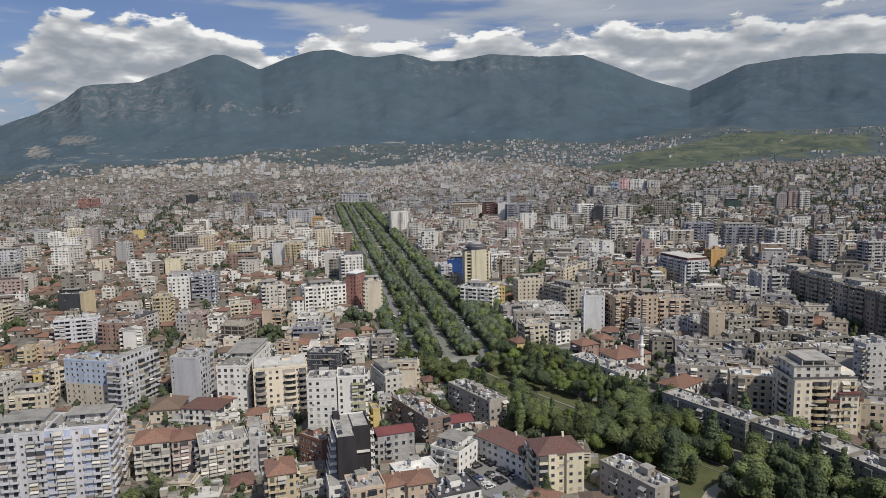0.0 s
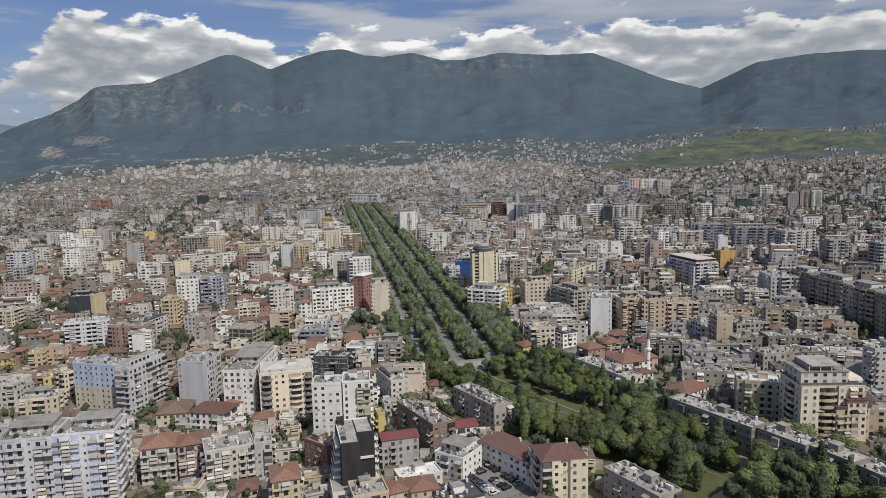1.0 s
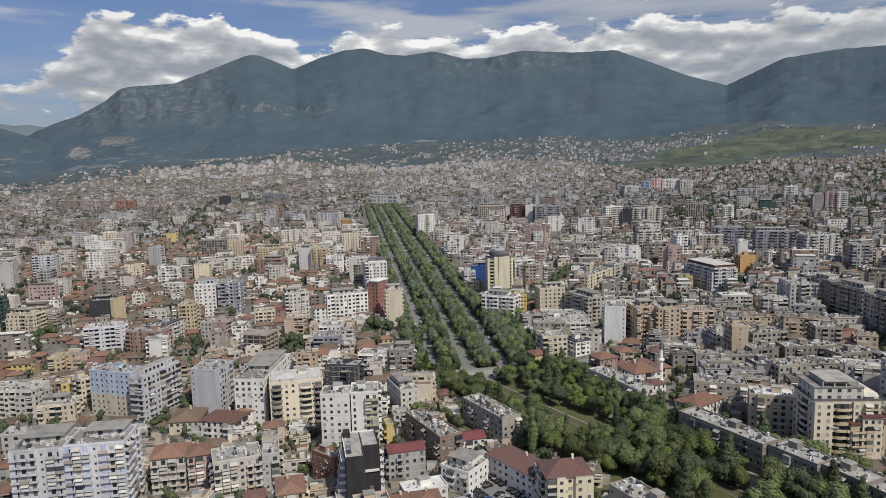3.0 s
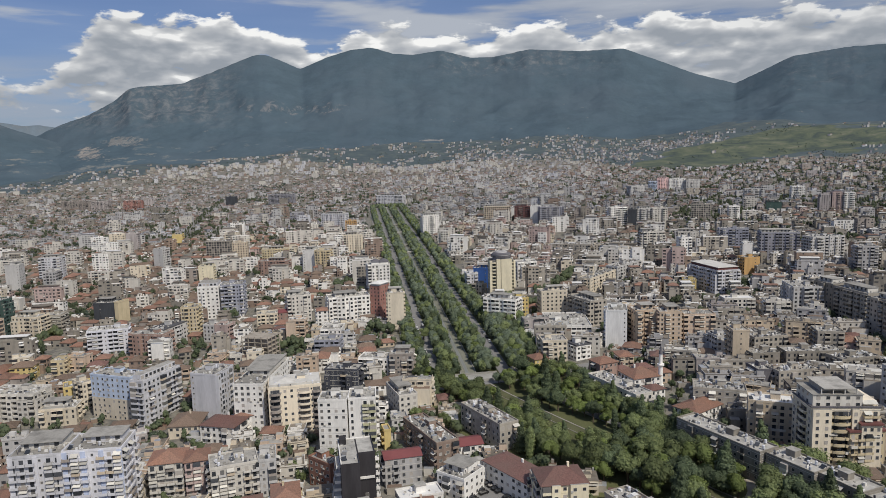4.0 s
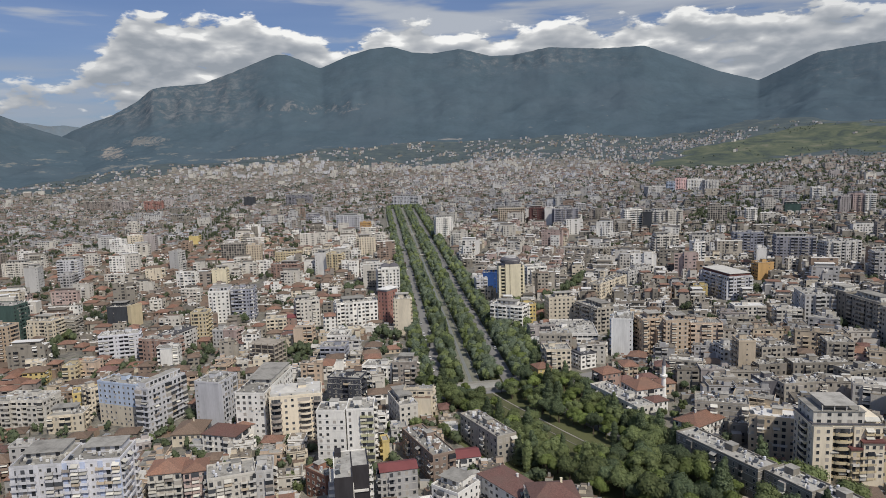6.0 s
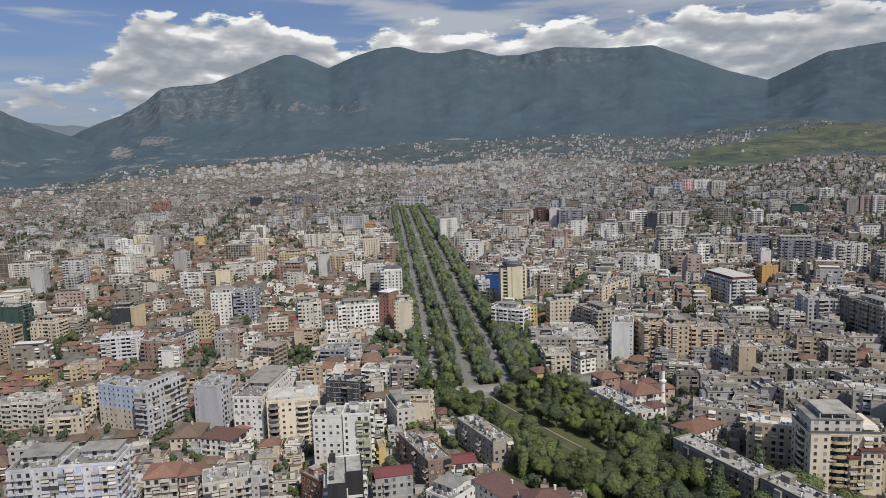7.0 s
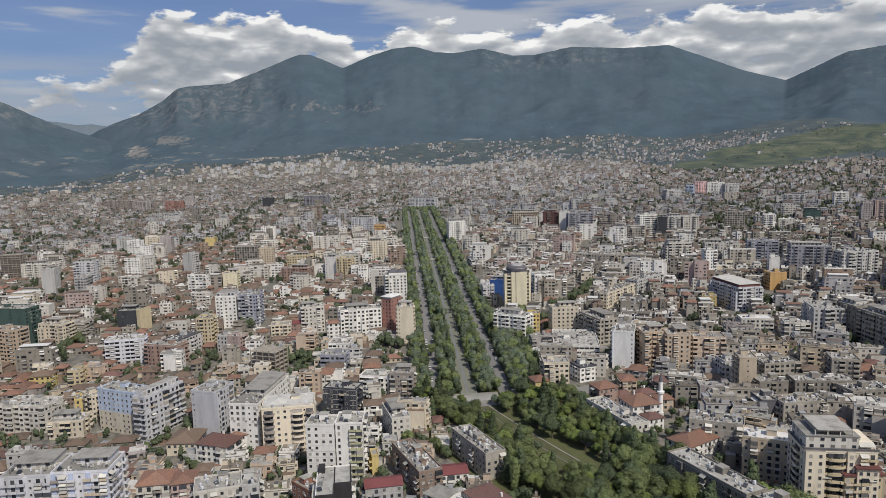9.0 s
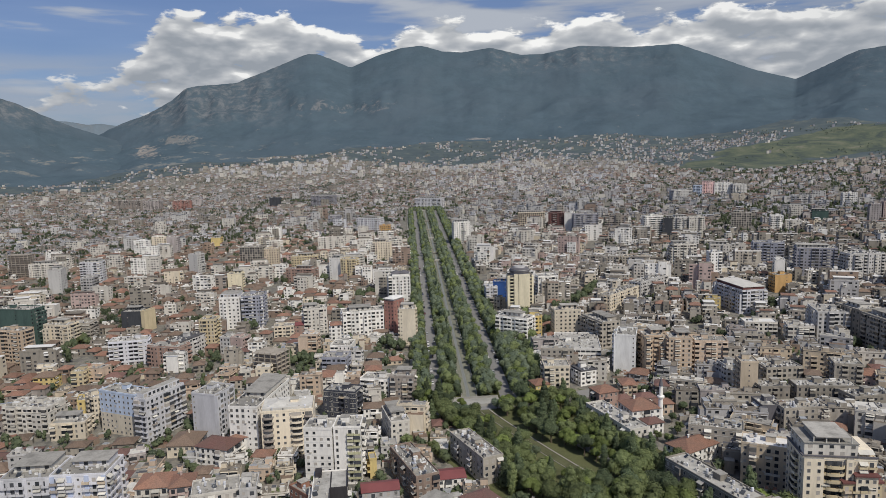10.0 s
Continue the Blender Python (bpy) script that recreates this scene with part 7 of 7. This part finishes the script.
def distant_block(rng, dist, az, side, dense, nw, country=False):
    """One distant building as a small mesh: walls, roof with its clutter, rows of windows and balcony edges."""
    t = Geo()
    edge = not country and dist > 2600 and -26 < az < 1 and town_limit(az) - dist < 330 and rng.random() < 0.24
    w, d = (rng.uniform(7, 13), rng.uniform(7, 11)) if dist < 1100 else (rng.uniform(6, 12), rng.uniform(6, 10))
    st = max(1, int(rng.gauss((2.1 if dist < 1000 else 1.8) + 1.4 * dense + (1.1 if side > 0 else 0.0), 0.8)))
    if dist > 1050:
        st = min(st, 4 if dist < 1400 else 3)
    tall = ((0.075 if az > -11 else 0.045) if dist < 1000 else 0.03 if dist < 1700 else 0.010) * (1.0 + 2.0 * dense)
    if country:
        w, d, st = rng.uniform(5, 9.5), rng.uniform(5, 8), rng.choice((1, 1, 2, 2, 3))
    elif rng.random() < tall:
        st, w = rng.randint(5, 8) if dist < 1400 else rng.randint(4, 6), rng.uniform(14, 26)
    elif edge:
        st, w = rng.randint(3, 5), rng.uniform(9, 24)
    if not country:
        w = max(w, st * 2.7)
    h = st * 3.0
    c = rng.choice((0, 1, 1, 2)) if st > 3 and rng.random() < 0.6 else rng.randrange(nw)
    if country or edge:
        c = rng.choice((0, 1, 2, 4, 4) if edge else (1, 2, 4, 5, 6, 8, 9, 9, 12, 12))
    elif (dist < 1150 and st < 4 and rng.random() < (0.74 if az < -11 else 0.5)) or (az < -8 and dist < 1700 and st < 4 and rng.random() < 0.55) or (az > 10 and 900 < dist < 2600 and rng.random() < 0.5):
        c = rng.choice((5, 6, 8, 9, 11, 4) if side < 0 else (5, 6, 4, 7, 10, 2))
    if az < -9 and dist > 1250 and not (edge or country) and rng.random() < 0.55:
        c = rng.choice((5, 6, 7, 8, 9, 9, 10, 13))
    if -23 < az < -9 and 640 < dist < 1300 and rng.random() < 0.34:
        c = rng.choice((0, 1, 1, 3, 12))
    if az > 9 and not country and rng.random() < (0.6 if dist > 1100 else 0.4):
        c = rng.choice((9, 9, 13, 10, 7, 8, 8, 5, 3, 1) if dist > 1100 else (2, 4, 5, 6, 7, 7, 10))
    if -4 < az < 7 and 640 < dist < 1250 and rng.random() < 0.45:
        c = rng.choice((9, 13, 13, 3, 0, 1))
    if rng.random() < ((0.66 if dist < 1150 and az < -13 else 0.36) if side < 0 else 0.33 if az > 9 and dist > 1100 else 0.22) * (1.0 if st < 4 else 0.05):
        t.box(-w / 2, w / 2, -d / 2, d / 2, -3, h, c, skip="du")
        t.add(hip_roof(w, d, h + 0.2, min(w, d) * 0.25, 0.4, None), Matrix.Identity(4), nw + rng.choice((1, 2, 2)))
        tops = ()
    else:
        t.box(-w / 2, w / 2, -d / 2, d / 2, -3, h, c, top=nw + (4 if rng.random() < 0.16 else 0), skip="d")
        tops = ((-w / 2, w / 2, -d / 2, d / 2, h),)
    if dist < 1400 and rng.random() < 0.75:
        # a wing, a later storey or a lower extension in front
        e, f = rng.uniform(0.9, 3.6), rng.uniform(-0.32, 0.1) * w
        hh = max(2.8, h + rng.choice((-6.0, -3.0, -3.0, 0.15, 2.6)))
        ww = w * rng.uniform(0.28, 0.55)
        t.box(f, f + ww, -d / 2 - e, d * 0.1, -3, hh, c if rng.random() < 0.8 else rng.randrange(nw), top=nw + rng.choice((0, 0, 2, 2)), skip="d")
        for k in range(max(1, int(ww / 3.0))):
            cx = f + (k + 0.5) * ww / max(1, int(ww / 3.0))
            for q in range(int(hh / 3.0)):
                if rng.random() < 0.85:
                    gw = rng.choice((0.5, 0.65, 1.0, 1.3))
                    t.face([(cx - gw, -d / 2 - e - 0.05, q * 3 + 0.9), (cx + gw, -d / 2 - e - 0.05, q * 3 + 0.9), (cx + gw, -d / 2 - e - 0.05, q * 3 + 2.3), (cx - gw, -d / 2 - e - 0.05, q * 3 + 2.3)], nw + 3)
        if hh < h - 1:
            t.box(f, f + ww, -d / 2 - e - 0.1, -d / 2 - e + 0.1, hh, hh + 0.8, rng.choice((c, 0)), skip="d")
    if dist < 1400 and st > 2 and tops and rng.random() < 0.5:
        # set-back top storey under an eave
        a, b2 = w * rng.uniform(0.25, 0.42), d * rng.uniform(0.2, 0.38)
        t.box(-a, a, -b2, b2 + 0.5, h, h + 2.7, rng.choice((c, c, 1)), top=nw, skip="d")
        t.box(-a - 0.5, a + 0.5, -b2 - 0.9, b2 + 0.8, h + 2.7, h + 2.95, nw + rng.choice((0, 0, 1, 4)), skip="")
    for x0, x1, y0, y1, zt in tops:
        for _ in range(9 if dist < 800 else 6 if dist < 1150 else 2 if dist < 2000 else 0):
            px, py, a, e = rng.uniform(x0 + 0.6, x1 - 0.6), rng.uniform(y0 + 0.6, y1 - 0.6), rng.choice((0.35, 0.5, 0.8, 1.6)), rng.uniform(0.4, 2.3)
            t.box(px - a, px + a, py - a * 0.7, py + a * 0.7, zt, zt + e, rng.choice((c, 0, 0, nw, nw, nw + 3)), top=nw + rng.choice((0, 0, 4, 4, 2)), skip="d")
        if dist < 1000:
            t.box(x0 - 0.15, x1 + 0.15, y0 - 0.15, y0 + 0.15, zt - 0.2, zt + rng.choice((0.5, 0.9)), rng.choice((c, c, 0)), skip="d")
    if dist < 2500 or edge:
        for depth, ln, rot, ox, oy in ((d, w, 0, -w / 2, -d / 2), (w, d, math.pi / 2 * (1 if side < 0 else -1), (w / 2 if side < 0 else -w / 2), (-d / 2 if side < 0 else d / 2))):
            if rot and dist > 1300:
                continue
            nb = max(1, int(ln / 3.6))
            m = at(ox, oy, 0, rot)
            for k in range(nb):
                xx, ww, style = (k + 0.5) * ln / nb, rng.choice((0.55, 0.7, 1.0, 1.35)), rng.random()
                if style < 0.15:
                    continue
                for s in range(st):
                    if rng.random() < 0.22:
                        continue
                    z = s * 3
                    # some taller dark panels put the shade of loggia recesses into colour
                    lo, hi = (0.9, 2.3) if style < 0.6 or rng.random() < 0.5 else (rng.uniform(0.1, 1.1), rng.uniform(1.8, 2.6))
                    t.face([tuple(m @ Vector(p)) for p in ((xx - ww, -0.05, z + lo), (xx + ww, -0.05, z + lo), (xx + ww, -0.05, z + hi), (xx - ww, -0.05, z + hi))], nw + 3)
                    if style > 0.68 and s and dist < 1500:
                        q = Geo()
                        q.box(xx - 1.5, xx + 1.5, -1.2, 0, z - 0.1, z + 0.85, rng.choice((c, c, c, 0, rng.randrange(nw))), skip="bd")
                        shut = rng.random()
                        if shut < 0.22:
                            q.box(xx - 1.45, xx + 1.45, -1.15, 0, z + 0.85, z + 2.7, nw + 3, skip="bud")
                        elif shut < 0.5:
                            q.face([(xx - 1.5, -0.1, z + 2.6), (xx - 1.5, -1.7, z + 1.9), (xx + 1.5, -1.7, z + 1.9), (xx + 1.5, -0.1, z + 2.6)], rng.choice((0, 1, nw + 4)))
                        t.add(q, m)
    return t


def far_town():
    """The town farther off: thousands of buildings with roofs, storeys of windows and trees between them."""
    rng = random.Random(33)
    colours = ("white", "offwhite", "offwhite", "cream", "greybeige", "dust", "dust", "grey", "clay", "brownpink", "greybeige", "brick", "white", "pink")
    # walls and roofs of the outer rings: distance haze put into cooler colours
    hazed = ("offwhite", "greywhite", "offwhite", "grey", "bluewhite", "grey", "grey", "greypink", "greybeige", "dust", "brownpink", "brick", "greyblue", "dust")
    hazed_roof = surface("grey_roof_sheet", (0.25, 0.265, 0.29), 0.9, 0.3, 0.8, 0.5, 0.2, island=0.3)
    mats = [wall_mat(c) for c in colours] + [ROOF_DUSTY, RED_TILE, BROWN_TILE, PANES, ROOF_WHITE]
    far_mats = [wall_mat(c) for c in hazed] + [hazed_roof, BROWN_TILE, tile_mat("faded_tile", (0.22, 0.15, 0.13)), PANES, wall_mat("bluewhite")]
    nw = len(colours)
    groves = Geo()
    for r0, r1, cell in ((540, 800, 12.6), (800, 1150, 13.2), (1150, 1700, 14.0), (1700, 2400, 15.4), (2400, 3400, 17.0)):
        for side in (-1, 1):
            g = Geo()
            n = int(r1 * 1.2 / cell) + 2
            a = radians(10 if side < 0 else -8)
            for i in range(-n, n):
                for j in range(0, n):
                    street = (i % 8 == 7 or j % 6 == 5) and noise.noise(Vector((i * 0.23, j * 0.23, 40 + side))) > 0.02
                    jit = 2.5 if r1 < 1500 else 5 if r1 < 2000 else 11
                    u, v = i * cell + rng.uniform(-jit, jit), j * cell + rng.uniform(-jit, jit)
                    x, y = math.cos(a) * u - math.sin(a) * v, math.sin(a) * u + math.cos(a) * v
                    off = (Vector((x, y)) - BO).dot(BR)
                    if y < 300 or off * side < 0 or street:
                        continue
                    dist, az = math.hypot(x, y), math.degrees(math.atan2(x - 20, y - 5))
                    if not (r0 <= dist < r1 and -44 < az < 36):
                        continue
                    if in_boulevard(x, y, 3) or not clear_of_heroes(x, y, 6.5):
                        continue
                    meadow, wood = cover(x, y)
                    if meadow > 0.3 and rng.random() < 0.975:
                        continue
                    if wood > 0.4:
                        group = noise.noise(Vector((x / 140, y / 140, 5))) + 0.5 * noise.noise(Vector((x / 45, y / 45, 9)))
                        if group < (-0.3 if az > -3 else 0.0) or rng.random() > settled(az, dist) + group * 0.3:
                            continue
                    if rng.random() < (0.34 if az > 15 and dist > 900 else 0.22 if az > 9 and dist > 800 else 0.10 if az > -8 else 0.13) + 0.5 * max(0, noise.noise(Vector((x / 95, y / 95, 31)))):
                        if dist < (2500 if az > 9 else 1900):
                            for _ in range(4):
                                far_tree(groves, x + rng.uniform(-7, 7), y + rng.uniform(-7, 7), rng, rng.uniform(2, 3.8), rng.uniform(4.5, 9), 34 if dist < 800 else 16 if dist < 1300 else 8)
                        continue
                    if dist > 1150 and rng.random() < (0.34 if az > 14 else 0.16):
                        continue
                    dense = noise.noise(Vector((x / 160, y / 160, 3)))
                    hill = meadow > 0.3 or wood > 0.3
                    g.add(distant_block(rng, dist, az, side, dense, nw, hill), at(x, y, land(x, y), a + rng.gauss(0, 0.12)))
                    if hill and rng.random() < 0.7:
                        hx, hy = x + rng.choice((-9, 9)), y + rng.uniform(-7, 7)
                        g.add(distant_block(rng, dist, az, side, dense, nw, hill), at(hx, hy, land(hx, hy), a + rng.gauss(0, 0.3)))
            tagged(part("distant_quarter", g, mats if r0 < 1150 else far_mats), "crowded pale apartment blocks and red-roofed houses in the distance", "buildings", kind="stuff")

    for q in AVENUE:
        for o in (-4, 4):
            if rng.random() < 0.75:
                far_tree(groves, q.x + o + rng.uniform(-1, 1), q.y + rng.uniform(-5, 5), rng, rng.uniform(1.8, 3.2), rng.uniform(6, 9), 16)
    tagged(part("town_groves", soft_mesh(groves, "town_groves", LEAF_OLIVE, groves.soft), None), "clumps of dark green trees between distant houses", "trees", kind="stuff")


def far_woods():
    """Trees among the distant houses: in clumps, along streets and hedges, and close together on the hills."""
    rng = random.Random(44)
    g = Geo()
    n = 0
    while n < 13000:
        n += 1
        r = rng.uniform(545, 3300) if rng.random() < 0.6 else rng.uniform(1900, 3300)
        az = radians(rng.uniform(-44, 36))
        x, y = 20 + r * math.sin(az), 5 + r * math.cos(az)
        meadow, wood = cover(x, y)
        thick = noise.noise(Vector((x / 190, y / 190, 11)))
        hedge = abs(noise.noise(Vector((x / 230, y / 160, 21))))
        if meadow > 0.4:
            ok = hedge < 0.035 or thick > 0.42
        elif wood > 0.4:
            ok = thick > 0.10 or hedge < 0.03
        else:
            ok = thick > (0.16 if r < 1000 else 0.04) or hedge < 0.06
        if not ok or in_boulevard(x, y) or not clear_of_heroes(x, y, 4):
            continue
        for _ in range(1 if r < 1000 or wood > 0.4 else rng.randint(1, 4)):
            s = rng.uniform(0.55, 1.2)
            far_tree(g, x + rng.gauss(0, 6), y + rng.gauss(0, 6), rng, 3.0 * s, 5.8 * s, 16 if r < 1300 else 8 if r < 2000 else 4)
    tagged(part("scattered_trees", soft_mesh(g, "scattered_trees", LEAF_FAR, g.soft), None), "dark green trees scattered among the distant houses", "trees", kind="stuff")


fill_near()
far_town()
far_woods()
